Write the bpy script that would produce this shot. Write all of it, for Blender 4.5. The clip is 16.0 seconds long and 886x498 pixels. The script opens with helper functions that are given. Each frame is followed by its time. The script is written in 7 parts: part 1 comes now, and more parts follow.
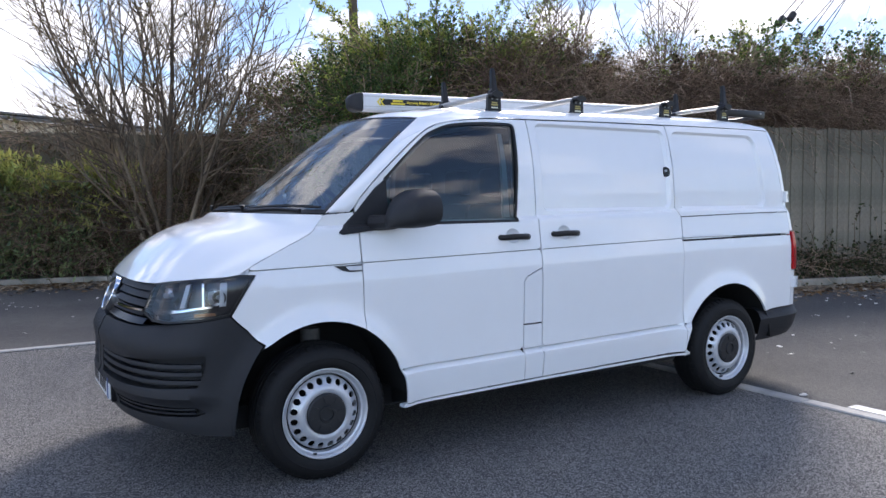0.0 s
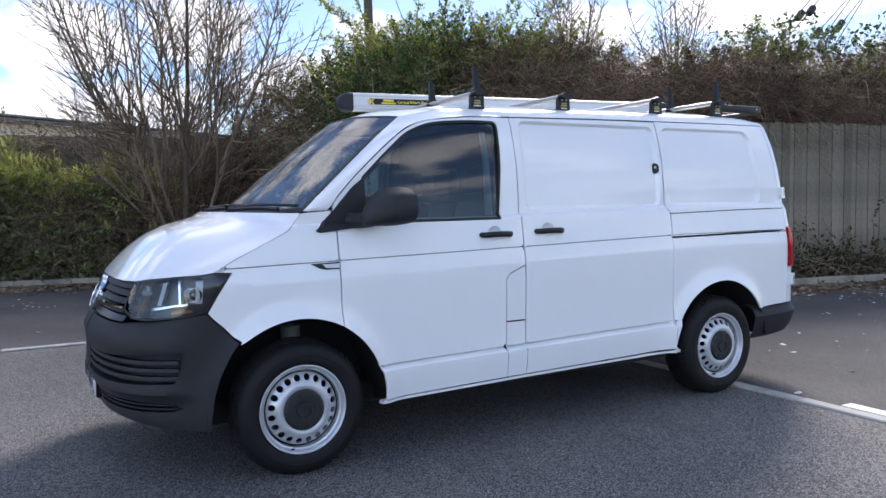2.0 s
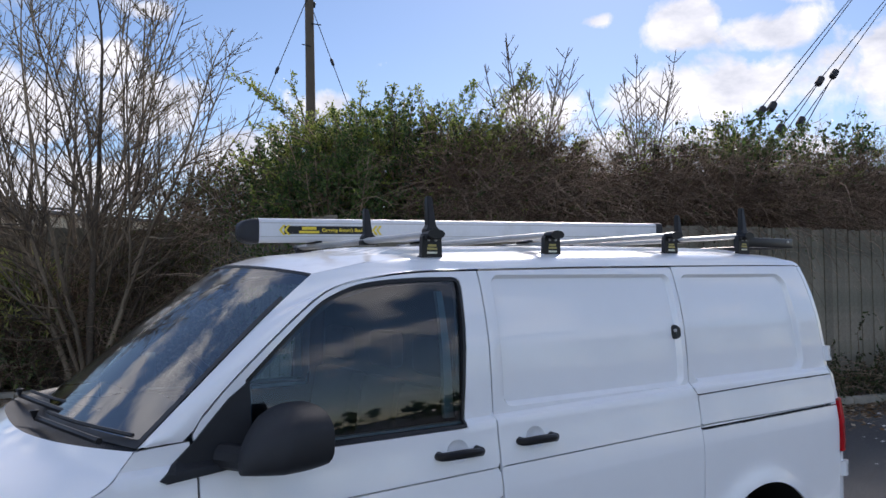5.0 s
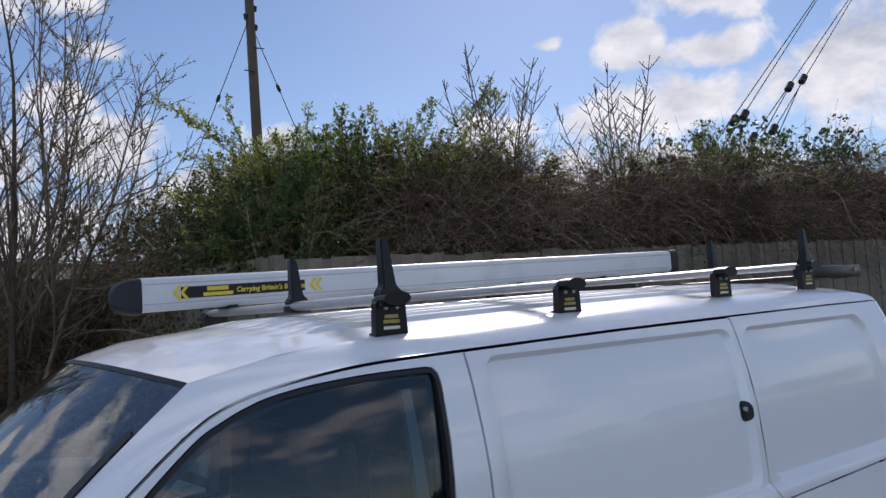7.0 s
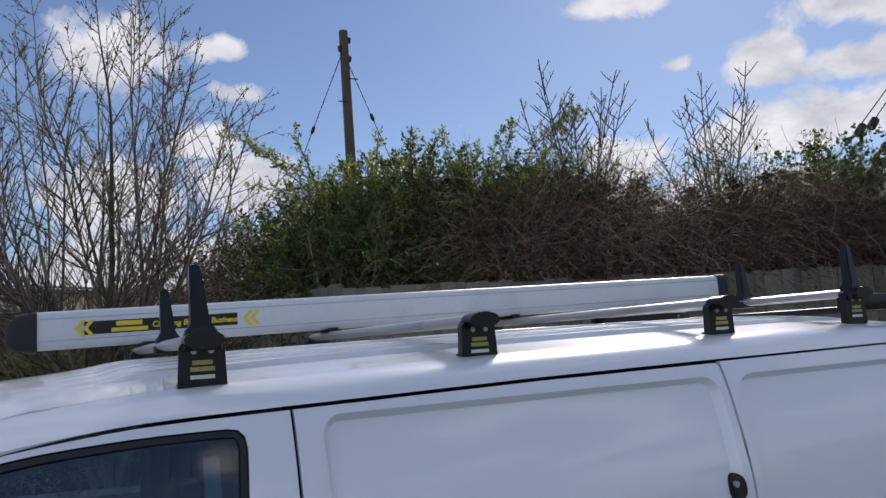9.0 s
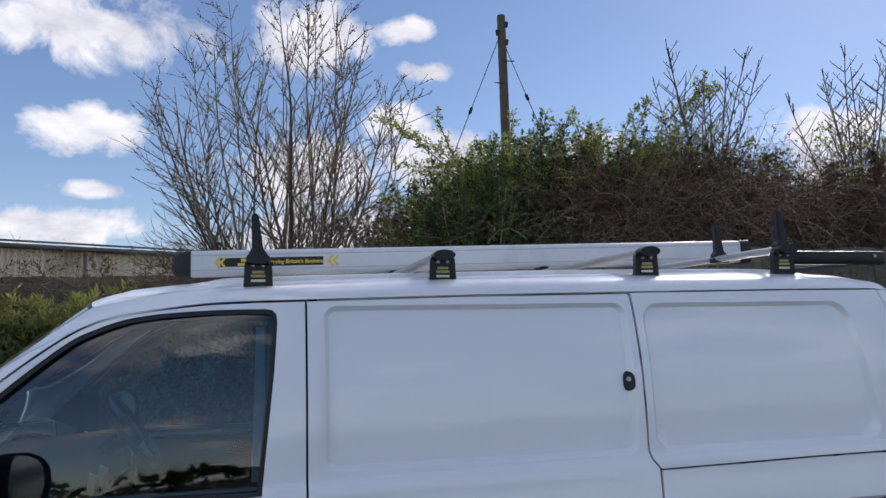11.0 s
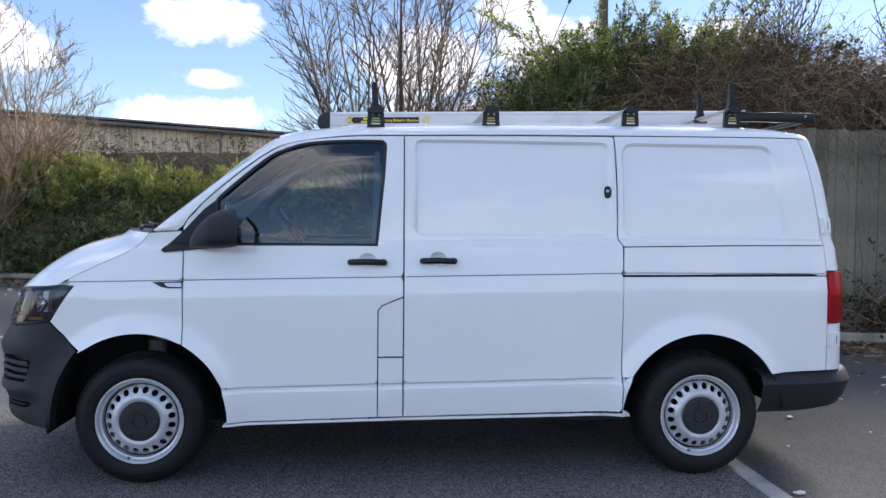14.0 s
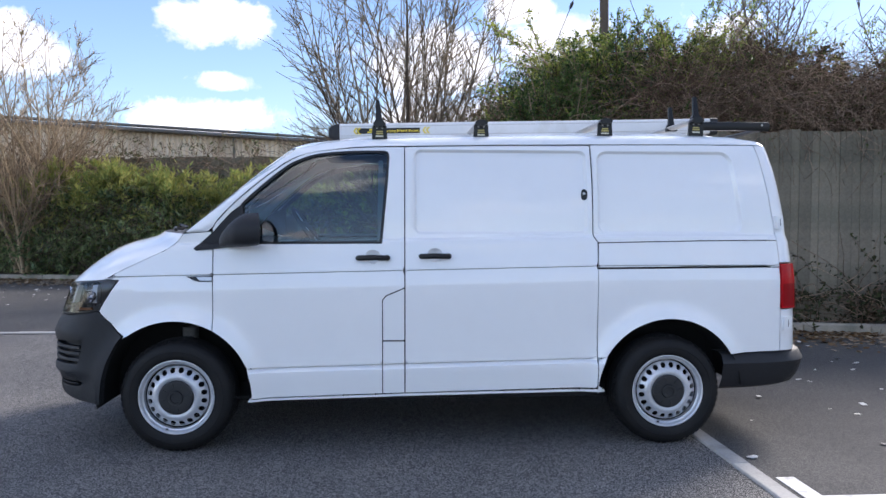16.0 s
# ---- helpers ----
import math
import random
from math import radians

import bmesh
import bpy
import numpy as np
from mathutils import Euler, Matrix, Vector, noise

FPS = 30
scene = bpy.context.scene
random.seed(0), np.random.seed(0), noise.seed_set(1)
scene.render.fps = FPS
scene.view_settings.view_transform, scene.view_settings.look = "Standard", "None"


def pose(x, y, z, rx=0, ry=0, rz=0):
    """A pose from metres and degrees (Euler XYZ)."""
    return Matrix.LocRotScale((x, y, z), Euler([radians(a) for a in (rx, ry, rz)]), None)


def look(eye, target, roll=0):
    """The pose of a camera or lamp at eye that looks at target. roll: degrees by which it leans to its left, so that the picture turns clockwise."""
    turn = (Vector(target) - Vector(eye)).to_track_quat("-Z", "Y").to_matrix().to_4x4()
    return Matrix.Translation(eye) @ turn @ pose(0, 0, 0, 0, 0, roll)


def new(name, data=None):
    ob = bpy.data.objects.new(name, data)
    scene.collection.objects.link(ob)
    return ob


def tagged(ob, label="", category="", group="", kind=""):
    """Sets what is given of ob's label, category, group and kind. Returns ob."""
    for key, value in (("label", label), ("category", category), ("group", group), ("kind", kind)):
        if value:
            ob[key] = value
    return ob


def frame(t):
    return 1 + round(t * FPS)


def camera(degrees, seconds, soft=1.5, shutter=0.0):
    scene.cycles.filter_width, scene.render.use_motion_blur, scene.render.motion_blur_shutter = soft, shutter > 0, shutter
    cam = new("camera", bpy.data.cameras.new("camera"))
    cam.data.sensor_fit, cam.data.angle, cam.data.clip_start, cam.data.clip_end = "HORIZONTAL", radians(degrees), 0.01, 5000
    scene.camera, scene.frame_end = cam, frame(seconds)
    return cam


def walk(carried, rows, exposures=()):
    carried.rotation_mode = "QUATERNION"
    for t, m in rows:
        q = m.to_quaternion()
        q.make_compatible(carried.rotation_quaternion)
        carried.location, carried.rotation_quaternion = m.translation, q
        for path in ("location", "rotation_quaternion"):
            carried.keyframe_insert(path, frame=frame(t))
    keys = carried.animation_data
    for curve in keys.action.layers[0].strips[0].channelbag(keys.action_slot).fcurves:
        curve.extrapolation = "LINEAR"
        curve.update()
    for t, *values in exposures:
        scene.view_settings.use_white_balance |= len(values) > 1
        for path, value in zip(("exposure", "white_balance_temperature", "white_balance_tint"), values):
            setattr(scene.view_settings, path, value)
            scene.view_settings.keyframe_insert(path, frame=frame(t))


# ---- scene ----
cam = camera(60.7, 16.0)
PATH = [
    (0, (-1.391, -3.382, 1.357), (-0.356, -1.675, 1.236), -0.6),
    (0.5, (-1.259, -3.438, 1.352), (-0.251, -1.715, 1.237), -0.8),
    (1, (-1.204, -3.454, 1.347), (-0.215, -1.72, 1.234), -1.0),
    (1.5, (-1.176, -3.501, 1.341), (-0.198, -1.76, 1.227), -1.1),
    (2, (-1.184, -3.531, 1.342), (-0.21, -1.788, 1.222), -1.0),
    (2.5, (-1.177, -3.535, 1.341), (-0.205, -1.79, 1.23), -0.8),
    (3, (-1.148, -3.481, 1.336), (-0.178, -1.734, 1.257), -0.4),
    (3.5, (-1.026, -3.245, 1.439), (-0.05, -1.499, 1.42), -0.1),
    (4, (-0.859, -2.912, 1.632), (0.137, -1.178, 1.679), 0.1),
    (4.5, (-0.605, -2.587, 1.736), (0.43, -0.877, 1.822), 0.0),
    (5, (-0.428, -2.273, 1.805), (0.668, -0.602, 1.887), -0.5),
    (5.2, (-0.371, -2.109, 1.841), (0.754, -0.456, 1.916), -1.0),
    (7.3, (0.3, -1.269, 1.996), (1.472, 0.344, 2.153), -3.8),
    (7.5, (0.387, -1.209, 2.015), (1.536, 0.42, 2.176), -3.8),
    (8, (0.62, -1.113, 1.987), (1.697, 0.561, 2.183), -3.8),
    (8.5, (0.819, -1.152, 1.979), (1.807, 0.574, 2.193), -3.8),
    (8.7, (0.879, -1.205, 1.97), (1.829, 0.54, 2.198), -3.7),
    (10.8, (1.271, -2.202, 1.811), (1.753, -0.273, 2.022), -1.4),
    (11, (1.258, -2.336, 1.758), (1.697, -0.394, 1.956), -1.0),
    (11.5, (1.272, -2.673, 1.682), (1.61, -0.708, 1.84), -0.4),
    (12, (1.339, -2.961, 1.58), (1.617, -0.984, 1.684), 0.2),
    (12.5, (1.342, -3.218, 1.502), (1.581, -1.233, 1.541), 0.5),
    (13, (1.256, -3.483, 1.446), (1.465, -1.494, 1.425), 0.6),
    (13.5, (1.229, -3.722, 1.424), (1.409, -1.731, 1.361), 0.5),
    (14, (1.261, -3.929, 1.402), (1.416, -1.937, 1.318), 0.6),
    (14.5, (1.267, -4.088, 1.41), (1.402, -2.095, 1.316), 0.6),
    (15, (1.209, -4.257, 1.406), (1.335, -2.263, 1.313), 0.5),
    (15.5, (1.205, -4.399, 1.406), (1.329, -2.405, 1.318), 0.2),
    (16, (1.308, -4.504, 1.409), (1.434, -2.51, 1.324), 0.1),
]
# the clip's camera opens up for the wide views and closes for the sky
EXPOSURES = [
    (0, 1.76, 6350, 16.5), (3, 1.77, 6350, 16.5), (4, 1.48, 6350, 16.5), (5, 1.16, 6350, 16.5), (7.5, 0.80, 6350, 16.5), (8.5, 0.72, 6350, 16.5), (11, 0.92, 6350, 16.5),
    (12.5, 1.24, 6350, 16.5), (14, 1.66, 6350, 16.5), (16, 1.76, 6350, 16.5),
]
walk(cam, [(t, look(eye, target, roll)) for t, eye, target, roll in PATH], EXPOSURES)

# ---------------------------------------------------------------- world, sun
SUN_AZ, SUN_EL = 46.0, 34.0      # degrees from +y towards +x, and above the horizon
world = bpy.data.worlds.new("sky")
scene.world = world
world.use_nodes = True
wn, wl = world.node_tree.nodes, world.node_tree.links
wn.clear()


def wnode(kind, **props):
    n = wn.new(kind)
    for k, v in props.items():
        if k in n.inputs:
            n.inputs[k].default_value = v
    return n


sky = wn.new("ShaderNodeTexSky")
sky.sky_type, sky.sun_disc = "NISHITA", False
sky.sun_elevation, sky.sun_rotation = radians(SUN_EL), radians(SUN_AZ)
sky.air_density, sky.dust_density, sky.ozone_density = 1.0, 0.15, 2.0
co = wn.new("ShaderNodeTexCoord")
# clouds on a flat layer: direction divided by its height
sep = wn.new("ShaderNodeSeparateXYZ")
wl.new(co.outputs["Generated"], sep.inputs[0])
up = wn.new("ShaderNodeMath"); up.operation = "MAXIMUM"; up.inputs[1].default_value = 0.0
wl.new(sep.outputs[2], up.inputs[0])
lift = wn.new("ShaderNodeMath"); lift.operation = "ADD"; lift.inputs[1].default_value = 0.30
wl.new(up.outputs[0], lift.inputs[0])
dx = wn.new("ShaderNodeMath"); dx.operation = "DIVIDE"
dy = wn.new("ShaderNodeMath"); dy.operation = "DIVIDE"
wl.new(sep.outputs[0], dx.inputs[0]); wl.new(lift.outputs[0], dx.inputs[1])
wl.new(sep.outputs[1], dy.inputs[0]); wl.new(lift.outputs[0], dy.inputs[1])
flat = wn.new("ShaderNodeCombineXYZ")
wl.new(dx.outputs[0], flat.inputs[0]); wl.new(dy.outputs[0], flat.inputs[1])
flat.inputs[2].default_value = 12.9
cl = wnode("ShaderNodeTexNoise", Scale=3.3, Detail=10.0, Roughness=0.55, Distortion=0.2)
wl.new(flat.outputs[0], cl.inputs["Vector"])
cover = wn.new("ShaderNodeValToRGB")
cover.color_ramp.elements[0].position, cover.color_ramp.elements[1].position = 0.515, 0.60
wl.new(cl.outputs["Fac"], cover.inputs[0])
body = wnode("ShaderNodeTexNoise", Scale=5.5, Detail=6.0, Roughness=0.6)
wl.new(flat.outputs[0], body.inputs["Vector"])
shade = wn.new("ShaderNodeValToRGB")
shade.color_ramp.elements[0].position, shade.color_ramp.elements[1].position = 0.3, 0.68
shade.color_ramp.elements[0].color, shade.color_ramp.elements[1].color = (3.2, 3.45, 3.9, 1), (6.4, 6.4, 6.4, 1)
wl.new(body.outputs["Fac"], shade.inputs[0])
# clouds that face the sun from across the sky are lit from the front and brighter
face = wn.new("ShaderNodeVectorMath"); face.operation = "DOT_PRODUCT"
face.inputs[1].default_value = (math.sin(radians(SUN_AZ)), math.cos(radians(SUN_AZ)), 0.0)
wl.new(co.outputs["Generated"], face.inputs[0])
lit = wn.new("ShaderNodeMapRange")
lit.inputs["From Min"].default_value, lit.inputs["From Max"].default_value = -1.0, 0.6
lit.inputs["To Min"].default_value, lit.inputs["To Max"].default_value = 1.85, 1.0
wl.new(face.outputs["Value"], lit.inputs["Value"])
bright = wn.new("ShaderNodeVectorMath"); bright.operation = "SCALE"
wl.new(shade.outputs[0], bright.inputs[0]); wl.new(lit.outputs[0], bright.inputs["Scale"])
# cumulus over the fence: direction and elevation in degrees, half width, half height, weight
CLOUDS = (
    (-12.2, 13.9, 6.0, 2.6, 1.0), (-14.0, 20.5, 12.0, 4.8, 0.78), (2.6, 21.0, 5.5, 5.0, 1.0), (10.6, 21.8, 3.6, 1.7, 0.85), (11.6, 18.8, 3.2, 1.4, 0.8),
    (9.2, 15.4, 4.2, 2.2, 0.85), (12.0, 12.2, 6.5, 3.4, 1.0), (-12.5, 9.6, 3.2, 1.1, 0.8), (-13.5, 7.0, 8.5, 2.2, 1.0), (2.0, 11.5, 9.0, 4.0, 0.9),
    (4.0, 6.5, 12.0, 3.4, 1.0), (18.0, 9.3, 7.0, 3.6, 1.0), (24.5, 13.0, 4.0, 2.2, 0.85), (41.0, 23.6, 6.5, 2.0, 0.9), (58.0, 20.6, 8.0, 2.8, 1.0),
    (51.0, 18.0, 4.0, 2.7, 1.0), (57.0, 16.8, 5.5, 2.0, 0.95), (45.2, 18.6, 1.7, 0.9, 0.8), (53.0, 13.2, 11.0, 3.4, 0.95), (41.0, 12.2, 6.5, 3.4, 0.9),
    (66.0, 14.0, 9.0, 7.0, 1.0), (48.0, 8.0, 24.0, 4.5, 1.0), (-26.0, 11.0, 6.0, 3.0, 0.9),
    (2.0, 33.0, 17.0, 9.0, 0.85), (-20.0, 30.0, 13.0, 7.0, 0.8), (24.0, 38.0, 14.0, 7.0, 0.7),
)
puff = wnode("ShaderNodeTexNoise", Scale=13.0, Detail=9.0, Roughness=0.62, Distortion=0.3)
wl.new(co.outputs["Generated"], puff.inputs["Vector"])
heap = None
for az, el, hw, hh, weight in CLOUDS:
    az, el = radians(az), radians(el)
    place = wn.new("ShaderNodeMapping"); place.vector_type = "TEXTURE"
    place.inputs["Location"].default_value = (math.sin(az) * math.cos(el), math.cos(az) * math.cos(el), math.sin(el))
    place.inputs["Rotation"].default_value = (el, 0.0, -az)
    place.inputs["Scale"].default_value = (radians(hw), 1.2, radians(hh))
    wl.new(co.outputs["Generated"], place.inputs["Vector"])
    ball = wn.new("ShaderNodeTexGradient"); ball.gradient_type = "SPHERICAL"
    wl.new(place.outputs[0], ball.inputs["Vector"])
    much = wn.new("ShaderNodeMath"); much.operation = "MULTIPLY"; much.inputs[1].default_value = weight
    wl.new(ball.outputs["Fac"], much.inputs[0])
    if heap is None:
        heap = much.outputs[0]
    else:
        top = wn.new("ShaderNodeMath"); top.operation = "MAXIMUM"
        wl.new(heap, top.inputs[0]); wl.new(much.outputs[0], top.inputs[1])
        heap = top.outputs[0]
rag = wn.new("ShaderNodeMath"); rag.operation = "MULTIPLY_ADD"; rag.inputs[1].default_value = 2.4; rag.inputs[2].default_value = -1.2
wl.new(puff.outputs["Fac"], rag.inputs[0])
mass = wn.new("ShaderNodeMath"); mass.operation = "MULTIPLY_ADD"; mass.inputs[1].default_value = 1.5
wl.new(heap, mass.inputs[0]); wl.new(rag.outputs[0], mass.inputs[2])
near_cover = wn.new("ShaderNodeValToRGB")
near_cover.color_ramp.elements[0].position, near_cover.color_ramp.elements[1].position = 0.42, 0.82
wl.new(mass.outputs[0], near_cover.inputs[0])
# the open layer thins out over the fence, where the heaps stand
ahead = wn.new("ShaderNodeVectorMath"); ahead.operation = "DOT_PRODUCT"
ahead.inputs[1].default_value = (math.sin(radians(20)) * 0.97, math.cos(radians(20)) * 0.97, 0.25)
wl.new(co.outputs["Generated"], ahead.inputs[0])
thin = wn.new("ShaderNodeMapRange")
thin.inputs["From Min"].default_value, thin.inputs["From Max"].default_value = 0.45, 0.72
thin.inputs["To Min"].default_value, thin.inputs["To Max"].default_value = 1.0, 0.0
wl.new(ahead.outputs["Value"], thin.inputs["Value"])
open_cover = wn.new("ShaderNodeMath"); open_cover.operation = "MULTIPLY"
wl.new(cover.outputs[0], open_cover.inputs[0]); wl.new(thin.outputs[0], open_cover.inputs[1])
all_cover = wn.new("ShaderNodeMath"); all_cover.operation = "MAXIMUM"
wl.new(open_cover.outputs[0], all_cover.inputs[0]); wl.new(near_cover.outputs[0], all_cover.inputs[1])
mixc = wn.new("ShaderNodeMix"); mixc.data_type = "RGBA"
wl.new(all_cover.outputs[0], mixc.inputs["Factor"])
# away from the sun the open sky is a deeper blue
deep = wn.new("ShaderNodeMix"); deep.data_type = "RGBA"
away = wn.new("ShaderNodeMapRange")
away.inputs["From Min"].default_value, away.inputs["From Max"].default_value = -1.0, 0.6
wl.new(face.outputs["Value"], away.inputs["Value"])
wl.new(away.outputs[0], deep.inputs["Factor"])
deep.inputs["A"].default_value, deep.inputs["B"].default_value = (0.96, 1.0, 1.08, 1), (0.57, 0.59, 0.63, 1)
clear = wn.new("ShaderNodeVectorMath"); clear.operation = "MULTIPLY"
wl.new(deep.outputs["Result"], clear.inputs[1])
wl.new(sky.outputs[0], clear.inputs[0]); wl.new(clear.outputs[0], mixc.inputs["A"])
wl.new(bright.outputs[0], mixc.inputs["B"])
bg = wn.new("ShaderNodeBackground"); bg.inputs["Strength"].default_value = 0.085
wl.new(mixc.outputs["Result"], bg.inputs["Color"])
wo = wn.new("ShaderNodeOutputWorld")
wl.new(bg.outputs[0], wo.inputs[0])

sun = new("sun", bpy.data.lights.new("sun", "SUN"))
sun.data.energy, sun.data.angle, sun.data.color = 1.7, radians(20.0), (1.0, 0.94, 0.85)
sd = Vector((math.sin(radians(SUN_AZ)) * math.cos(radians(SUN_EL)), math.cos(radians(SUN_AZ)) * math.cos(radians(SUN_EL)), math.sin(radians(SUN_EL))))
sun.matrix_world = look(sd * 60, (0, 0, 0))


# ---------------------------------------------------------------- materials
def material(name, base, rough=0.5, metal=0.0, var=0.12, scale=6.0, fine=60.0, bump=0.0, bump_scale=120.0, coat=0.0, spec=0.5,
             second=None, second_scale=1.5, second_amount=0.5, island=0.0, per_object=0.0, rough_var=0.1, coords="Object"):
    """A surface with a base colour, two scales of variation, roughness wear and a fine relief."""
    m = bpy.data.materials.new(name)
    m.use_nodes = True
    nt = m.node_tree
    n, l = nt.nodes, nt.links
    p = n["Principled BSDF"]
    p.inputs["Roughness"].default_value, p.inputs["Metallic"].default_value = rough, metal
    p.inputs["Specular IOR Level"].default_value = spec
    p.inputs["Coat Weight"].default_value, p.inputs["Coat Roughness"].default_value = coat, 0.04
    tc = n.new("ShaderNodeTexCoord")
    big = n.new("ShaderNodeTexNoise"); big.inputs["Scale"].default_value = scale; big.inputs["Detail"].default_value = 4
    small = n.new("ShaderNodeTexNoise"); small.inputs["Scale"].default_value = fine; small.inputs["Detail"].default_value = 5
    l.new(tc.outputs[coords], big.inputs["Vector"]); l.new(tc.outputs[coords], small.inputs["Vector"])
    add = n.new("ShaderNodeMath"); add.operation = "ADD"
    l.new(big.outputs["Fac"], add.inputs[0]); l.new(small.outputs["Fac"], add.inputs[1])
    last = add.outputs[0]
    if island or per_object:
        src = n.new("ShaderNodeNewGeometry").outputs["Random Per Island"] if island else n.new("ShaderNodeObjectInfo").outputs["Random"]
        k = n.new("ShaderNodeMath"); k.operation = "MULTIPLY_ADD"
        k.inputs[1].default_value = (island or per_object) * 2; k.inputs[2].default_value = -(island or per_object)
        l.new(src, k.inputs[0])
        a2 = n.new("ShaderNodeMath"); a2.operation = "ADD"
        l.new(last, a2.inputs[0]); l.new(k.outputs[0], a2.inputs[1])
        last = a2.outputs[0]
    mr = n.new("ShaderNodeMapRange")
    mr.inputs["From Min"].default_value, mr.inputs["From Max"].default_value = 0.6, 1.4
    mr.inputs["To Min"].default_value, mr.inputs["To Max"].default_value = 1 - var, 1 + var
    mr.clamp = False
    l.new(last, mr.inputs["Value"])
    col = n.new("ShaderNodeMix"); col.data_type = "RGBA"; col.blend_type = "MULTIPLY"; col.inputs["Factor"].default_value = 1.0
    col.inputs["A"].default_value = (*base, 1)
    if second:
        pat = n.new("ShaderNodeTexNoise"); pat.inputs["Scale"].default_value = second_scale; pat.inputs["Detail"].default_value = 6
        l.new(tc.outputs[coords], pat.inputs["Vector"])
        rp = n.new("ShaderNodeValToRGB")
        rp.color_ramp.elements[0].position, rp.color_ramp.elements[1].position = 1 - second_amount - 0.1, 1 - second_amount + 0.12
        if island:
            mm = n.new("ShaderNodeMath"); mm.operation = "ADD"
            g2 = n.new("ShaderNodeNewGeometry"); k2 = n.new("ShaderNodeMath"); k2.operation = "MULTIPLY_ADD"
            k2.inputs[1].default_value, k2.inputs[2].default_value = 0.5, -0.25
            l.new(g2.outputs["Random Per Island"], k2.inputs[0])
            l.new(pat.outputs["Fac"], mm.inputs[0]); l.new(k2.outputs[0], mm.inputs[1])
            l.new(mm.outputs[0], rp.inputs[0])
        else:
            l.new(pat.outputs["Fac"], rp.inputs[0])
        two = n.new("ShaderNodeMix"); two.data_type = "RGBA"
        two.inputs["A"].default_value, two.inputs["B"].default_value = (*base, 1), (*second, 1)
        l.new(rp.outputs[0], two.inputs["Factor"])
        l.new(two.outputs["Result"], col.inputs["A"])
    l.new(mr.outputs[0], col.inputs["B"])
    l.new(col.outputs["Result"], p.inputs["Base Color"])
    rr = n.new("ShaderNodeMapRange")
    rr.inputs["To Min"].default_value, rr.inputs["To Max"].default_value = max(0.02, rough - rough_var), min(1, rough + rough_var)
    l.new(big.outputs["Fac"], rr.inputs["Value"])
    l.new(rr.outputs[0], p.inputs["Roughness"])
    if bump:
        bt = n.new("ShaderNodeTexNoise"); bt.inputs["Scale"].default_value = bump_scale; bt.inputs["Detail"].default_value = 3
        l.new(tc.outputs[coords], bt.inputs["Vector"])
        b = n.new("ShaderNodeBump"); b.inputs["Strength"].default_value = bump; b.inputs["Distance"].default_value = 0.004
        l.new(bt.outputs["Fac"], b.inputs["Height"])
        l.new(b.outputs[0], p.inputs["Normal"])
    return m


def leafy(name, base, second, rough=0.45, amount=0.5, through_light=0.35, gloss=0.15):
    """Foliage: two greens mixed leaf by leaf, letting some light through."""
    m = material(name, base, rough, var=0.3, scale=0.8, fine=20, island=0.35, second=second, second_scale=0.9, second_amount=amount, spec=gloss)
    nt = m.node_tree
    p = nt.nodes["Principled BSDF"]
    tr = nt.nodes.new("ShaderNodeBsdfTranslucent")
    src = p.inputs["Base Color"].links[0].from_socket
    nt.links.new(src, tr.inputs["Color"])
    mx = nt.nodes.new("ShaderNodeMixShader"); mx.inputs[0].default_value = through_light
    nt.links.new(p.outputs[0], mx.inputs[1]); nt.links.new(tr.outputs[0], mx.inputs[2])
    nt.links.new(mx.outputs[0], nt.nodes["Material Output"].inputs["Surface"])
    return m


def glass(name, tint, rough=0.0, ior=1.5):
    """A thin pane: a tinted see-through body under a Fresnel gloss."""
    m = bpy.data.materials.new(name)
    m.use_nodes = True
    n, l = m.node_tree.nodes, m.node_tree.links
    n.remove(n["Principled BSDF"])
    t = n.new("ShaderNodeBsdfTransparent"); t.inputs[0].default_value = (*tint, 1)
    g = n.new("ShaderNodeBsdfGlossy"); g.inputs["Roughness"].default_value = rough
    f = n.new("ShaderNodeFresnel"); f.inputs["IOR"].default_value = ior
    x = n.new("ShaderNodeMixShader")
    l.new(f.outputs[0], x.inputs[0]); l.new(t.outputs[0], x.inputs[1]); l.new(g.outputs[0], x.inputs[2])
    l.new(x.outputs[0], n["Material Output"].inputs["Surface"])
    return m


M_PAINT = material("white van paint", (0.86, 0.86, 0.855), 0.30, var=0.015, scale=1.5, fine=9, coat=1.0, bump=0.0, rough_var=0.05)
M_ROOFPAINT = material("weathered white roof paint", (0.82, 0.82, 0.81), 0.34, var=0.05, scale=3, fine=30, coat=0.8, second=(0.62, 0.61, 0.59), second_scale=5, second_amount=0.42, rough_var=0.12)
M_BLACKPLASTIC = material("grained black plastic", (0.016, 0.0168, 0.0195), 0.55, spec=0.38, var=0.15, scale=4, fine=40, bump=0.35, bump_scale=420)
M_GLOSSBLACK = material("gloss black plastic", (0.009, 0.009, 0.010), 0.30, var=0.1, spec=0.32, rough_var=0.06)
M_RUBBER = material("tyre rubber", (0.0065, 0.0065, 0.007), 0.65, spec=0.32, var=0.25, scale=9, fine=80, bump=0.3, bump_scale=200, second=(0.012, 0.0115, 0.011), second_scale=6, second_amount=0.4)
M_SEAL = material("black window seal", (0.01, 0.01, 0.011), 0.5, var=0.1)
# near-black base colour stands in for deep shade in gaps, wells and underside
M_GAP = material("near-black gap shade", (0.006, 0.006, 0.006), 0.9, var=0.1)
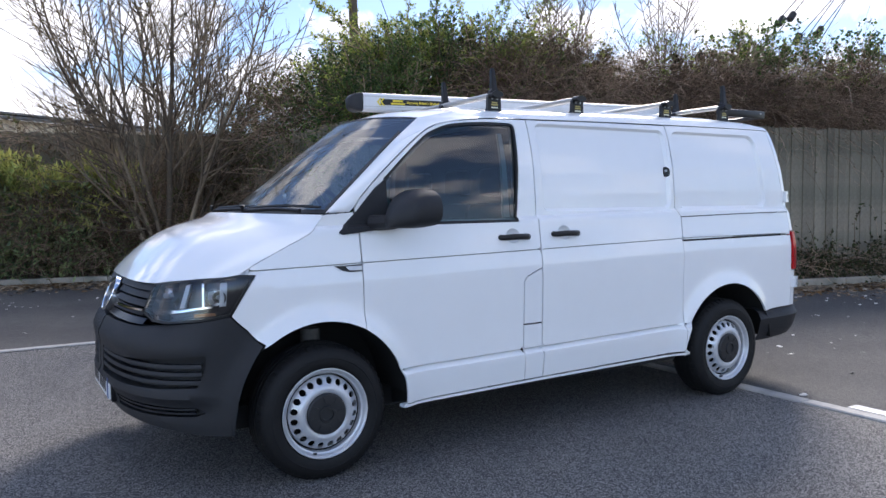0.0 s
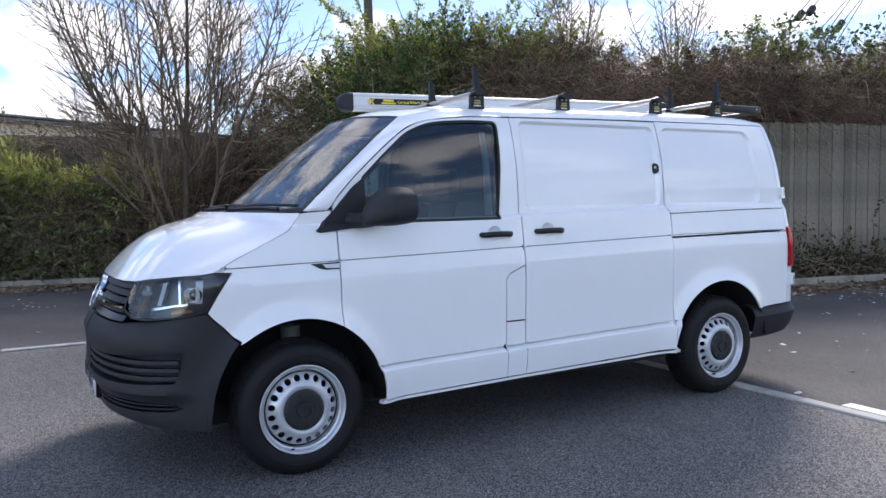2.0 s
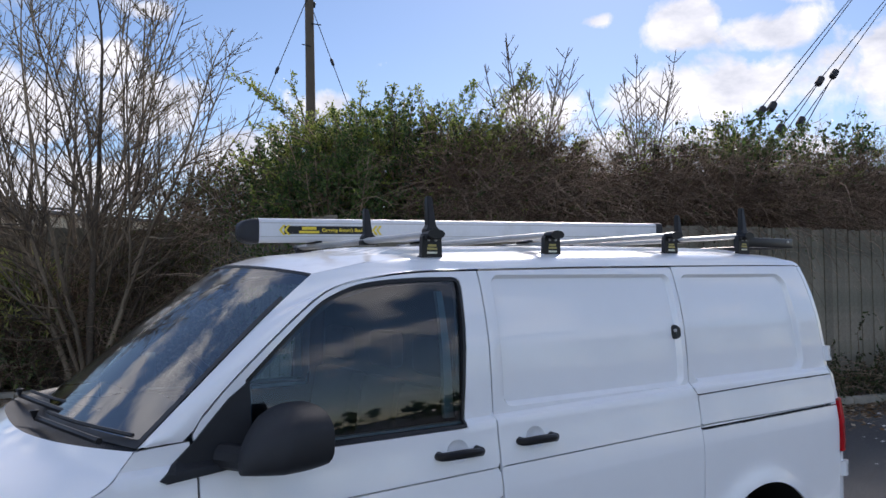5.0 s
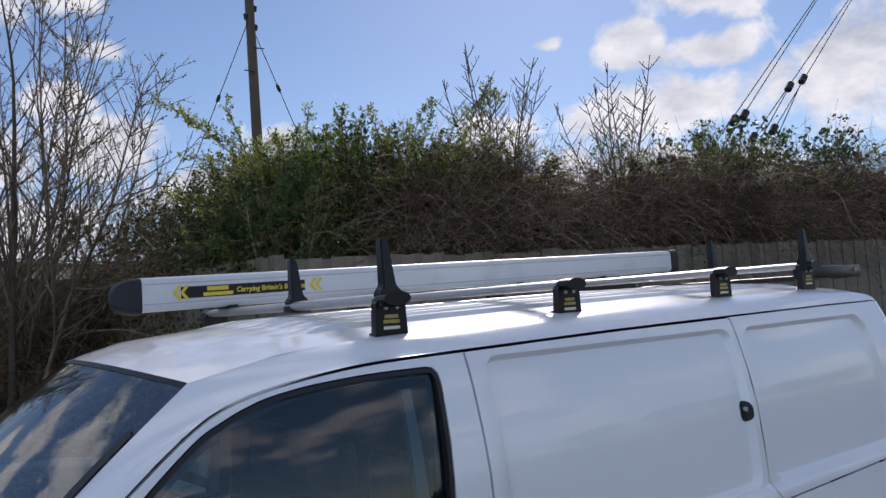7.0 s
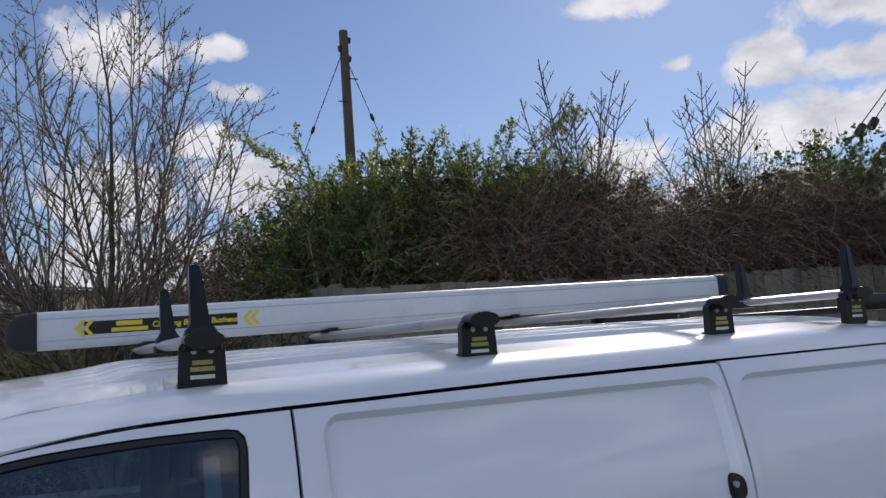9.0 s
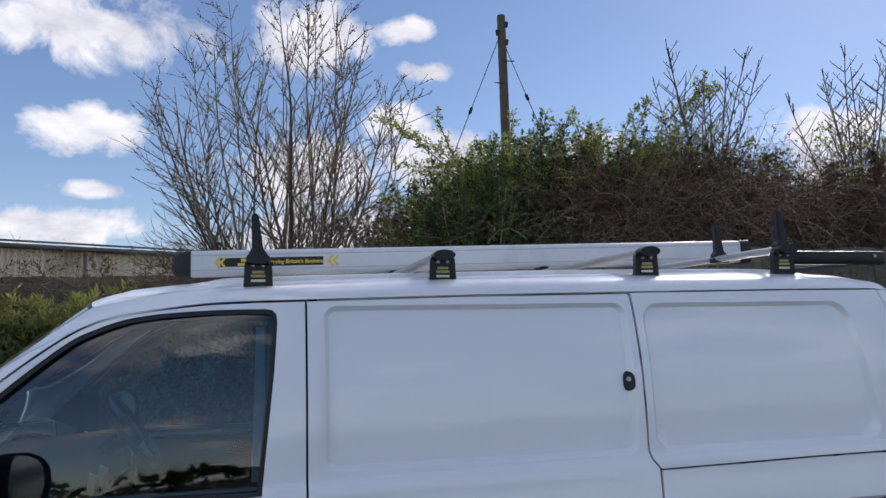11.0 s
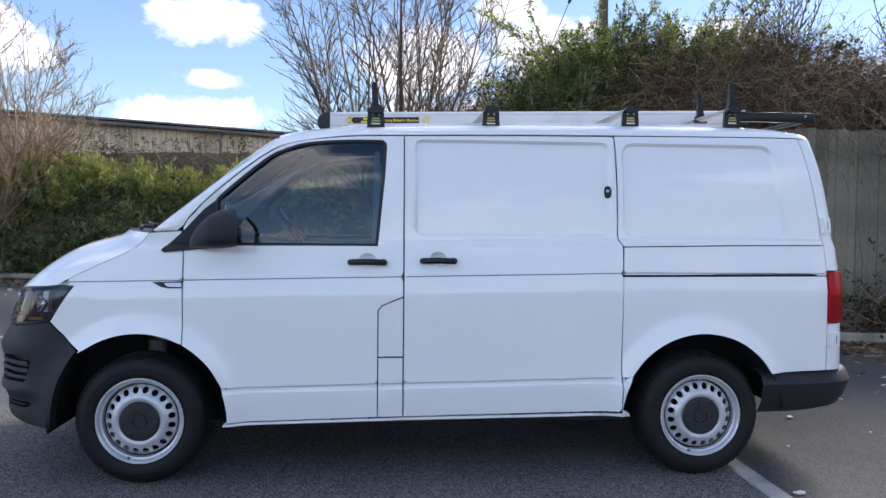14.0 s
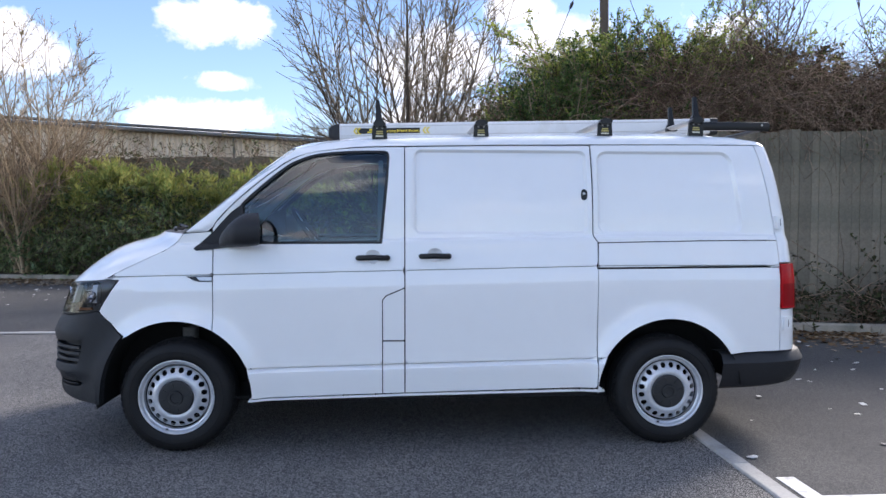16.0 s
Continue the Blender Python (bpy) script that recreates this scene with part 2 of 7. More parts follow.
M_STEEL = material("silver painted steel", (0.58, 0.59, 0.61), 0.32, metal=0.4, var=0.07, scale=12, fine=120, second=(0.45, 0.45, 0.46), second_scale=14, second_amount=0.34)
M_ALU = material("anodised aluminium", (0.46, 0.455, 0.44), 0.42, metal=0.6, var=0.06, scale=5, fine=90, second=(0.36, 0.345, 0.31), second_scale=6, second_amount=0.36)
M_TUBE = material("white coated tube", (0.63, 0.64, 0.65), 0.34, var=0.05, scale=3, fine=60, second=(0.52, 0.52, 0.51), second_scale=5, second_amount=0.34)
M_CHROME = material("chrome", (0.85, 0.86, 0.88), 0.08, metal=1.0, var=0.03)
M_RED = material("red tail lamp plastic", (0.44, 0.006, 0.010), 0.22, var=0.15, scale=10, spec=0.2, rough_var=0.05)
M_DARKRED = material("dark red lamp plastic", (0.28, 0.005, 0.008), 0.15, var=0.1, spec=0.3, rough_var=0.05)
M_AMBER = material("amber lamp reflection", (0.30, 0.12, 0.04), 0.2, var=0.2)
M_PLATE = material("white plate plastic", (0.75, 0.75, 0.74), 0.35, var=0.05)
M_BLUE = material("blue plate band", (0.03, 0.07, 0.25), 0.4, var=0.05)
M_YELLOW = material("yellow print", (0.72, 0.55, 0.04), 0.5, var=0.08)
M_PALEPRINT = material("pale print", (0.75, 0.72, 0.55), 0.5, var=0.08)
M_CABIN = material("dark cabin plastic", (0.046, 0.050, 0.057), 0.6, var=0.15, bump=0.2, bump_scale=300)
M_CLOTH = material("charcoal seat cloth", (0.03, 0.031, 0.036), 0.9, var=0.25, scale=8, fine=160, bump=0.3, bump_scale=250)
M_HEADLINER = material("grey headlining", (0.30, 0.31, 0.31), 0.9, var=0.08)
M_GLASS = glass("tinted window glass", (0.55, 0.75, 0.84), ior=1.78)
M_SCREEN = glass("windscreen glass", (0.70, 0.75, 0.74), ior=2.6)
M_LENS = glass("clear lamp lens", (0.85, 0.87, 0.90), ior=1.55)
M_CABLE = material("cable", (0.02, 0.02, 0.022), 0.7)


# ---------------------------------------------------------------- mesh tools
def mesh_of(name, verts, faces, mat, smooth=True, sharp=None):
    me = bpy.data.meshes.new(name)
    me.from_pydata([tuple(v) for v in verts], [], faces)
    if mat:
        me.materials.append(mat)
    if smooth:
        me.shade_smooth()
        if sharp:
            me.set_sharp_from_angle(angle=radians(sharp))
    return me


def part(name, bm, mat, parent, label="", smooth=True, sharp=35):
    """Links a bmesh, or a (vertices, faces) pair, as one mesh object under a thing or a part."""
    if isinstance(bm, tuple):
        me = mesh_of(name, bm[0], bm[1], mat, smooth, sharp)
    elif isinstance(bm, bpy.types.Mesh):
        me = bm
    else:
        me = bpy.data.meshes.new(name)
        bmesh.ops.recalc_face_normals(bm, faces=bm.faces)
        bm.to_mesh(me)
        bm.free()
        if mat:
            me.materials.append(mat)
        if smooth:
            me.shade_smooth()
            me.set_sharp_from_angle(angle=radians(sharp))
    ob = new(name, me)
    if parent is not None:
        ob.parent = parent
        m = parent.matrix_basis.copy()
        if parent.parent is not None:
            m = parent.parent.matrix_basis @ parent.matrix_parent_inverse @ m
        ob.matrix_parent_inverse = m.inverted()
    return tagged(ob, label)


def thing(name, at, label, category, group="", kind=""):
    ob = new(name)
    ob.empty_display_size = 0.2
    ob.location = at
    return tagged(ob, label, category, group, kind)


def add_box(bm, lo, hi, bevel=0.0, seg=2, m=None):
    r = bmesh.ops.create_cube(bm, size=1.0)
    vs = r["verts"]
    c = (Vector(lo) + Vector(hi)) / 2
    d = Vector(hi) - Vector(lo)
    for v in vs:
        v.co = Vector((v.co.x * d.x, v.co.y * d.y, v.co.z * d.z)) + c
    if bevel:
        es = list({e for v in vs for e in v.link_edges})
        vs = bmesh.ops.bevel(bm, geom=es, offset=bevel, segments=seg, profile=0.5, affect="EDGES")["verts"]
    if m is not None:
        bmesh.ops.transform(bm, matrix=m, verts=list(vs))
    return bm


def box(lo, hi, bevel=0.0, seg=2, m=None):
    return add_box(bmesh.new(), lo, hi, bevel, seg, m)


def box_vf(lo, hi):
    """A plain bar as vertices and faces."""
    v = [(x, y, z) for x in (lo[0], hi[0]) for y in (lo[1], hi[1]) for z in (lo[2], hi[2])]
    return v, [(0, 1, 3, 2), (4, 6, 7, 5), (0, 4, 5, 1), (2, 3, 7, 6), (0, 2, 6, 4), (1, 5, 7, 3)]


def lathe(profile, n=48, axis="y", at=(0, 0, 0), close=False):
    """A turned body: profile of (along the axis, radius)."""
    verts, faces = [], []
    k = len(profile)
    for i in range(n):
        a = 2 * math.pi * i / n
        for h, r in profile:
            p = {"y": (r * math.cos(a), h, r * math.sin(a)), "z": (r * math.cos(a), r * math.sin(a), h), "x": (h, r * math.cos(a), r * math.sin(a))}[axis]
            verts.append((p[0] + at[0], p[1] + at[1], p[2] + at[2]))
    for i in range(n):
        j = (i + 1) % n
        for q in range(k - 1 + (1 if close else 0)):
            q2 = (q + 1) % k
            faces.append((i * k + q, i * k + q2, j * k + q2, j * k + q))
    return verts, faces


def tube(points, radii, n=6, caps=True):
    """A round rod along a line of points."""
    pts = [Vector(p) for p in points]
    if not hasattr(radii, "__len__"):
        radii = [radii] * len(pts)
    verts, faces = [], []
    side = None
    for i, p in enumerate(pts):
        d = (pts[min(i + 1, len(pts) - 1)] - pts[max(i - 1, 0)]).normalized()
        if side is None:
            side = d.orthogonal().normalized()
        side = (side - d * side.dot(d)).normalized()
        b = d.cross(side)
        for k in range(n):
            a = 2 * math.pi * k / n
            verts.append(p + (side * math.cos(a) + b * math.sin(a)) * radii[i])
    for i in range(len(pts) - 1):
        for k in range(n):
            k2 = (k + 1) % n
            faces.append((i * n + k, i * n + k2, (i + 1) * n + k2, (i + 1) * n + k))
    if caps:
        faces.append(tuple(range(n))[::-1])
        faces.append(tuple((len(pts) - 1) * n + k for k in range(n)))
    return verts, faces


def joined(*pieces):
    verts, faces = [], []
    for v, f in pieces:
        o = len(verts)
        verts += list(v)
        faces += [tuple(i + o for i in q) for q in f]
    return verts, faces


def extrude_x(section, x0, x1, ends=True):
    """A bar along x with a section of (y, z) points."""
    k = len(section)
    verts = [(x0, y, z) for y, z in section] + [(x1, y, z) for y, z in section]
    faces = [(i, (i + 1) % k, k + (i + 1) % k, k + i) for i in range(k)]
    if ends:
        faces += [tuple(range(k))[::-1], tuple(range(k, 2 * k))]
    return verts, faces


def rounded(cx, cz, w, h, r, n=4):
    """Outline of a rounded rectangle."""
    out = []
    for sx, sz, a0 in ((1, 1, 0), (-1, 1, 90), (-1, -1, 180), (1, -1, 270)):
        for i in range(n + 1):
            a = radians(a0 + 90 * i / n)
            out.append((cx + sx * (w / 2 - r) + r * math.cos(a), cz + sz * (h / 2 - r) + r * math.sin(a)))
    return out


def smoothed(points, n=6, closed=False):
    """A Catmull-Rom line through points."""
    p = [Vector(q) for q in points]
    out = []
    k = len(p)
    rng = range(k if closed else k - 1)
    for i in rng:
        if closed:
            a, b, c, d = p[(i - 1) % k], p[i], p[(i + 1) % k], p[(i + 2) % k]
        else:
            a, b, c, d = p[max(i - 1, 0)], p[i], p[i + 1], p[min(i + 2, k - 1)]
        for j in range(n):
            t = j / n
            out.append(0.5 * ((2 * b) + (c - a) * t + (2 * a - 5 * b + 4 * c - d) * t * t + (3 * b - a - 3 * c + d) * t ** 3))
    if not closed:
        out.append(p[-1])
    return out


def lerp_table(v, xs, ys):
    return float(np.interp(v, xs, ys))


def smoothstep(a, b, v):
    t = min(1.0, max(0.0, (v - a) / (b - a)))
    return t * t * (3 - 2 * t)


# ---------------------------------------------------------------- ground, kerbs, fences
def asphalt(name, base, chip, worn):
    """Rolled asphalt: dark binder with pale chippings, worn patches and fine relief."""
    m = bpy.data.materials.new(name)
    m.use_nodes = True
    n, l = m.node_tree.nodes, m.node_tree.links
    p = n["Principled BSDF"]
    tc = n.new("ShaderNodeTexCoord")
    vor = n.new("ShaderNodeTexVoronoi"); vor.inputs["Scale"].default_value = 190
    ns = n.new("ShaderNodeTexNoise"); ns.inputs["Scale"].default_value = 0.55; ns.inputs["Detail"].default_value = 6
    fine = n.new("ShaderNodeTexNoise"); fine.inputs["Scale"].default_value = 160; fine.inputs["Detail"].default_value = 3
    for t in (vor, ns, fine):
        l.new(tc.outputs["Object"], t.inputs["Vector"])
    grain = n.new("ShaderNodeValToRGB")
    grain.color_ramp.elements[0].position, grain.color_ramp.elements[1].position = 0.35, 0.75
    grain.color_ramp.elements[0].color, grain.color_ramp.elements[1].color = (*base, 1), (*chip, 1)
    sepc = n.new("ShaderNodeSeparateColor")
    l.new(vor.outputs["Color"], sepc.inputs[0])
    mixf = n.new("ShaderNodeMath"); mixf.operation = "MULTIPLY"
    l.new(sepc.outputs[0], mixf.inputs[0]); l.new(fine.outputs["Fac"], mixf.inputs[1])
    k = n.new("ShaderNodeMath"); k.operation = "MULTIPLY"; k.inputs[1].default_value = 1.7
    l.new(mixf.outputs[0], k.inputs[0])
    l.new(k.outputs[0], grain.inputs[0])
    wr = n.new("ShaderNodeValToRGB")
    wr.color_ramp.elements[0].position, wr.color_ramp.elements[1].position = 0.40, 0.66
    wr.color_ramp.elements[0].color, wr.color_ramp.elements[1].color = (1, 1, 1, 1), (*worn, 1)
    l.new(ns.outputs["Fac"], wr.inputs[0])
    mul = n.new("ShaderNodeMix"); mul.data_type = "RGBA"; mul.blend_type = "MULTIPLY"; mul.inputs["Factor"].default_value = 1
    l.new(grain.outputs[0], mul.inputs["A"]); l.new(wr.outputs[0], mul.inputs["B"])
    l.new(mul.outputs["Result"], p.inputs["Base Color"])
    p.inputs["Roughness"].default_value = 0.85
    p.inputs["Specular IOR Level"].default_value = 0.35
    bp = n.new("ShaderNodeBump"); bp.inputs["Strength"].default_value = 0.7; bp.inputs["Distance"].default_value = 0.004
    l.new(k.outputs[0], bp.inputs["Height"])
    l.new(bp.outputs[0], p.inputs["Normal"])
    return m


M_ROAD = asphalt("grey rolled asphalt", (0.036, 0.036, 0.037), (0.262, 0.255, 0.246), (1.35, 1.33, 1.3))
M_BAY = asphalt("darker bay asphalt", (0.046, 0.045, 0.046), (0.11, 0.107, 0.103), (1.5, 1.48, 1.42))
M_KERB = material("weathered concrete kerb", (0.35, 0.31, 0.25), 0.9, var=0.22, scale=3, fine=45, bump=0.5, bump_scale=90, second=(0.2, 0.19, 0.15), second_scale=2.5, second_amount=0.42, per_object=0.15)
M_EDGING = material("pale concrete edging", (0.40, 0.385, 0.36), 0.9, var=0.18, scale=4, fine=60, bump=0.5, bump_scale=110, second=(0.27, 0.26, 0.24), second_scale=5, second_amount=0.4, per_object=0.12)
M_LINE = material("worn white road paint", (0.72, 0.71, 0.68), 0.75, var=0.15, scale=6, fine=70, bump=0.4, bump_scale=110, second=(0.35, 0.34, 0.32), second_scale=14, second_amount=0.36)
M_EARTH = material("leaf-strewn earth", (0.055, 0.042, 0.028), 0.95, var=0.35, scale=2, fine=40, bump=0.8, bump_scale=40, second=(0.09, 0.065, 0.035), second_scale=8, second_amount=0.5)
M_FENCE = material("weathered fence board", (0.235, 0.200, 0.146), 0.85, var=0.25, scale=3, fine=40, bump=0.5, bump_scale=60, per_object=0.35, second=(0.130, 0.124, 0.088), second_scale=1.6, second_amount=0.48)
M_LEAFLITTER = leafy("dry fallen leaf", (0.17, 0.10, 0.045), (0.30, 0.24, 0.17), 0.8, 0.5, 0.1)
M_PALELITTER = material("pale litter", (0.62, 0.60, 0.56), 0.8, var=0.2, island=0.3)

me = mesh_of("ground", [(-400, -400, 0), (400, -400, 0), (400, 400, 0), (-400, 400, 0)], [(0, 1, 2, 3)], M_ROAD, False)
tagged(new("ground", me), "grey asphalt car park surface reaching the horizon", "asphalt", kind="structure")

# bay surface inside the edging, 4 mm proud of the sheet
BAY_X, BAY_Y = 3.29, 4.74
bay = [(BAY_X, -14, 0.004), (60, -14, 0.004), (60, 40, 0.004), (-60, 40, 0.004), (-60, BAY_Y, 0.004), (BAY_X, BAY_Y, 0.004)]
me = mesh_of("road_bays", bay, [(0, 1, 2, 5), (5, 2, 3, 4)], M_BAY, False)
tagged(new("road_bays", me), "darker asphalt of the parking bays scattered with leaf litter", "asphalt", kind="structure")

edging = thing("pavement_edging", (BAY_X, 0, 0), "flush pale concrete edging blocks round the bays", "edging", kind="structure")


def block_mesh(name, length, width, height, bevel, mat):
    bm = box((0.004, -width / 2, -0.05), (length - 0.004, width / 2, height), bevel, 1)
    me = bpy.data.meshes.new(name)
    bm.to_mesh(me)
    bm.free()
    me.materials.append(mat)
    return me


def run_of_blocks(parent, name, me, length, line, z=0.0, jitter=0.004):
    """Blocks laid end to end along a line of points."""
    pts = [Vector((*p, z)) for p in line]
    for a, b in zip(pts, pts[1:]):
        d = (b - a)
        k = max(1, round(d.length / length))
        for i in range(k):
            p = a + d * (i / k)
            ob = new(name, me)
            ob.parent = parent
            ob.matrix_parent_inverse = parent.matrix_basis.inverted()
            ob.matrix_basis = Matrix.Translation(p + Vector((0, 0, random.uniform(-jitter, jitter)))) @ Matrix.Rotation(math.atan2(d.y, d.x) + random.uniform(-0.004, 0.004), 4, "Z") @ Matrix.Diagonal((d.length / k / length, 1, 1, 1))


edge_me = block_mesh("edging_block", 0.915, 0.105, 0.014, 0.008, M_EDGING)
run_of_blocks(edging, "edging_block", edge_me, 0.915, [(BAY_X - 0.02, -8.97), (BAY_X - 0.02, -0.37), (BAY_X - 0.02, BAY_Y)], 0.0, 0.002)
run_of_blocks(edging, "edging_block", edge_me, 0.915, [(BAY_X - 0.07, BAY_Y), (-18, BAY_Y + 0.35)], 0.0, 0.002)

# worn paint: a bay corner
mark = thing("road_marking", (3.5, -0.7, 0.006), "worn white painted bay marking on asphalt", "road marking", kind="structure")
bm = bmesh.new()
for lo, hi in (((3.355, -0.98, 0.0045), (3.455, -0.60, 0.009)), ((3.455, -0.98, 0.0045), (6.4, -0.875, 0.009))):
    add_box(bm, lo, hi)
part("paint_line", bm, M_LINE, mark, smooth=False)

# kerb: back of the car park, then forward beside the fence
KERB_BACK = [(-20, 15.6), (-9, 13.35), (-4, 12.35), (0.5, 11.45), (2.0, 11.1)]
KERB_SIDE = [(2.0, 11.1), (2.6, 10.4), (2.75, 9.0), (3.0, 6.4), (3.5, 5.35), (4.3, 4.95)]
KERB_RIGHT = [(4.3, 4.95), (6.34, 4.53), (8.6, 4.0), (12, 3.2), (20, 1.4)]
kerb = thing("kerb", (0, 11, 0), "weathered concrete kerb along the planted edge", "kerb", kind="structure")
kerb_me = block_mesh("kerb_stone", 0.915, 0.14, 0.105, 0.014, M_KERB)
run_of_blocks(kerb, "kerb_stone", kerb_me, 0.915, KERB_BACK + KERB_SIDE[1:] + KERB_RIGHT[1:])
# earth behind the kerb
bed = KERB_BACK + KERB_SIDE[1:] + KERB_RIGHT[1:]
bv = [(x, y + 0.03, 0.07) for x, y in bed] + [(x + 0.6, y + 9.0, 0.16) for x, y in bed]
nb_ = len(bed)
me = mesh_of("ground_bed", bv, [(i, i + 1, nb_ + i + 1, nb_ + i) for i in range(nb_ - 1)], M_EARTH, False)
tagged(new("ground_bed", me), "bare brown earth bed strewn with leaves behind the kerb", "earth", kind="structure")


# fences of upright boards
def fence(name, a, b, height, label, board=0.125):
    a, b = Vector(a), Vector(b)
    d = b - a
    L = d.length
    ang = math.atan2(d.y, d.x)
    root = thing(name, (a.x, a.y, 0), label, "fence", kind="structure")
    def place(ob, p, z=0.0, lean=0.0):
        ob.parent = root
        ob.matrix_parent_inverse = root.matrix_basis.inverted()
        ob.matrix_basis = Matrix.Translation((p.x, p.y, z)) @ Matrix.Rotation(ang, 4, "Z") @ Matrix.Rotation(lean, 4, "Y")
    bms = []
    for k in range(3):
        me = bpy.data.meshes.new("fence_board")
        bm = box((0.003, -0.011, 0), (board + 0.03, 0.011, height + (k - 1) * 0.012), 0.003, 1)
        bm.to_mesh(me); bm.free()
        me.materials.append(M_FENCE)
        bms.append(me)
    n = int(L / board)
    rng = random.Random(name)
    for i in range(n):
        ob = new("fence_board", rng.choice(bms))
        place(ob, a + d * (i / n) + Vector((-math.sin(ang), math.cos(ang))) * (0.011 if i % 2 else -0.006), 0.03 + rng.uniform(-0.012, 0.012), rng.uniform(-0.003, 0.003))
    for z in (0.45, 1.3, height - 0.3):
        bm = box((0, 0.025, z - 0.04), (L, 0.065, z + 0.04), 0.004, 1)
        me = bpy.data.meshes.new("fence_rail"); bm.to_mesh(me); bm.free(); me.materials.append(M_FENCE)
        place(new("fence_rail", me), a)
    for i in range(int(L / 2.4) + 1):
        bm = box((-0.05, 0.065, 0), (0.05, 0.165, height - 0.05), 0.006, 1)
        me = bpy.data.meshes.new("fence_post"); bm.to_mesh(me); bm.free(); me.materials.append(M_FENCE)
        place(new("fence_post", me), a + d * min(1, i * 2.4 / L))
    return root


F_CORNER = (3.35, 5.75)
fence("fence_right", F_CORNER, (19.0, 2.45), 2.50, "tall weathered close-board timber fence overgrown with brambles")
fence("fence_return", (2.85, 12.9), F_CORNER, 2.55, "tall dark timber fence hidden behind bushes", 0.15)
fence("fence_back", (-22, 17.6), (2.85, 12.9), 2.80, "tall dark weathered timber fence behind shrubs", 0.15)


# ---------------------------------------------------------------- building, pole, cables
M_CLAD = material("pale corrugated cladding", (0.82, 0.72, 0.56), 0.7, var=0.15, scale=1, fine=12, second=(0.55, 0.46, 0.34), second_scale=0.8, second_amount=0.4)
M_SHEET = material("grey cement roof sheet", (0.20, 0.20, 0.20), 0.85, var=0.2, scale=1.2, fine=14, bump=0.2, second=(0.13, 0.13, 0.12), second_scale=0.6, second_amount=0.5)
M_POLEWOOD = material("creosoted pole wood", (0.11, 0.085, 0.06), 0.85, var=0.25, scale=4, fine=30, bump=0.4, bump_scale=40)


def shed():
    """A long low industrial shed with corrugated walls and a shallow corrugated roof."""
    a, b = Vector((-24.0, 10.2)), Vector((22.0, 37.8))
    d = (b - a).normalized()
    nrm = Vector((d.y, -d.x))
    L = (b - a).length
    root = thing("industrial_shed", (a.x, a.y, 0), "long low industrial shed with pale corrugated walls and grey roof", "building")
    def at(s, off, z):
        p = a + d * s + nrm * off
        return (p.x, p.y, z)
    n = int(L / 0.045)
    wv, wf = [], []
    for i in range(n + 1):
        s = L * i / n
        off = 0.045 * (1 if (i // 2) % 2 else -1)
        wv += [at(s, off, 0), at(s, off, 4.1)]
    wf = [(2 * i, 2 * i + 2, 2 * i + 3, 2 * i + 1) for i in range(n)]
    part("wall", (wv, wf), M_CLAD, root, "pale cream corrugated wall", smooth=False)
    rv, rf = [], []
    n2 = int(L / 0.09)
    for i in range(n2 + 1):
        s = L * i / n2
        dz = 0.03 * math.sin(i * math.pi / 1.0 + 0.5) + 0.035 * (i % 2)
        rv += [at(s, 0.35, 4.30 + dz), at(s, 0.35, 4.24 + dz), at(s, -9.0, 5.25 + dz)]
    for i in range(n2):
        rf += [(3 * i, 3 * i + 3, 3 * i + 5, 3 * i + 2), (3 * i + 1, 3 * i + 4, 3 * i + 3, 3 * i)]
    part("roof", (rv, rf), M_SHEET, root, "grey corrugated roof", smooth=False)
    gut, gf = tube([at(0, 0.30, 4.16), at(L, 0.30, 4.16)], 0.06, 8)
    part("gutter", (gut, gf), M_SHEET, root)
    bv = [at(0, 0.0, 0), at(0, 0, 4.2), at(0, -9, 5.2), at(0, -9, 0), at(L, 0.0, 0), at(L, 0, 4.2), at(L, -9, 5.2), at(L, -9, 0)]
    part("end_wall", (bv, [(0, 1, 2, 3), (4, 7, 6, 5), (2, 6, 7, 3)]), M_CLAD, root, smooth=False)
    n3 = 6
    for i in range(n3):
        s = 6 + i * 8.5
        part("downpipe", tube([at(s, 0.16, 0.1), at(s, 0.16, 4.1)], 0.045, 8), M_SHEET, root)


shed()

pole = thing("utility_pole", (6.1, 12.96, 0), "weathered wooden utility pole with stay wires behind the bushes", "utility pole")
pv, pf = tube([(6.22, 12.96, 0), (6.17, 12.96, 4), (6.11, 12.96, 8.43)], [0.125, 0.110, 0.092], 16)
part("pole_shaft", (pv, pf), M_POLEWOOD, pole, "weathered round pole")
part("pole_cap", lathe([(8.42, 0.095), (8.46, 0.088), (8.50, 0.0)], 14, "z", (6.11, 12.96, 0)), M_POLEWOOD, pole)
for z, dx_ in ((8.25, 0.10), (8.05, -0.10), (7.85, 0.10)):
    part("pole_bracket", lathe([(-0.05, 0.035), (0.05, 0.05), (0.07, 0.03)], 10, "z", (6.11 + dx_, 12.93, z)), M_GLOSSBLACK, pole)
for k, (z, c) in enumerate(((7.4, 0.1), (6.9, -0.1))):
    part("step_iron", tube([(6.11, 12.85, z), (6.11 + c * 2.2, 12.82, z)], 0.012, 6), M_GLOSSBLACK, pole)
stays = thing("stay_wires", (5.0, 12.5, 2.0), "thin dark stay wires with small insulators", "cable")
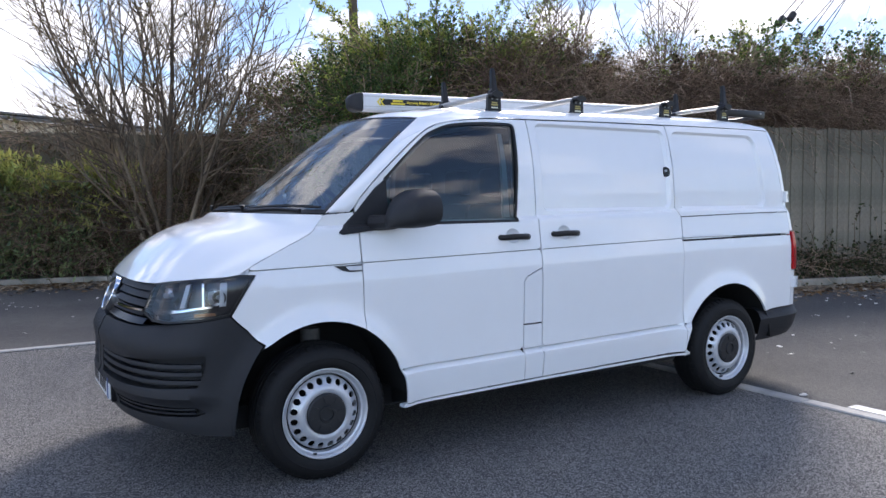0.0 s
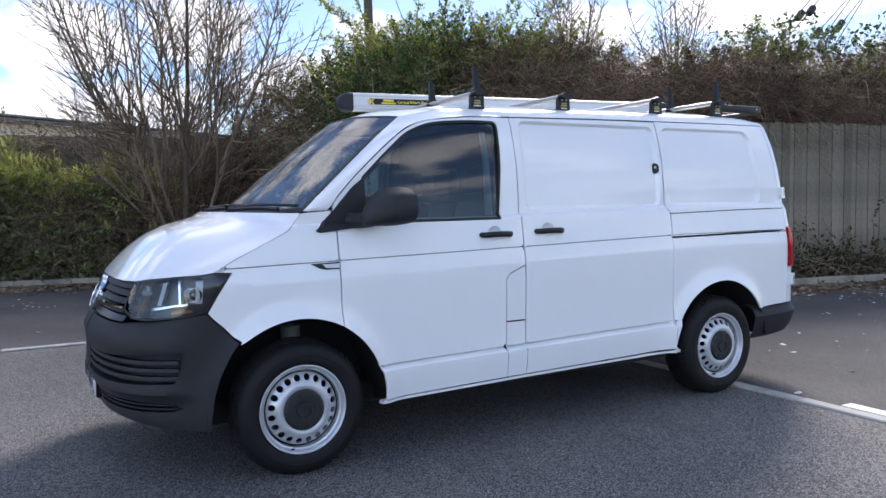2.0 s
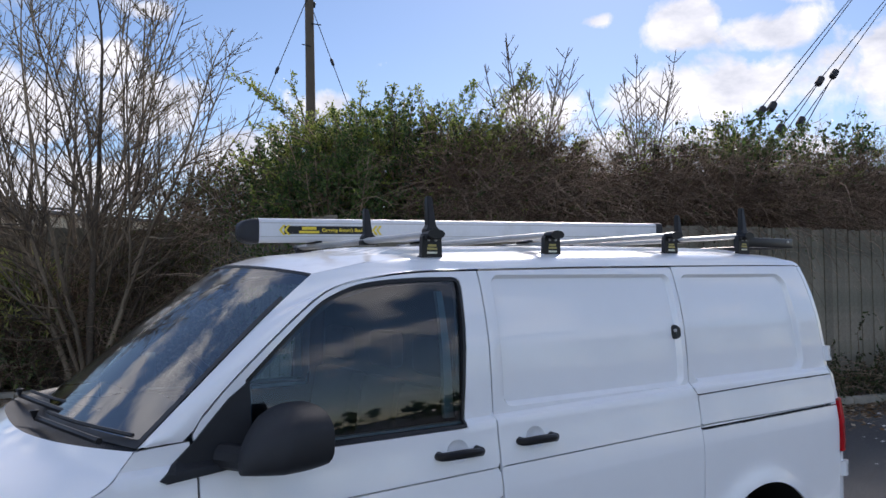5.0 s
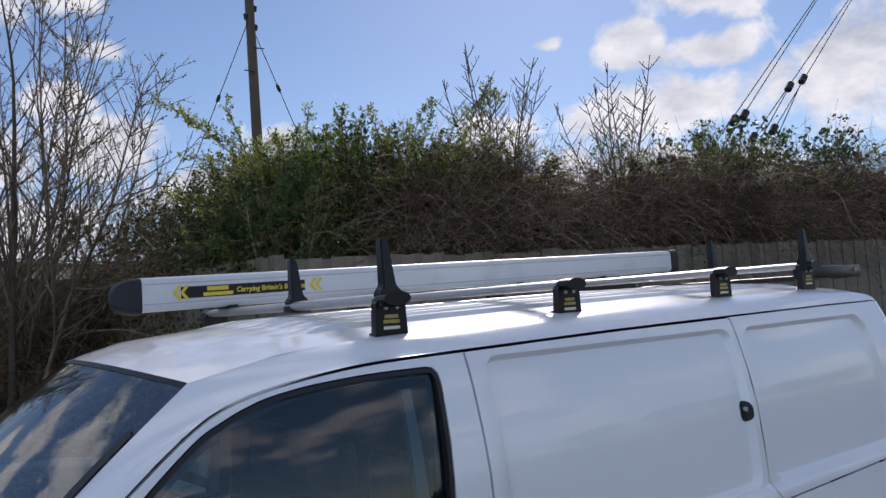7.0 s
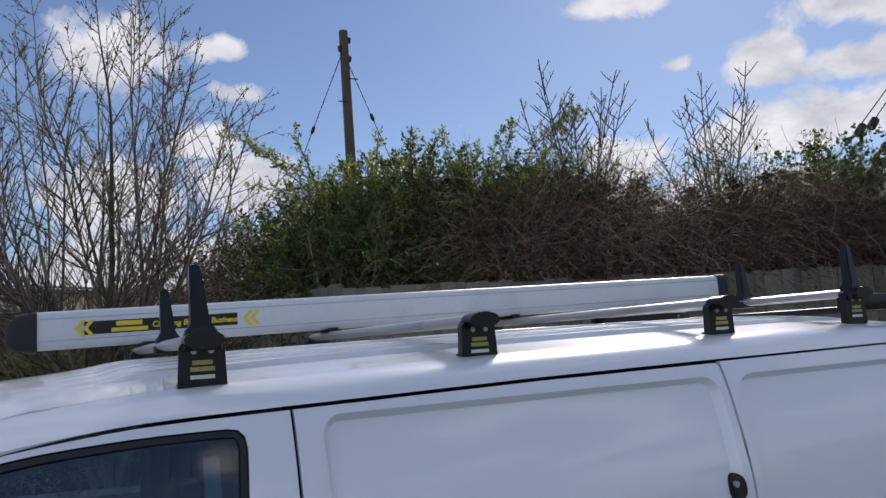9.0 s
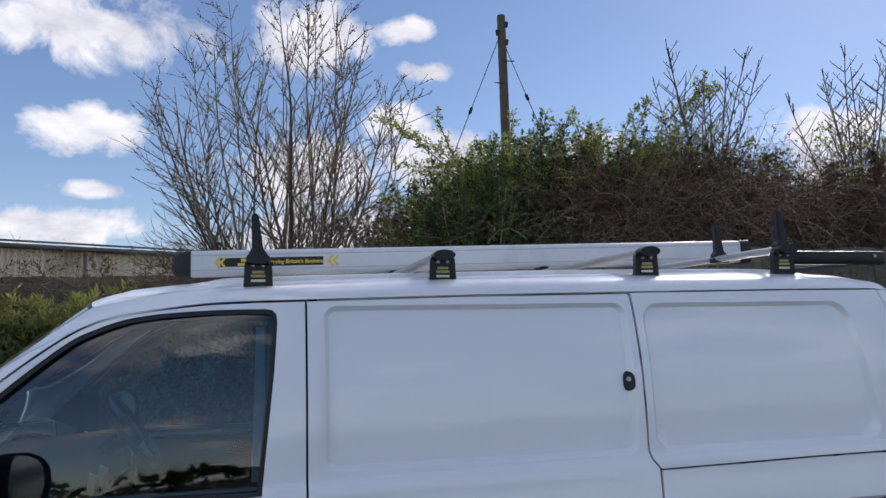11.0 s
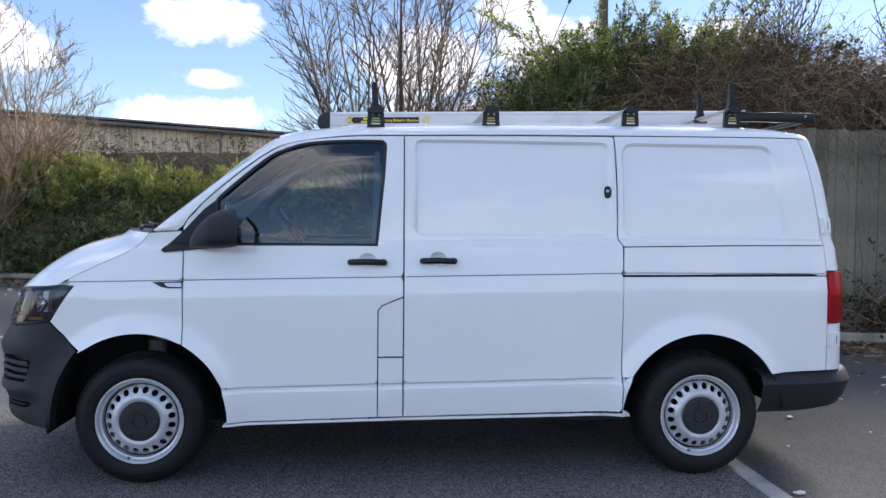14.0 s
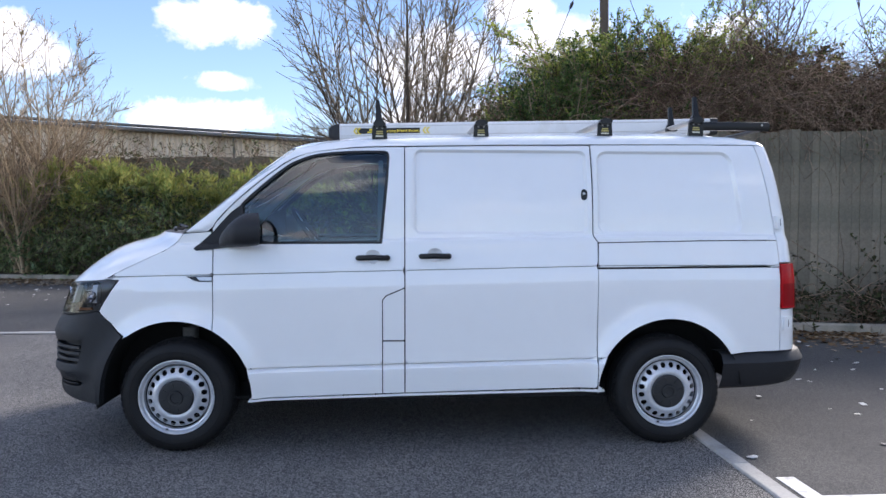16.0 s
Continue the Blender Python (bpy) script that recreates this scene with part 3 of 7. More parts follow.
for end, tt in (((3.9, 12.9, 2.7), 0.325), ((7.5, 12.9, 4.6), 0.40)):
    a, b = Vector((6.06, 12.90, 8.0)), Vector(end)
    part("wire", tube([a, b], 0.009, 5), M_CABLE, stays)
    p = a.lerp(b, tt)
    u = (b - a).normalized()
    part("insulator", tube([p - u * 0.09, p - u * 0.05, p + u * 0.05, p + u * 0.09], [0.015, 0.036, 0.036, 0.015], 10), M_CABLE, stays)


# ---------------------------------------------------------------- the van
from mathutils.geometry import delaunay_2d_cdt

YC = 0.97                       # the van's middle plane; its near flank lies about y = 0.05
van = thing("panel_van", (1.45, YC, 0.0), "white panel van with black bumpers parked on grey asphalt", "van")
XF, XR, NF, NR, LF, LR = -0.28, 3.60, 2.9, 4.2, 1.25, 1.05
RARCH = 0.452


def rake(x):
    return min(0.026, max(-0.055, 0.024 * (x - 1.36) / 1.2))


W_Z = [0.24, 0.30, 0.40, 0.470, 0.492, 0.508, 0.5125, 0.5185, 0.523, 0.60, 0.75, 0.90, 0.994, 1.002, 1.0825, 1.0835, 1.0875, 1.0885, 1.15, 1.20, 1.256, 1.264, 1.277, 1.40, 1.55, 1.66, 1.75, 1.81, 1.846, 1.875, 1.90, 1.925, 1.94]
W_W = [0.895, 0.908, 0.922, 0.931, 0.931, 0.907, 0.878, 0.878, 0.908, 0.911, 0.916, 0.919, 0.919, 0.918, 0.9055, 0.870, 0.870, 0.9045, 0.8955, 0.887, 0.882, 0.878, 0.853, 0.848, 0.834, 0.812, 0.788, 0.768, 0.752, 0.735, 0.706, 0.655, 0.60]
WHEELS = ((0.008, 0.333), (2.992, 0.334))


def half_width(x, z):
    w = lerp_table(z - rake(x), W_Z, W_W)
    if x < -0.22 and z < 1.0:
        # no sill line ahead of the front wheel
        w = lerp_table(z, [0.24, 0.30, 0.40, 0.60, 0.75, 0.90, 1.0], [0.893, 0.903, 0.908, 0.911, 0.916, 0.919, 0.919])
    for wx, wz in WHEELS:
        d = math.hypot(x - wx, z - wz) - RARCH
        if d < 0.3:
            w += 0.030 * math.exp(-(max(d, 0) / 0.055) ** 2)
    if z > 1.25 and -0.1 < x < 1.15:
        # the pillar frame stands a little further out
        out = -0.603 * (x - 0.394) + 0.797 * (z - 1.439)
        w += 0.012 * smoothstep(0.02, 0.10, out) * smoothstep(0.95, 0.30, x) * smoothstep(1.25, 1.42, z)
    return w


def nose(z):
    return lerp_table(z, [0.25, 0.30, 0.36, 0.44, 0.55, 0.70, 0.78, 0.83, 0.90, 1.03, 1.10], [-0.80, -0.835, -0.862, -0.880, -0.888, -0.882, -0.862, -0.832, -0.805, -0.752, -0.71])


def tail_x(z):
    return lerp_table(z, [0.3, 0.6, 1.1, 1.4, 1.7, 1.88, 1.95], [3.912, 3.912, 3.885, 3.850, 3.790, 3.738, 3.69])


def rear_start(z):
    return lerp_table(z, [0.3, 1.1, 1.4, 1.88], [XR, XR, XR - 0.01, XR - 0.065])


RECESS = ((1.421, 2.500, 1.300, 1.826, 0.045), (2.560, 3.428, 1.300, 1.824, 0.07))


def recess(x, z):
    """The pressed fields in the load-bay sides."""
    out = 0.0
    for x0, x1, z0, z1, r in RECESS:
        x1b = x1 + (0.066 * (1.82 - z) / 0.52 if x1 > 3 else 0.0)
        qx, qz = abs(x - (x0 + x1b) / 2) - (x1b - x0) / 2 + r, abs(z - (z0 + z1) / 2) - (z1 - z0) / 2 + r
        d = math.hypot(max(qx, 0), max(qz, 0)) + min(max(qx, qz), 0) - r
        out = max(out, 0.024 * smoothstep(0.0, -0.018, d))
    return out


def skin(s, z, inset=0.0):
    """The body's flank, wrapped round the nose (s below XF) and the tail: a place on the near side."""
    if s < XF:
        q = min(1.0, (XF - s) / LF) * math.pi / 2
        x = XF - (XF - nose(z)) * math.sin(q) ** (2 / NF)
        w = half_width(min(XF, x), z) * max(0.0, math.cos(q)) ** (2 / NF)
        n = Vector((-math.sin(q), -math.cos(q), 0))
    elif s > rear_start(z):
        xr = rear_start(z)
        q = min(1.0, (s - xr) / LR) * math.pi / 2
        x = xr + (tail_x(z) - xr) * math.sin(q) ** (2 / NR)
        w = half_width(xr, z) * max(0.0, math.cos(q)) ** (2 / NR)
        n = Vector((math.sin(q), -math.cos(q), 0))
    else:
        x, w, n = s, half_width(s, z) - recess(s, z), Vector((0, -1, 0))
    return Vector((x, YC - w, z)) - n * inset


def fx(x, z):
    """s of a place on the front corner, from its x."""
    if x >= XF:
        return (x, z)
    a = XF - nose(z)
    return (XF - LF * math.asin(min(1, ((XF - x) / a)) ** (NF / 2)) / (math.pi / 2), z)


def fy(y, z):
    """s of a place on the front, from its distance to the middle plane."""
    return (XF - LF * math.acos(min(1, (abs(y) / half_width(XF, z))) ** (NF / 2)) / (math.pi / 2), z)


def ry(y, z):
    return (rear_start(z) + LR * math.acos(min(1, (abs(y) / half_width(XR, z))) ** (NR / 2)) / (math.pi / 2), z)


def dense(outline, step=0.03):
    out = []
    k = len(outline)
    for i in range(k):
        a, b = Vector(outline[i]), Vector(outline[(i + 1) % k])
        n = max(1, int((b - a).length / step))
        out += [a.lerp(b, j / n) for j in range(n)]
    return out


def shrunk(outline, gap):
    """The outline moved inwards by gap."""
    k = len(outline)
    area = sum(outline[i].x * outline[(i + 1) % k].y - outline[(i + 1) % k].x * outline[i].y for i in range(k))
    sg = 1 if area > 0 else -1
    out = []
    for i in range(k):
        d1, d2 = (outline[i] - outline[i - 1]), (outline[(i + 1) % k] - outline[i])
        d1 = d1.normalized() if d1.length > 1e-7 else d2.normalized()
        d2 = d2.normalized() if d2.length > 1e-7 else d1
        n = Vector((-d1.y - d2.y, d1.x + d2.x))
        m = max(0.35, n.length / 2)
        out.append(outline[i] + (n.normalized() if n.length > 1e-6 else Vector((-d1.y, d1.x))) * (gap / m) * sg)
    return out


def inside(p, poly):
    c = False
    j = len(poly) - 1
    for i in range(len(poly)):
        a, b = poly[i], poly[j]
        if (a[1] > p[1]) != (b[1] > p[1]) and p[0] < (b[0] - a[0]) * (p[1] - a[1]) / (b[1] - a[1]) + a[0]:
            c = not c
        j = i
    return c


CREASES = (0.470, 0.492, 0.508, 0.5125, 0.5185, 0.523, 0.994, 1.002, 1.0825, 1.0835, 1.0875, 1.0885, 1.256, 1.264, 1.277)


def sheet(outline, holes=(), surf=skin, gap=0.0026, step=0.035, depth=0.014, inset=0.0, creases=True, extra=()):
    """A pressed panel: an outline on the body's surface, with holes, turned-in edges and the body's creases."""
    loops = [shrunk(dense(outline, step * 0.7), gap)] + [shrunk(dense(h, step * 0.7), -gap) for h in holes]
    pts, edges, ring = [], [], []
    for lp in loops:
        o = len(pts)
        pts += lp
        ids = list(range(o, len(pts)))
        ring.append(ids)
        edges += [(ids[i], ids[(i + 1) % len(ids)]) for i in range(len(ids))]
    xs, zs = [p[0] for p in loops[0]], [p[1] for p in loops[0]]
    ok = [shrunk(loops[0], step * 0.3)] + [shrunk(l, -step * 0.3) for l in loops[1:]]
    def free(p):
        return inside(p, ok[0]) and not any(inside(p, h) for h in ok[1:])
    ok2 = [shrunk(loops[0], 0.004)] + [shrunk(l, -0.004) for l in loops[1:]]
    def near(p):
        return inside(p, ok2[0]) and not any(inside(p, h) for h in ok2[1:])
    nx, nz = int((max(xs) - min(xs)) / step), int((max(zs) - min(zs)) / step)
    chain = {}
    for i in range(nx + 1):
        x = min(xs) + (i + 0.5) * step
        rows = [min(zs) + (j + 0.5) * step for j in range(nz + 1)]
        if creases:
            cz = [c + rake(x) for c in CREASES]
            rows = [r for r in rows if min(abs(r - c) for c in cz) > 0.009] + cz
        for z in rows:
            if (near if creases and z in cz else free)((x, z)):
                pts.append(Vector((x, z)))
                if creases and z in cz:
                    k = cz.index(z)
                    if chain.get(k, (None, -9))[1] == i - 1:
                        edges.append((chain[k][0], len(pts) - 1))
                    chain[k] = (len(pts) - 1, i)
    for lp in extra:
        o = len(pts)
        good = [free(p) for p in lp]
        pts += [Vector(p) for p in lp]
        if all(good):
            edges += [(o + i, o + (i + 1) % len(lp)) for i in range(len(lp))]
        else:
            del pts[o:]
    v2, e2, f2, *_ = delaunay_2d_cdt(pts, edges, [], 0, 1e-6)
    faces = []
    for f in f2:
        c = sum((v2[i] for i in f), Vector((0, 0))) / 3
        if inside(c, loops[0]) and not any(inside(c, h) for h in loops[1:]):
            faces.append(tuple(f))
    verts = [surf(p[0], p[1], inset) for p in v2]
    # turned-in edges
    count = {}
    for f in faces:
        for i in range(3):
            a, b = f[i], f[(i + 1) % 3]
            count[(min(a, b), max(a, b))] = count.get((min(a, b), max(a, b)), []) + [(a, b)]
    low = {}
    for k, v in count.items():
        if len(v) == 1 and depth:
            a, b = v[0]
            for i in (a, b):
                if i not in low:
                    low[i] = len(verts)
                    verts.append(surf(v2[i][0], v2[i][1], inset + depth))
            faces.append((b, a, low[a], low[b]))
    return verts, faces


def mirrored(vf):
    return [Vector((v[0], 2 * YC - v[1], v[2])) for v in vf[0]], [tuple(f[::-1]) for f in vf[1]]


def both(name, vf, mat, parent=None, label="", sharp=35):
    """The near part and its mirror image on the far side."""
    a = part(name, vf, mat, parent or van, label, sharp=sharp)
    b = part(name, mirrored(vf), mat, parent or van, label, sharp=sharp)
    return a, b


def arc(cx, cz, r, a0, a1, n=14):
    return [(cx + r * math.cos(radians(a0 + (a1 - a0) * i / n)), cz + r * math.sin(radians(a0 + (a1 - a0) * i / n))) for i in range(n + 1)]


ARCH_F = arc(0.0, 0.335, RARCH, -4, 129.5, 26)             # rear foot of the front arch, up and over to the bumper
ARCH_R = arc(3.0, 0.335, RARCH - 0.005, 30, 180, 26)     # bumper, up and over, to the sill
k_seam = [i for i, p in enumerate(ARCH_F) if p[0] < 0.225][0]
arch_door, arch_wing = ARCH_F[:k_seam], ARCH_F[k_seam:]

SEAM_F, SEAM_M, SEAM_Q = 0.225, 1.365, 2.547
frame_top = [tuple(p) for p in smoothed([(1.20, 1.845), (1.032, 1.837), (0.826, 1.811), (0.69, 1.770), (0.557, 1.680), (0.404, 1.553), (0.313, 1.468), (0.262, 1.412)], 4)]
window = [tuple(p) for p in smoothed([(1.236, 1.8145), (1.102, 1.814), (0.973, 1.808), (0.880, 1.799), (0.80, 1.784), (0.72, 1.755), (0.65, 1.718), (0.512, 1.605), (0.385, 1.488)], 4)] + [(0.378, 1.245), (0.80, 1.247), (1.226, 1.248), (1.262, 1.62), (1.271, 1.775), (1.268, 1.798), (1.256, 1.811)]

def cup_outline(x0, x1, z):
    xm = (x0 + x1) / 2
    return [(xm + 0.046 * math.cos(a), z + 0.006 + 0.040 * math.sin(a)) for a in np.linspace(0, 2 * math.pi, 25)[:-1]]


HANDLE_F, HANDLE_S = (1.070, 1.277, 1.161), (1.450, 1.648, 1.170)
door_outline = ([(1.231, 0.338), (1.2305, 0.906), (1.254, 0.934), (SEAM_M, 0.980), (SEAM_M, 1.42), (SEAM_M, 1.843)] + [(p[0] + 0.001, p[1] - 0.005) for p in frame_top]
                + [(0.235, 1.378), (0.212, 1.335), (SEAM_F - 0.002, 1.20), (SEAM_F, 0.80), (SEAM_F, 0.728)] + arch_door[::-1] + [(0.442, 0.318)])
ndoor, fdoor = both("front_door", sheet(door_outline, [window, cup_outline(*HANDLE_F)]), M_PAINT, None, "white front door with a black-framed window")
flap_outline = [(1.2315, 0.660), (1.2315, 0.905), (1.254, 0.932), (SEAM_M, 0.978), (SEAM_M, 0.660)]
both("fuel_flap", sheet(flap_outline), M_PAINT)
both("pillar_foot", sheet([(1.2315, 0.338), (SEAM_M, 0.340), (SEAM_M, 0.656), (1.2315, 0.656)]), M_PAINT)
slide_outline = [(SEAM_M + 0.002, 0.340), (1.95, 0.350), (SEAM_Q - 0.012, 0.360), (SEAM_Q, 0.375), (SEAM_Q + 0.002, 0.66), (SEAM_Q + 0.008, 1.257), (2.530, 1.285), (2.528, 1.60), (2.526, 1.850), (2.516, 1.859), (1.95, 1.854), (SEAM_M + 0.002, 1.843)]


def rim_points(i):
    x0, x1, z0, z1, r = RECESS[i]
    out = []
    for ins in (0.001, 0.006, 0.012, 0.018):
        loop = []
        for p in dense([Vector(q) for q in rounded((x0 + x1) / 2, (z0 + z1) / 2, x1 - x0 - 2 * ins, z1 - z0 - 2 * ins, r - ins, 5)], 0.03):
            loop.append((p[0] + (0.066 * (1.82 - p[1]) / 0.52 * ((p[0] - x0) / (x1 - x0)) if i else 0.0), p[1]))
        out.append(loop)
    return out


slide = both("sliding_door", sheet(slide_outline, [cup_outline(*HANDLE_S)], extra=rim_points(0)), M_PAINT, None, "white windowless sliding side door")
# rear quarter: above and below the rail slot
quarter = ([(SEAM_Q + 0.002, 0.375), (2.585, 0.345)] + ARCH_R[::-1] + [(3.392, 0.560)] + [(3.674, 0.575), (3.675, 1.0985)] + [(3.60, 1.0985), (2.551, 1.0905)])
both("rear_quarter_panel", sheet(quarter), M_PAINT)
belt_q = [(2.553, 1.098), (3.60, 1.106), (3.612, 1.100), (3.677, 1.100), (3.670, 1.266), (3.2, 1.262), (2.560, 1.250)]
both("rear_belt_panel", sheet(belt_q, step=0.03), M_PAINT)
upper_q = [(2.560, 1.251), (3.2, 1.263), (3.670, 1.267), (3.664, 1.355), (3.64, 1.50), (3.618, 1.63), (3.592, 1.80), (3.574, 1.868), (3.2, 1.868), (2.530, 1.862), (2.532, 1.285), (2.555, 1.256)]
both("rear_side_panel", sheet(upper_q, extra=rim_points(1)), M_PAINT)
both("rail_slot", sheet([(2.553, 1.080), (3.60, 1.088), (3.60, 1.110), (2.553, 1.102)], depth=0.0, inset=0.016, creases=False), M_GAP)
hood_side = [(-0.405, 1.036), (-0.324, 1.081), (-0.197, 1.143), (-0.10, 1.188), (-0.038, 1.220), (0.008, 1.262), (0.040, 1.306)]
hood_side = [tuple(p) for p in smoothed(hood_side, 4)]
wing = ([fx(*p) for p in hood_side] + [(0.076, 1.310), (0.205, 1.318), (SEAM_F - 0.018, 1.30), (SEAM_F - 0.004, 1.20), (SEAM_F, 0.80), (SEAM_F, 0.730)] + arch_wing
        + [fx(-0.296, 0.702), fx(-0.37, 0.778), fx(-0.439, 0.848), fx(-0.39, 0.93), fx(-0.322, 1.030), fx(-0.36, 1.033)])
both("front_wing", sheet(wing), M_PAINT)
# sill under the doors
both("sill", sheet([(0.425, 0.298), (1.36, 0.318), (2.595, 0.334), (2.590, 0.356), (1.36, 0.338), (0.435, 0.317)], depth=0.05, step=0.02, creases=False), M_PAINT)


def line_between(a, b, bow, n):
    a, b = Vector(a), Vector(b)
    return [a.lerp(b, i / n) + Vector(bow) * (4 * (i / n) * (1 - i / n)) for i in range(n + 1)]


def coons(c0, c1, d0, d1):
    """A surface between four lines: c0, c1 run along u (v=0, v=1), d0, d1 along v."""
    nu, nv = len(c0) - 1, len(d0) - 1
    verts, faces = [], []
    for j in range(nv + 1):
        v = j / nv
        for i in range(nu + 1):
            u = i / nu
            p = (c0[i] * (1 - v) + c1[i] * v + d0[j] * (1 - u) + d1[j] * u
                 - (c0[0] * (1 - u) * (1 - v) + c0[-1] * u * (1 - v) + c1[0] * (1 - u) * v + c1[-1] * u * v))
            verts.append(p)
    for j in range(nv):
        for i in range(nu):
            a = j * (nu + 1) + i
            faces.append((a, a + 1, a + nu + 2, a + nu + 1))
    return verts, faces


def resample(pts, n):
    pts = [Vector(p) for p in pts]
    acc = [0.0]
    for i in range(1, len(pts)):
        acc.append(acc[-1] + (pts[i] - pts[i - 1]).length)
    out = []
    for k in range(n + 1):
        t = acc[-1] * k / n
        i = max(1, next((i for i, a in enumerate(acc) if a >= t - 1e-9), len(acc) - 1))
        f = (t - acc[i - 1]) / max(1e-9, acc[i] - acc[i - 1])
        out.append(pts[i - 1].lerp(pts[i], min(1, f)))
    return out


def flip(p):
    return Vector((p[0], 2 * YC - p[1], p[2]))


def thick(vf, d, flipdir=1):
    """A shell of thickness d below an open surface."""
    verts, faces = vf
    me = bpy.data.meshes.new("tmp")
    me.from_pydata([tuple(v) for v in verts], [], faces)
    bm = bmesh.new()
    bm.from_mesh(me)
    bpy.data.meshes.remove(me)
    bmesh.ops.recalc_face_normals(bm, faces=bm.faces)
    bmesh.ops.solidify(bm, geom=bm.faces[:], thickness=d * flipdir)
    return bm


# bonnet: between its two side lines, the leading edge over the grille and the scuttle
side_n = resample([skin(*fx(*p)) for p in hood_side], 18)
side_f = [flip(p) for p in side_n]
lead = [skin(XF - LF + (fx(-0.405, 1.036)[0] - XF + LF) * abs(1 - 2 * i / 24), 1.036 - 0.050 * (1 - abs(1 - 2 * i / 24) ** 2)) for i in range(25)]
lead = [p if i <= 12 else flip(p) for i, p in enumerate(lead)]
rear_c = [side_n[-1].lerp(side_f[-1], i / 24) + Vector((-0.275 * (1 - abs(2 * i / 24 - 1) ** 2.8), 0, 0.012 * (1 - (2 * i / 24 - 1) ** 2))) for i in range(25)]
hv, hf = coons(lead, rear_c, side_n, side_f)
hood_verts = []
for k, p in enumerate(hv):
    v, u = (k // 25) / 18, (k % 25) / 24
    hood_verts.append(p + Vector((0, 0, 0.090 * math.sin(math.pi * v ** 0.95) * (1 - (2 * u - 1) ** 2))))
part("bonnet", (hood_verts, hf), M_PAINT, van, "white sloping bonnet")
# scuttle and windscreen
ws_nb, ws_nt = Vector((0.050, 0.118, 1.311)), Vector((0.690, 0.312, 1.832))
ws_n = resample(smoothed([ws_nb, Vector((0.262, 0.178, 1.492)), Vector((0.492, 0.248, 1.684)), ws_nt], 6), 16)
ws_f = [flip(p) for p in ws_n]
ws_b = [ws_nb.lerp(flip(ws_nb), i / 24) + Vector((-0.150 * (1 - (2 * i / 24 - 1) ** 2), 0, -0.006 * (1 - (2 * i / 24 - 1) ** 2))) for i in range(25)]
ws_t = [ws_nt.lerp(flip(ws_nt), i / 24) + Vector((-0.090 * (1 - (2 * i / 24 - 1) ** 2), 0, 0.042 * (1 - (2 * i / 24 - 1) ** 2))) for i in range(25)]
scr_v, scr_f = coons(ws_b, ws_t, ws_n, ws_f)
screen = part("windscreen", (scr_v, [f[::-1] for f in scr_f]), M_SCREEN, van, "raked windscreen reflecting sky and branches")


def band(lo, hi, up=0.003):
    """A strip on the windscreen along its edge."""
    verts = [p + Vector((-up, 0, up)) for p in lo] + [p + Vector((-up, 0, up)) for p in hi]
    k = len(lo)
    return verts, [(i, i + 1, k + i + 1, k + i) for i in range(k - 1)]


inner_b = [p + Vector((0.022, 0.0, 0.019)) for p in ws_b]
part("screen_seal", joined(band(ws_b, inner_b), band(ws_n[:14], [p + Vector((0.006, 0.030, 0.012)) for p in ws_n[:14]]), band(ws_f[:14], [p + Vector((0.006, -0.030, 0.012)) for p in ws_f[:14]])), M_SEAL, screen)
part("screen_top_seal", band(ws_t, [p + Vector((-0.011, 0, -0.0095)) for p in ws_t], 0.002), M_SEAL, screen)
scut = [rear_c[i] * (1 - j / 5) + (ws_b[i] + Vector((0.01, 0, 0.004))) * (j / 5) + Vector((0, 0, -0.018 * math.sin(math.pi * j / 5))) for j in range(6) for i in range(25)]
part("scuttle_panel", (scut, [(j * 25 + i, j * 25 + i + 1, j * 25 + i + 26, j * 25 + i + 25) for j in range(5) for i in range(24)]), M_BLACKPLASTIC, van)
for y0, y1, xo in ((0.235, 0.80, 0.0), (0.80, 1.45, -0.02)):
    arm = [Vector((-0.035, y0 + 0.0, 1.326)), Vector((-0.10, y0 * 0.6 + y1 * 0.4, 1.335)), Vector((-0.15, y1, 1.325))]
    w = part("wiper", tube(smoothed(arm, 5), 0.011, 6), M_SEAL, van)
    part("wiper_blade", tube([p + Vector((0.035, 0, 0.018)) for p in smoothed([arm[0] + Vector((0.05, -0.06, 0.0)), arm[1], arm[2]], 4)], 0.007, 5), M_SEAL, w)
    part("wiper_pivot", lathe([(1.315, 0.0), (1.355, 0.016), (1.36, 0.0)], 12, "z", (arm[2].x - 0.01, arm[2].y, 0)), M_SEAL, w)

# roof with its pressed ribs, roof side rails and screen pillars
top_line = [(0.209, 1.338), (0.232, 1.381)] + frame_top[::-1] + [(SEAM_M, 1.8485), (1.95, 1.860), (2.516, 1.866), (3.2, 1.871), (3.574, 1.871)]
low_edge = [skin(s, z) for s, z in top_line]
low_edge = [Vector((0.076, skin(0.076, 1.313).y, 1.313)), Vector((0.14, skin(0.14, 1.318).y, 1.3175))] + [skin(0.205, 1.3185)] + low_edge
NRL = 70
low_edge = resample(low_edge, NRL)


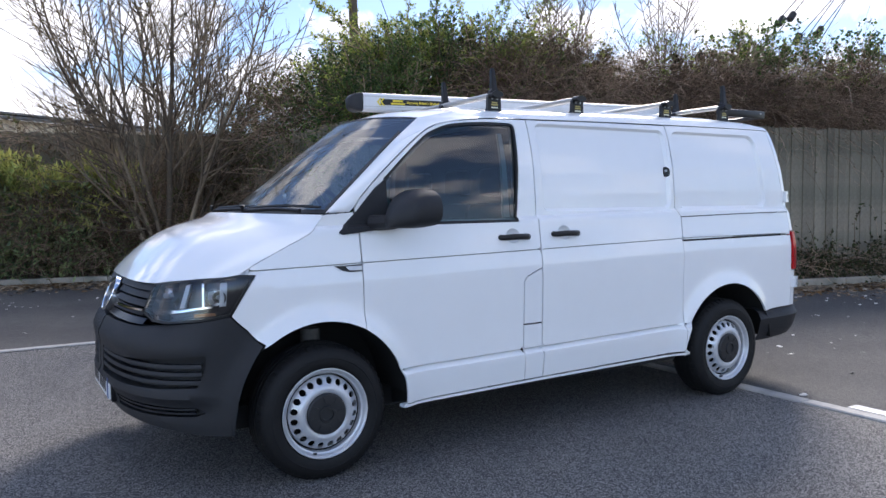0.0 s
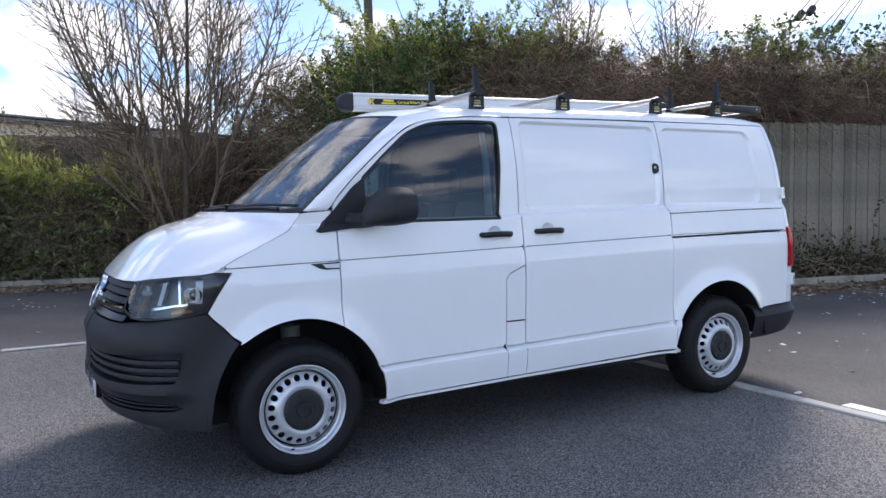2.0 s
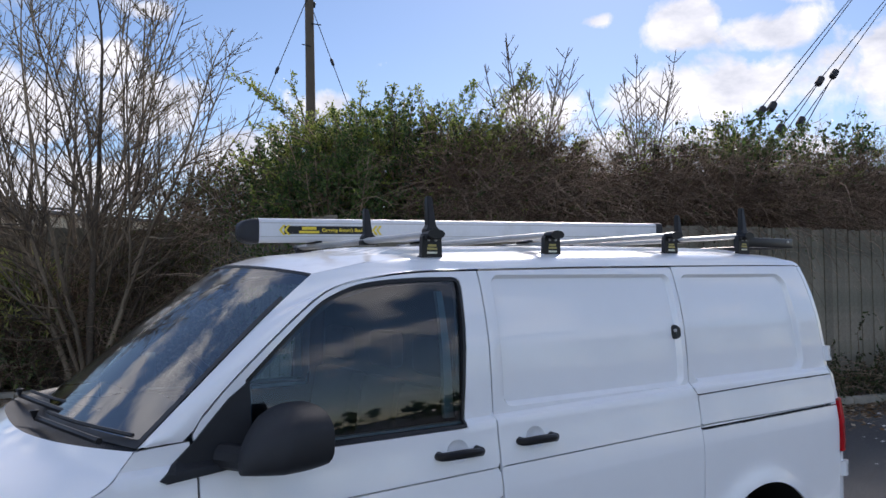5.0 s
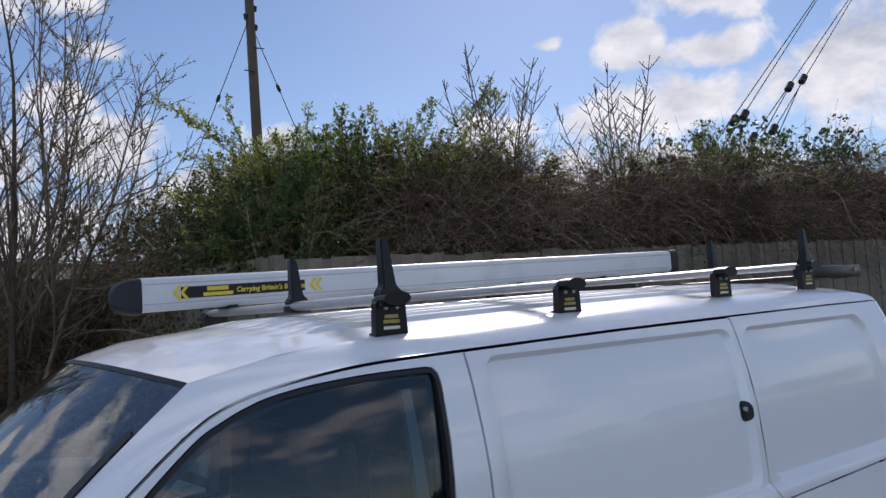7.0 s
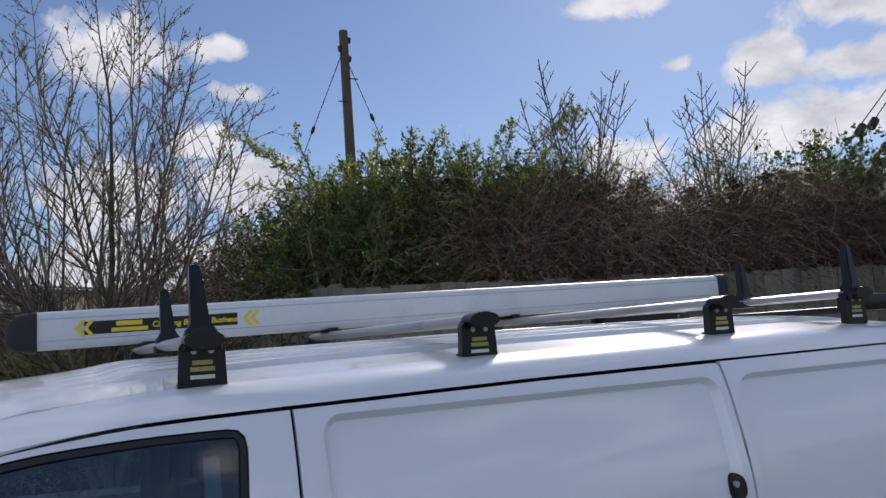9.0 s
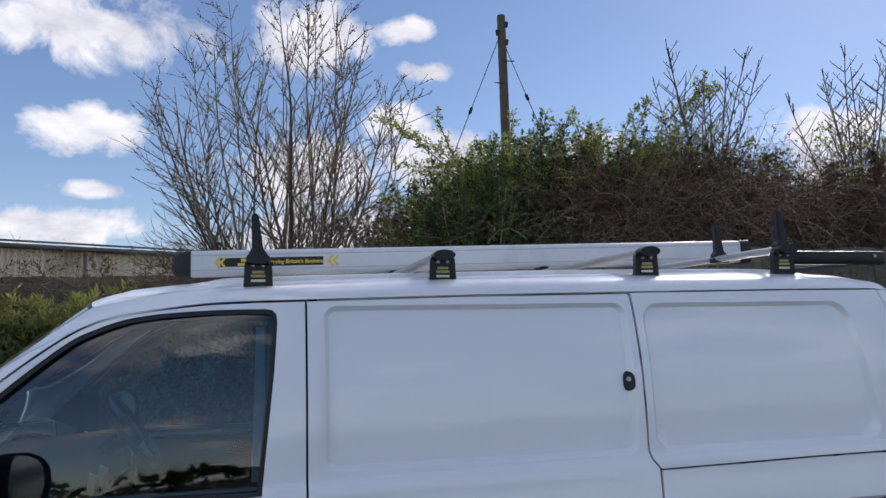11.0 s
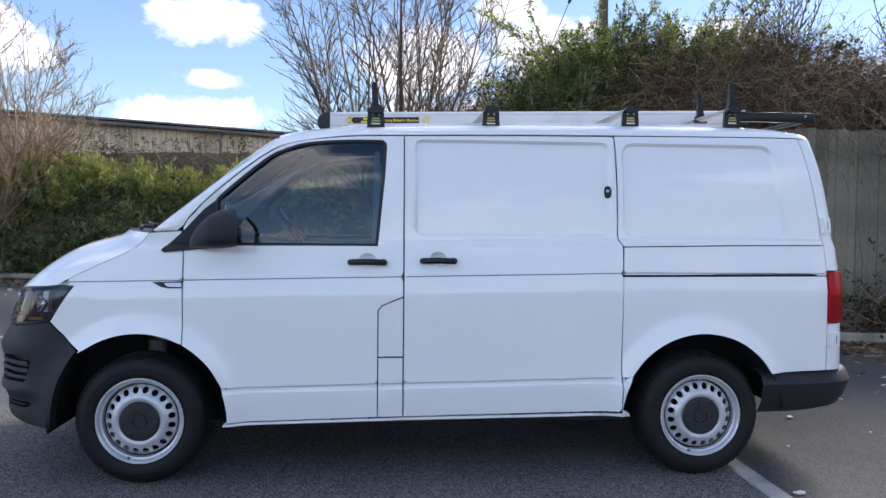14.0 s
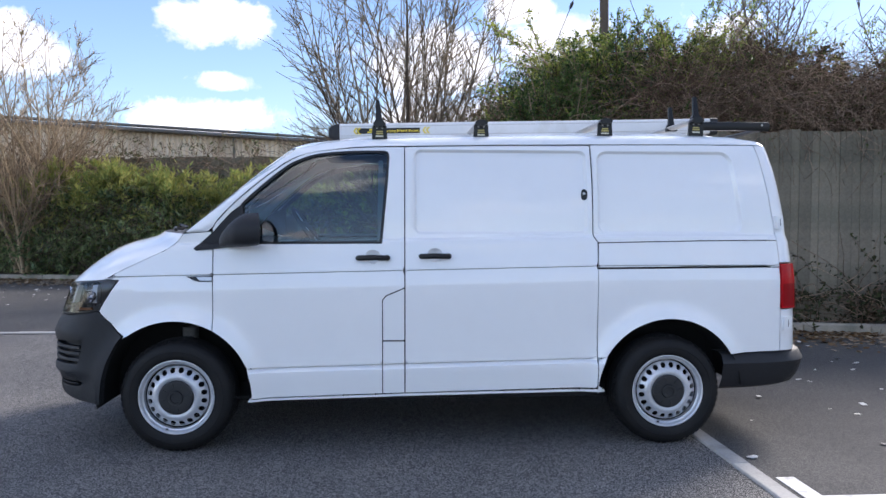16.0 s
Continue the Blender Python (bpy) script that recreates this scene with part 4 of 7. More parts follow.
def roof_z(x, y):
    """Height of the roof skin at y from the middle plane."""
    t = min(1.0, abs(y) / 0.66)
    front = smoothstep(0.55, 1.25, x)
    crown = lerp_table(x, [0.60, 0.75, 1.0, 1.4, 2.4, 3.2, 3.5, 3.68], [1.874, 1.918, 1.942, 1.955, 1.973, 1.975, 1.962, 1.930])
    edge = lerp_table(x, [0.69, 0.9, 1.1, 1.4, 1.85, 2.65, 3.2, 3.5, 3.60], [1.832, 1.875, 1.893, 1.905, 1.919, 1.931, 1.936, 1.926, 1.904])
    z = edge + (crown - edge) * (1 - t ** 2.2)
    ribs = smoothstep(0.98, 1.10, x) * smoothstep(3.5, 3.3, x) * (1 if abs(y) < 0.52 else 0)
    z += 0.013 * ribs * smoothstep(-0.25, 0.25, math.sin(abs(y) * 2 * math.pi / 0.080 + 0.9))
    return z


up_edge = []
pillar_top = resample(ws_n, 26) + [Vector((x, 0, 0)) for x in np.linspace(0.74, 3.62, NRL - 26)]
for i, p in enumerate(pillar_top):
    if i > 26:
        yy = 0.658
        p = Vector((p.x, YC - yy * smoothstep(0.2, 0.75, p.x), roof_z(p.x, yy)))
    up_edge.append(p)
up_edge = up_edge[:NRL + 1]
while len(up_edge) < NRL + 1:
    up_edge.append(up_edge[-1])
rv, rf = [], []
KR = 7
for i in range(NRL + 1):
    a, b = low_edge[i], up_edge[i]
    out = Vector((-0.15, -1, 0.55)).normalized()
    for j in range(KR + 1):
        t = j / KR
        rv.append(a.lerp(b, t) + out * (0.018 if i > 30 else 0.012) * math.sin(math.pi * t))
for i in range(NRL):
    for j in range(KR):
        q = i * (KR + 1) + j
        rf.append((q, q + KR + 1, q + KR + 2, q + 1))
both("roof_rail", (rv, rf), M_PAINT)
ys = list(np.linspace(-0.66, 0.66, 161))
xs = list(np.linspace(0.0, 1.0, 70))
vv, ff = [], []
for u in xs:
    for y in ys:
        x0 = 0.690 - 0.090 * (1 - (y / 0.66) ** 2)
        x1 = 3.62 + 0.09 * (1 - (abs(y) / 0.66) ** 3)
        x = x0 + (x1 - x0) * u
        vv.append(Vector((x, YC + y, roof_z(x, y) if u > 0 else 1.832 + 0.042 * (1 - (y / 0.66) ** 2))))
for i in range(len(xs) - 1):
    for j in range(len(ys) - 1):
        q = i * len(ys) + j
        ff.append((q, q + 1, q + len(ys) + 1, q + len(ys)))
part("roof", (vv, ff), M_ROOFPAINT, van, "white ribbed steel roof")
over = resample(rv[-(KR + 1):] + vv[-len(ys):][:len(ys) // 2 + 1], 30)
under = resample([skin(3.577 + (ry(0.0, 1.868)[0] - 3.577) * i / 40, 1.868) for i in range(41)], 30)
ov, of = [], []
for i in range(31):
    for j in range(6):
        t = j / 5
        ov.append(over[i].lerp(under[i], t) + Vector((0.5, -0.1, 0.8)) * (0.10 * (under[i] - over[i]).length * math.sin(math.pi * t)))
for i in range(30):
    for j in range(5):
        of.append((i * 6 + j, i * 6 + j + 1, i * 6 + j + 7, i * 6 + j + 6))
both("roof_rear_edge", (ov, of), M_PAINT)

# tail: the wrapped corner, rear doors, lamps, hinges
rear_edge = [(3.577, 1.866), (3.594, 1.80), (3.620, 1.63), (3.642, 1.50), (3.666, 1.355), (3.678, 1.127)]
corner_up = [Vector(p) for p in rear_edge] + [Vector(ry(0.0, z)) for z in (1.127, 1.355, 1.50, 1.63, 1.80, 1.872)]
rdoors = both("rear_door", sheet([tuple(p) for p in corner_up], creases=False, step=0.05), M_PAINT, None, "white rear door")
lamp = [(3.678, 1.123), (3.678, 0.842), ry(0.80, 0.842), ry(0.815, 1.123)]
lamps = both("tail_lamp", sheet(lamp, inset=-0.014, creases=False, depth=0.035), M_RED, None, "red tail lamp cluster")
both("lamp_lower_lens", sheet([(3.690, 1.00), (3.690, 0.855), ry(0.82, 0.855), ry(0.825, 1.00)], inset=-0.016, creases=False, depth=0.004, step=0.02), M_DARKRED)
both("rear_lower_door", sheet([tuple(Vector(p)) for p in ((3.678, 0.838), (3.678, 0.575), ry(0.0, 0.575), ry(0.0, 1.123), ry(0.812, 1.123), ry(0.797, 0.838))], creases=False, step=0.05), M_PAINT)
for z in (1.378, 0.749):
    s = lerp_table(z, [0.75, 1.38], [3.690, 3.676])
    hv2 = sheet([(s, z - 0.043), (s + 0.11, z - 0.043), (s + 0.11, z + 0.043), (s, z + 0.043)], inset=-0.026, depth=0.036, step=0.02, creases=False)
    both("rear_hinge", hv2, M_PAINT, None, "white box hinge")
    both("hinge_pin", sheet([(s + 0.05, z - 0.025), (s + 0.062, z - 0.025), (s + 0.062, z + 0.025), (s + 0.05, z + 0.025)], inset=-0.0275, depth=0.004, step=0.01, creases=False), M_GAP)

# bumpers
def rear_bumper(u, z):
    q = u * math.pi / 2
    x = 3.34 + (3.997 - 0.10 * abs(z - 0.50) / 0.1 * 0.3 - 3.34) * math.sin(q) ** (2 / 5.0)
    return Vector((x, YC - (0.935 - 0.03 * abs(z - 0.49) / 0.1) * math.cos(q) ** (2 / 5.0), z))


bv, bf = [], []
prof = [(0.328, 0.05), (0.345, 0.012), (0.40, 0.0), (0.50, 0.0), (0.55, 0.008), (0.572, 0.035), (0.575, 0.09)]
for i, u in enumerate([2 * k / 60 for k in range(61)]):
    for z, inn in prof:
        p = rear_bumper(u if u <= 1 else 2 - u, z)
        n = Vector((-(p.x - 2.9), YC - p.y, 0)).normalized()
        zz = z + 0.012 * smoothstep(3.35, 3.95, p.x) + (0.012 * smoothstep(3.45, 3.95, p.x) if z < 0.36 else 0)
        p = Vector((p.x, p.y, zz)) + n * inn
        bv.append(p if u <= 1 else flip(p))
K = len(prof)
for i in range(60):
    for j in range(K - 1):
        bf.append((i * K + j, (i + 1) * K + j, (i + 1) * K + j + 1, i * K + j + 1))
part("rear_bumper", (bv, bf), M_BLACKPLASTIC, van, "black plastic rear bumper")

# front bumper: an outline on the nose with three intakes cut through it
fb_side = [fx(-0.443, 0.846), fx(-0.37, 0.775), fx(-0.299, 0.700), fx(-0.350, 0.628), fx(-0.392, 0.548), fx(-0.420, 0.460), fx(-0.433, 0.38), fx(-0.440, 0.293)]
fb = fb_side + [fx(-0.56, 0.300), fy(0.80, 0.322), fy(0.55, 0.344), fy(0.3, 0.350), fy(0.001, 0.350)] + [fy(0.001, 0.786), fy(0.30, 0.790), fy(0.56, 0.794), fy(0.68, 0.804), fy(0.755, 0.812), fy(0.865, 0.827)]
mid = [fy(0.001, 0.510), fy(0.10, 0.510), fy(0.50, 0.514), fy(0.72, 0.520), fx(-0.590, 0.528), fx(-0.560, 0.60), fx(-0.548, 0.672), fy(0.72, 0.655), fy(0.50, 0.640), fy(0.10, 0.640), fy(0.001, 0.640)]
low = [fy(0.35, 0.384), fy(0.70, 0.388), fx(-0.60, 0.392), fx(-0.560, 0.408), fx(-0.60, 0.430), fy(0.70, 0.436), fy(0.35, 0.434)]


def bumper_skin(s, z, inset=0.0):
    p = skin(s, z, inset)
    # a rounded brow over the intake, a shelf below it
    push = 0.012 * math.exp(-((z - 0.70) / 0.04) ** 2) + 0.020 * math.exp(-((z - 0.488) / 0.018) ** 2) - 0.012 * math.exp(-((z - 0.41) / 0.04) ** 2)
    push -= 0.020 * smoothstep(0.76, 0.81, z) * smoothstep(-0.5, -0.9, s)
    n = Vector((p.x - 0.3, p.y - YC, 0)).normalized()
    return p + n * push * smoothstep(XF - 0.14, XF - 0.36, s)


fb_mesh = sheet(fb, [mid[1:-1], low], surf=bumper_skin, gap=0.0015, step=0.028, depth=0.055, creases=False)
bumpers = both("front_bumper", fb_mesh, M_BLACKPLASTIC, None, "dark grey plastic front bumper with slatted intake")
both("intake_back", sheet([mid[0]] + mid[1:-1] + [mid[-1]], depth=0, inset=0.052, creases=False, step=0.05, gap=-0.025), M_BLACKPLASTIC)
both("lower_intake_back", sheet(low, depth=0, inset=0.05, creases=False, step=0.05, gap=-0.02), M_BLACKPLASTIC)
for k, z in enumerate((0.552, 0.590, 0.626)):
    sec = [(-0.004, -0.008), (0.035, -0.006), (0.035, 0.006), (0.0, 0.008)]
    sv, sf = [], []
    s0, s1 = fy(0.0, z)[0], fx(-0.572, z)[0]
    for i in range(21):
        s = s0 + (s1 - s0) * i / 20
        for ins, dz in sec:
            sv.append(skin(s, z + dz, ins + 0.004))
    for i in range(20):
        for j in range(4):
            sf.append((i * 4 + j, i * 4 + (j + 1) % 4, (i + 1) * 4 + (j + 1) % 4, (i + 1) * 4 + j))
    both("bumper_slat", (sv, sf), M_BLACKPLASTIC, None)
both("lower_slat", joined(*[sheet([fy(0.36, z), fy(0.70, z), fx(-0.60, z + 0.004), fx(-0.60, z + 0.016), fy(0.70, z + 0.014), fy(0.36, z + 0.014)], inset=0.012, depth=0.03, creases=False, step=0.03) for z in (0.396, 0.416)]), M_BLACKPLASTIC)

# headlamps
M_LAMPBOWL = material("smoked silver lamp bowl", (0.040, 0.042, 0.047), 0.12, metal=0.6, var=0.35, scale=14, fine=60)
lampo = [fx(-0.324, 1.030), fx(-0.385, 0.935), fx(-0.441, 0.850), fx(-0.52, 0.834), fy(0.865, 0.829), fy(0.755, 0.816), fy(0.68, 0.822), fy(0.60, 0.852), fy(0.585, 0.880), fy(0.592, 0.94), fy(0.605, 0.996), fy(0.70, 1.010), fx(-0.56, 1.026), fx(-0.46, 1.032), fx(-0.38, 1.034)]
heads = both("headlamp", sheet(lampo, creases=False, depth=0.10, step=0.04, inset=0.045), M_LAMPBOWL, None, "clear-lensed headlamp with chrome reflectors")
# the housing's lens, bulbs and trims
for hob, side in zip(heads, (1, -1)):
    def put(name, vf, mat, label=""):
        part(name, vf if side == 1 else mirrored(vf), mat, hob, label)
    put("lens", sheet(lampo, creases=False, depth=0.0, step=0.04, inset=-0.002), M_LENS, "clear lens")
    put("lens_rim", sheet(lampo, [[tuple(q) for q in shrunk(dense(lampo, 0.03), 0.015)]], creases=False, depth=0.01, step=0.02, inset=-0.003), M_GLOSSBLACK)
    for (s_, z_), r_, nm in ((fx(-0.487, 0.937), 0.046, "low_beam_reflector"), (fy(0.735, 0.945), 0.036, "high_beam_reflector")):
        c0, n0 = skin(s_, z_, 0.030), (skin(s_, z_, -0.02) - skin(s_, z_, 0.03)).normalized()
        n0 = (n0 + Vector((-0.9, 0, 0))).normalized()
        turn = n0.to_track_quat("Z", "Y").to_matrix().to_4x4()
        cup = lathe([(0.028, r_), (0.012, r_ * 0.93), (-0.010, r_ * 0.66), (-0.022, r_ * 0.30), (-0.022, 0.0)], 28, "z")
        put(nm, ([Matrix.Translation(c0) @ turn @ Vector(p) for p in cup[0]], cup[1]), M_CHROME, "chrome reflector bowl")
        bulb = lathe([(0.024, 0.0), (0.022, 0.006), (0.012, 0.010), (-0.02, 0.009)], 12, "z")
        put("bulb", ([Matrix.Translation(c0) @ turn @ Vector(p) for p in bulb[0]], bulb[1]), M_STEEL)
    for c0_ in ([fy(0.792, 0.886), fy(0.812, 0.886), fy(0.816, 0.996), fy(0.796, 0.994)], [fx(-0.492, 0.892), fx(-0.458, 0.894), fx(-0.450, 1.004), fx(-0.484, 1.002)]):
        put("lamp_rib", sheet(c0_, creases=False, inset=0.012, step=0.02, depth=0.04), M_STEEL, "silver vertical light bar")
    put("lamp_divider", sheet([fx(-0.560, 0.886), fx(-0.552, 0.886), fx(-0.548, 1.008), fx(-0.556, 1.008)], creases=False, inset=0.012, step=0.02, depth=0.04, gap=0.0), M_CHROME, "thin chrome divider")
    put("chrome_strip", sheet([fy(0.592, 0.872), fy(0.70, 0.874), fy(0.80, 0.880), fx(-0.58, 0.892), fx(-0.52, 0.898), fx(-0.52, 0.888), fx(-0.58, 0.884), fy(0.80, 0.868), fy(0.70, 0.858), fy(0.60, 0.856)], creases=False, inset=0.008, step=0.02, depth=0.02, gap=0.0), M_CHROME, "white daytime strip")
    put("indicator", sheet([fx(-0.46, 0.88), fx(-0.43, 0.885), fx(-0.38, 0.97), fx(-0.41, 0.985)], creases=False, inset=0.034, step=0.02), M_LAMPBOWL)
    # amber patch paints the orange reflections low in the lamp
    put("amber_reflection", sheet([fx(-0.60, 0.842), fx(-0.50, 0.85), fx(-0.51, 0.868), fx(-0.60, 0.862)], creases=False, inset=0.03, step=0.02), M_AMBER)

# grille
gr = [fy(0.0, 0.788), fy(0.30, 0.792), fy(0.56, 0.796), fy(0.66, 0.812), fy(0.595, 0.852), fy(0.58, 0.880), fy(0.588, 0.94), fy(0.600, 0.990), fy(0.3, 0.984), fy(0.0, 0.982)]
grl = both("grille", sheet(gr, creases=False, inset=0.055, depth=0.0, step=0.05), M_GAP, None, "black slatted radiator grille")
for k, z in enumerate((0.818, 0.858, 0.897, 0.936, 0.970)):
    sv, sf = [], []
    s0, s1 = fy(0.0, z)[0], fy((0.62, 0.585, 0.58, 0.586, 0.596)[k], z)[0]
    for i in range(13):
        s = s0 + (s1 - s0) * i / 12
        for ins, dz in ((0.0, -0.012), (0.05, -0.010), (0.05, 0.010), (0.012, 0.014)):
            sv.append(skin(s, z + dz, ins))
    for i in range(12):
        for j in range(4):
            sf.append((i * 4 + j, i * 4 + (j + 1) % 4, (i + 1) * 4 + (j + 1) % 4, (i + 1) * 4 + j))
    both("grille_slat", (sv, sf), M_BLACKPLASTIC if k else M_GLOSSBLACK, None)
both("grille_trim", sheet([fy(0.17, 0.856), fy(0.580, 0.862), fy(0.582, 0.876), fy(0.17, 0.870)], creases=False, inset=-0.006, depth=0.02, step=0.02), M_CHROME, None, "chrome grille strip")
# round badge: plain ring and disc
bz = 0.890
bx = skin(XF - LF, bz).x
tiltm = Matrix.Translation((bx, YC, bz)) @ pose(0, 0, 0, 0, 24, 0)
ring = [tiltm @ Vector(p) for p in lathe([(0.01, 0.098), (-0.026, 0.098), (-0.030, 0.090), (-0.026, 0.080), (0.01, 0.080)], 40, "x")[0]]
badge = part("badge", (ring, lathe([(0.01, 0.098), (-0.026, 0.098), (-0.030, 0.090), (-0.026, 0.080), (0.01, 0.080)], 40, "x")[1]), M_CHROME, van, "plain round chrome badge")
disc = lathe([(0.0, 0.082), (-0.012, 0.080), (-0.018, 0.0)], 32, "x")
part("badge_disc", ([tiltm @ Vector(p) for p in disc[0]], disc[1]), M_GLOSSBLACK, badge)
# number plate with plain bars
px0 = nose(0.50) + 0.004
plate = part("number_plate", box((px0 - 0.008, YC - 0.26, 0.385), (px0 + 0.03, YC + 0.26, 0.496), 0.006), M_PLATE, van, "white front number plate with plain bars")
part("plate_holder", box((px0 + 0.002, YC - 0.275, 0.372), (px0 + 0.05, YC + 0.275, 0.508), 0.008), M_GLOSSBLACK, plate)
for k in range(7):
    y = YC - 0.17 + k * 0.062 + (0.03 if k > 3 else 0)
    part("plate_bar", box((px0 - 0.010, y, 0.407), (px0 - 0.0085, y + 0.04, 0.475)), M_GLOSSBLACK, plate, smooth=False)
part("plate_band", box((px0 - 0.010, YC - 0.255, 0.389), (px0 - 0.0085, YC - 0.215, 0.492)), M_BLUE, plate, smooth=False)

def pane(x, z, inset=0.0):
    """The door glass: a gently barrelled sheet leaning in towards the roof and the screen."""
    return Vector((x, 0.110 + 0.155 * (z - 1.25) + 0.03 * max(0, 1.2 - x) * (z - 1.25) + 0.012 * ((z - 1.5) / 0.27) ** 2, z))


# doors' windows, seals, mirrors, handles, repeaters
for door, side in ((ndoor, 1), (fdoor, -1)):
    def put(name, vf, mat, parent, label="", sharp=35):
        return part(name, vf if side == 1 else mirrored(vf), mat, parent, label, sharp=sharp)
    inner = [tuple(q) for q in shrunk(dense(window, 0.03), 0.013)]
    put("window_seal", sheet(window, [inner], creases=False, inset=0.001, depth=0.02, step=0.02, gap=0.001), M_SEAL, door, "black window seal")
    put("window_glass", sheet(window, surf=pane, creases=False, depth=0.0, step=0.05), M_GLASS, door, "dark tinted door glass")
    tri = [(0.108, 1.216), (0.128, 1.205), (0.30, 1.222), (0.378, 1.236), (0.396, 1.250), (0.392, 1.486), (0.325, 1.436), (0.262, 1.368), (0.215, 1.315)]
    put("mirror_base", sheet(tri, inset=-0.010, depth=0.02, step=0.03, gap=0.0), M_BLACKPLASTIC, door, "black mirror sail")
    # mirror housing: a rounded shell
    mv, mf = [], []
    nu, nv = 24, 14
    for j in range(nv + 1):
        t = j / nv
        x = 0.300 + 0.220 * t
        grow = min(1.0, (0.02 + t) * 2.2) ** 0.55
        top = 1.285 + 0.145 * math.sin(min(1.0, t * 1.25) * math.pi / 2) ** 0.8
        low = 1.238 - 0.012 * t + 0.02 * t ** 3
        hz, cz = (top - low) / 2, (top + low) / 2
        hy = 0.130 * grow * (1 - 0.12 * t ** 4)
        cy = -0.072
        for i in range(nu):
            a = 2 * math.pi * i / nu
            c, s_ = math.cos(a), math.sin(a)
            e = 0.74
            mv.append(Vector((x - 0.030 * c * t, cy + hy * math.copysign(abs(c) ** e, c), cz + hz * math.copysign(abs(s_) ** e, s_) + 0.012 * c * t)))
    for j in range(nv):
        for i in range(nu):
            i2 = (i + 1) % nu
            mf.append((j * nu + i, j * nu + i2, (j + 1) * nu + i2, (j + 1) * nu + i))
    mf.append(tuple(range(nu))[::-1])
    mirror = put("door_mirror", (mv, mf), M_BLACKPLASTIC, door, "black plastic door mirror", 60)
    rimv = mv[nv * nu:]
    gl = [p.lerp(Vector((0.52, -0.072, 1.336)), 0.10) + Vector((-0.012, 0, 0)) for p in rimv]
    put("mirror_rim", (rimv + gl, [(i, (i + 1) % nu, nu + (i + 1) % nu, nu + i) for i in range(nu)]), M_BLACKPLASTIC, mirror)
    put("mirror_glass", (gl, [tuple(range(nu))]), M_CHROME, mirror, "mirror glass")
    put("mirror_arm", tube(smoothed([(0.30, 0.11, 1.262), (0.335, 0.05, 1.262), (0.36, -0.03, 1.268)], 4), [0.040] * 9, 10), M_BLACKPLASTIC, mirror)
    # pale strip puts the sunlit line of the far door's top into colour
    put("sunlit_door_top", box_vf((0.62, 0.128, 1.252), (1.24, 0.150, 1.266)), M_HEADLINER, door, "pale strip drawing the sunlit line of the door top")
    repo = [(0.070, 1.053), (0.150, 1.0545), (SEAM_F - 0.005, 1.057), (SEAM_F - 0.005, 1.021), (0.150, 1.020), (0.115, 1.028)]
    rp = put("side_repeater", sheet(repo, creases=False, inset=-0.004, depth=0.01, step=0.02, gap=0), M_GLOSSBLACK, van, "black side repeater with clear lens")
    put("repeater_lens", sheet([(0.130, 1.048), (SEAM_F - 0.006, 1.050), (SEAM_F - 0.006, 1.028), (0.150, 1.029)], creases=False, inset=-0.007, depth=0.006, step=0.02, gap=0), M_STEEL, rp, "clear lens")


def door_handle(x0, x1, z, owner, side, keyhole):
    """A black grip bar over a pressed finger cup."""
    def put(name, vf, mat, parent, label=""):
        return part(name, vf if side == 1 else mirrored(vf), mat, parent, label)
    xm = (x0 + x1) / 2
    y = skin(xm, z).y
    pts = smoothed([(x0 + 0.012, y + 0.012, z), (x0 + 0.022, y - 0.024, z), (xm, y - 0.036, z + 0.003), (x1 - 0.022, y - 0.026, z), (x1 - 0.012, y + 0.012, z)], 5)
    h = put("door_handle", tube(pts, [0.013 + 0.004 * math.sin(math.pi * min(1, max(0, i / 20))) for i in range(len(pts))], 10), M_GLOSSBLACK, owner, "black pull handle")
    put("handle_foot", lathe([(-0.030, 0.0), (-0.030, 0.017), (0.01, 0.019)], 16, "y", (x1 - 0.018, y, z)), M_GLOSSBLACK, h)
    put("handle_foot", lathe([(-0.026, 0.0), (-0.026, 0.015), (0.01, 0.017)], 16, "y", (x0 + 0.018, y, z)), M_GLOSSBLACK, h)
    def cup_skin(s_, z_, inset=0.0):
        q = ((s_ - xm) / 0.046) ** 2 + ((z_ - z - 0.006) / 0.040) ** 2
        return skin(s_, z_, 0.026 * max(0.0, 1 - q) ** 0.7)
    put("finger_cup", sheet(cup_outline(x0, x1, z), surf=cup_skin, creases=False, depth=0.0, step=0.010, gap=-0.003), M_PAINT, h, "shallow pressed finger cup")
    if keyhole:
        put("key_lock", lathe([(-0.034, 0.0), (-0.034, 0.009), (-0.02, 0.011)], 12, "y", (x1 - 0.018, y, z)), M_STEEL, h)


door_handle(*HANDLE_F, ndoor, 1, False)
door_handle(*HANDLE_F, fdoor, -1, True)
door_handle(*HANDLE_S, slide[0], 1, True)
door_handle(*HANDLE_S, slide[1], -1, True)
lk = [(2.480 + 0.017 * math.copysign(abs(math.cos(a)) ** 0.8, math.cos(a)), 1.548 + 0.034 * math.copysign(abs(math.sin(a)) ** 0.8, math.sin(a))) for a in np.linspace(0, 2 * math.pi, 25)[:-1]]
dead = part("deadlock_plate", sheet(lk, creases=False, inset=-0.006, depth=0.012, step=0.01, gap=0), M_GLOSSBLACK, slide[0], "oval black deadlock escutcheon")
part("deadlock_cylinder", lathe([(-0.012, 0.0), (-0.012, 0.008), (0.0, 0.008)], 14, "y", (2.480, skin(2.48, 1.548).y - 0.002, 1.555)), M_STEEL, dead)

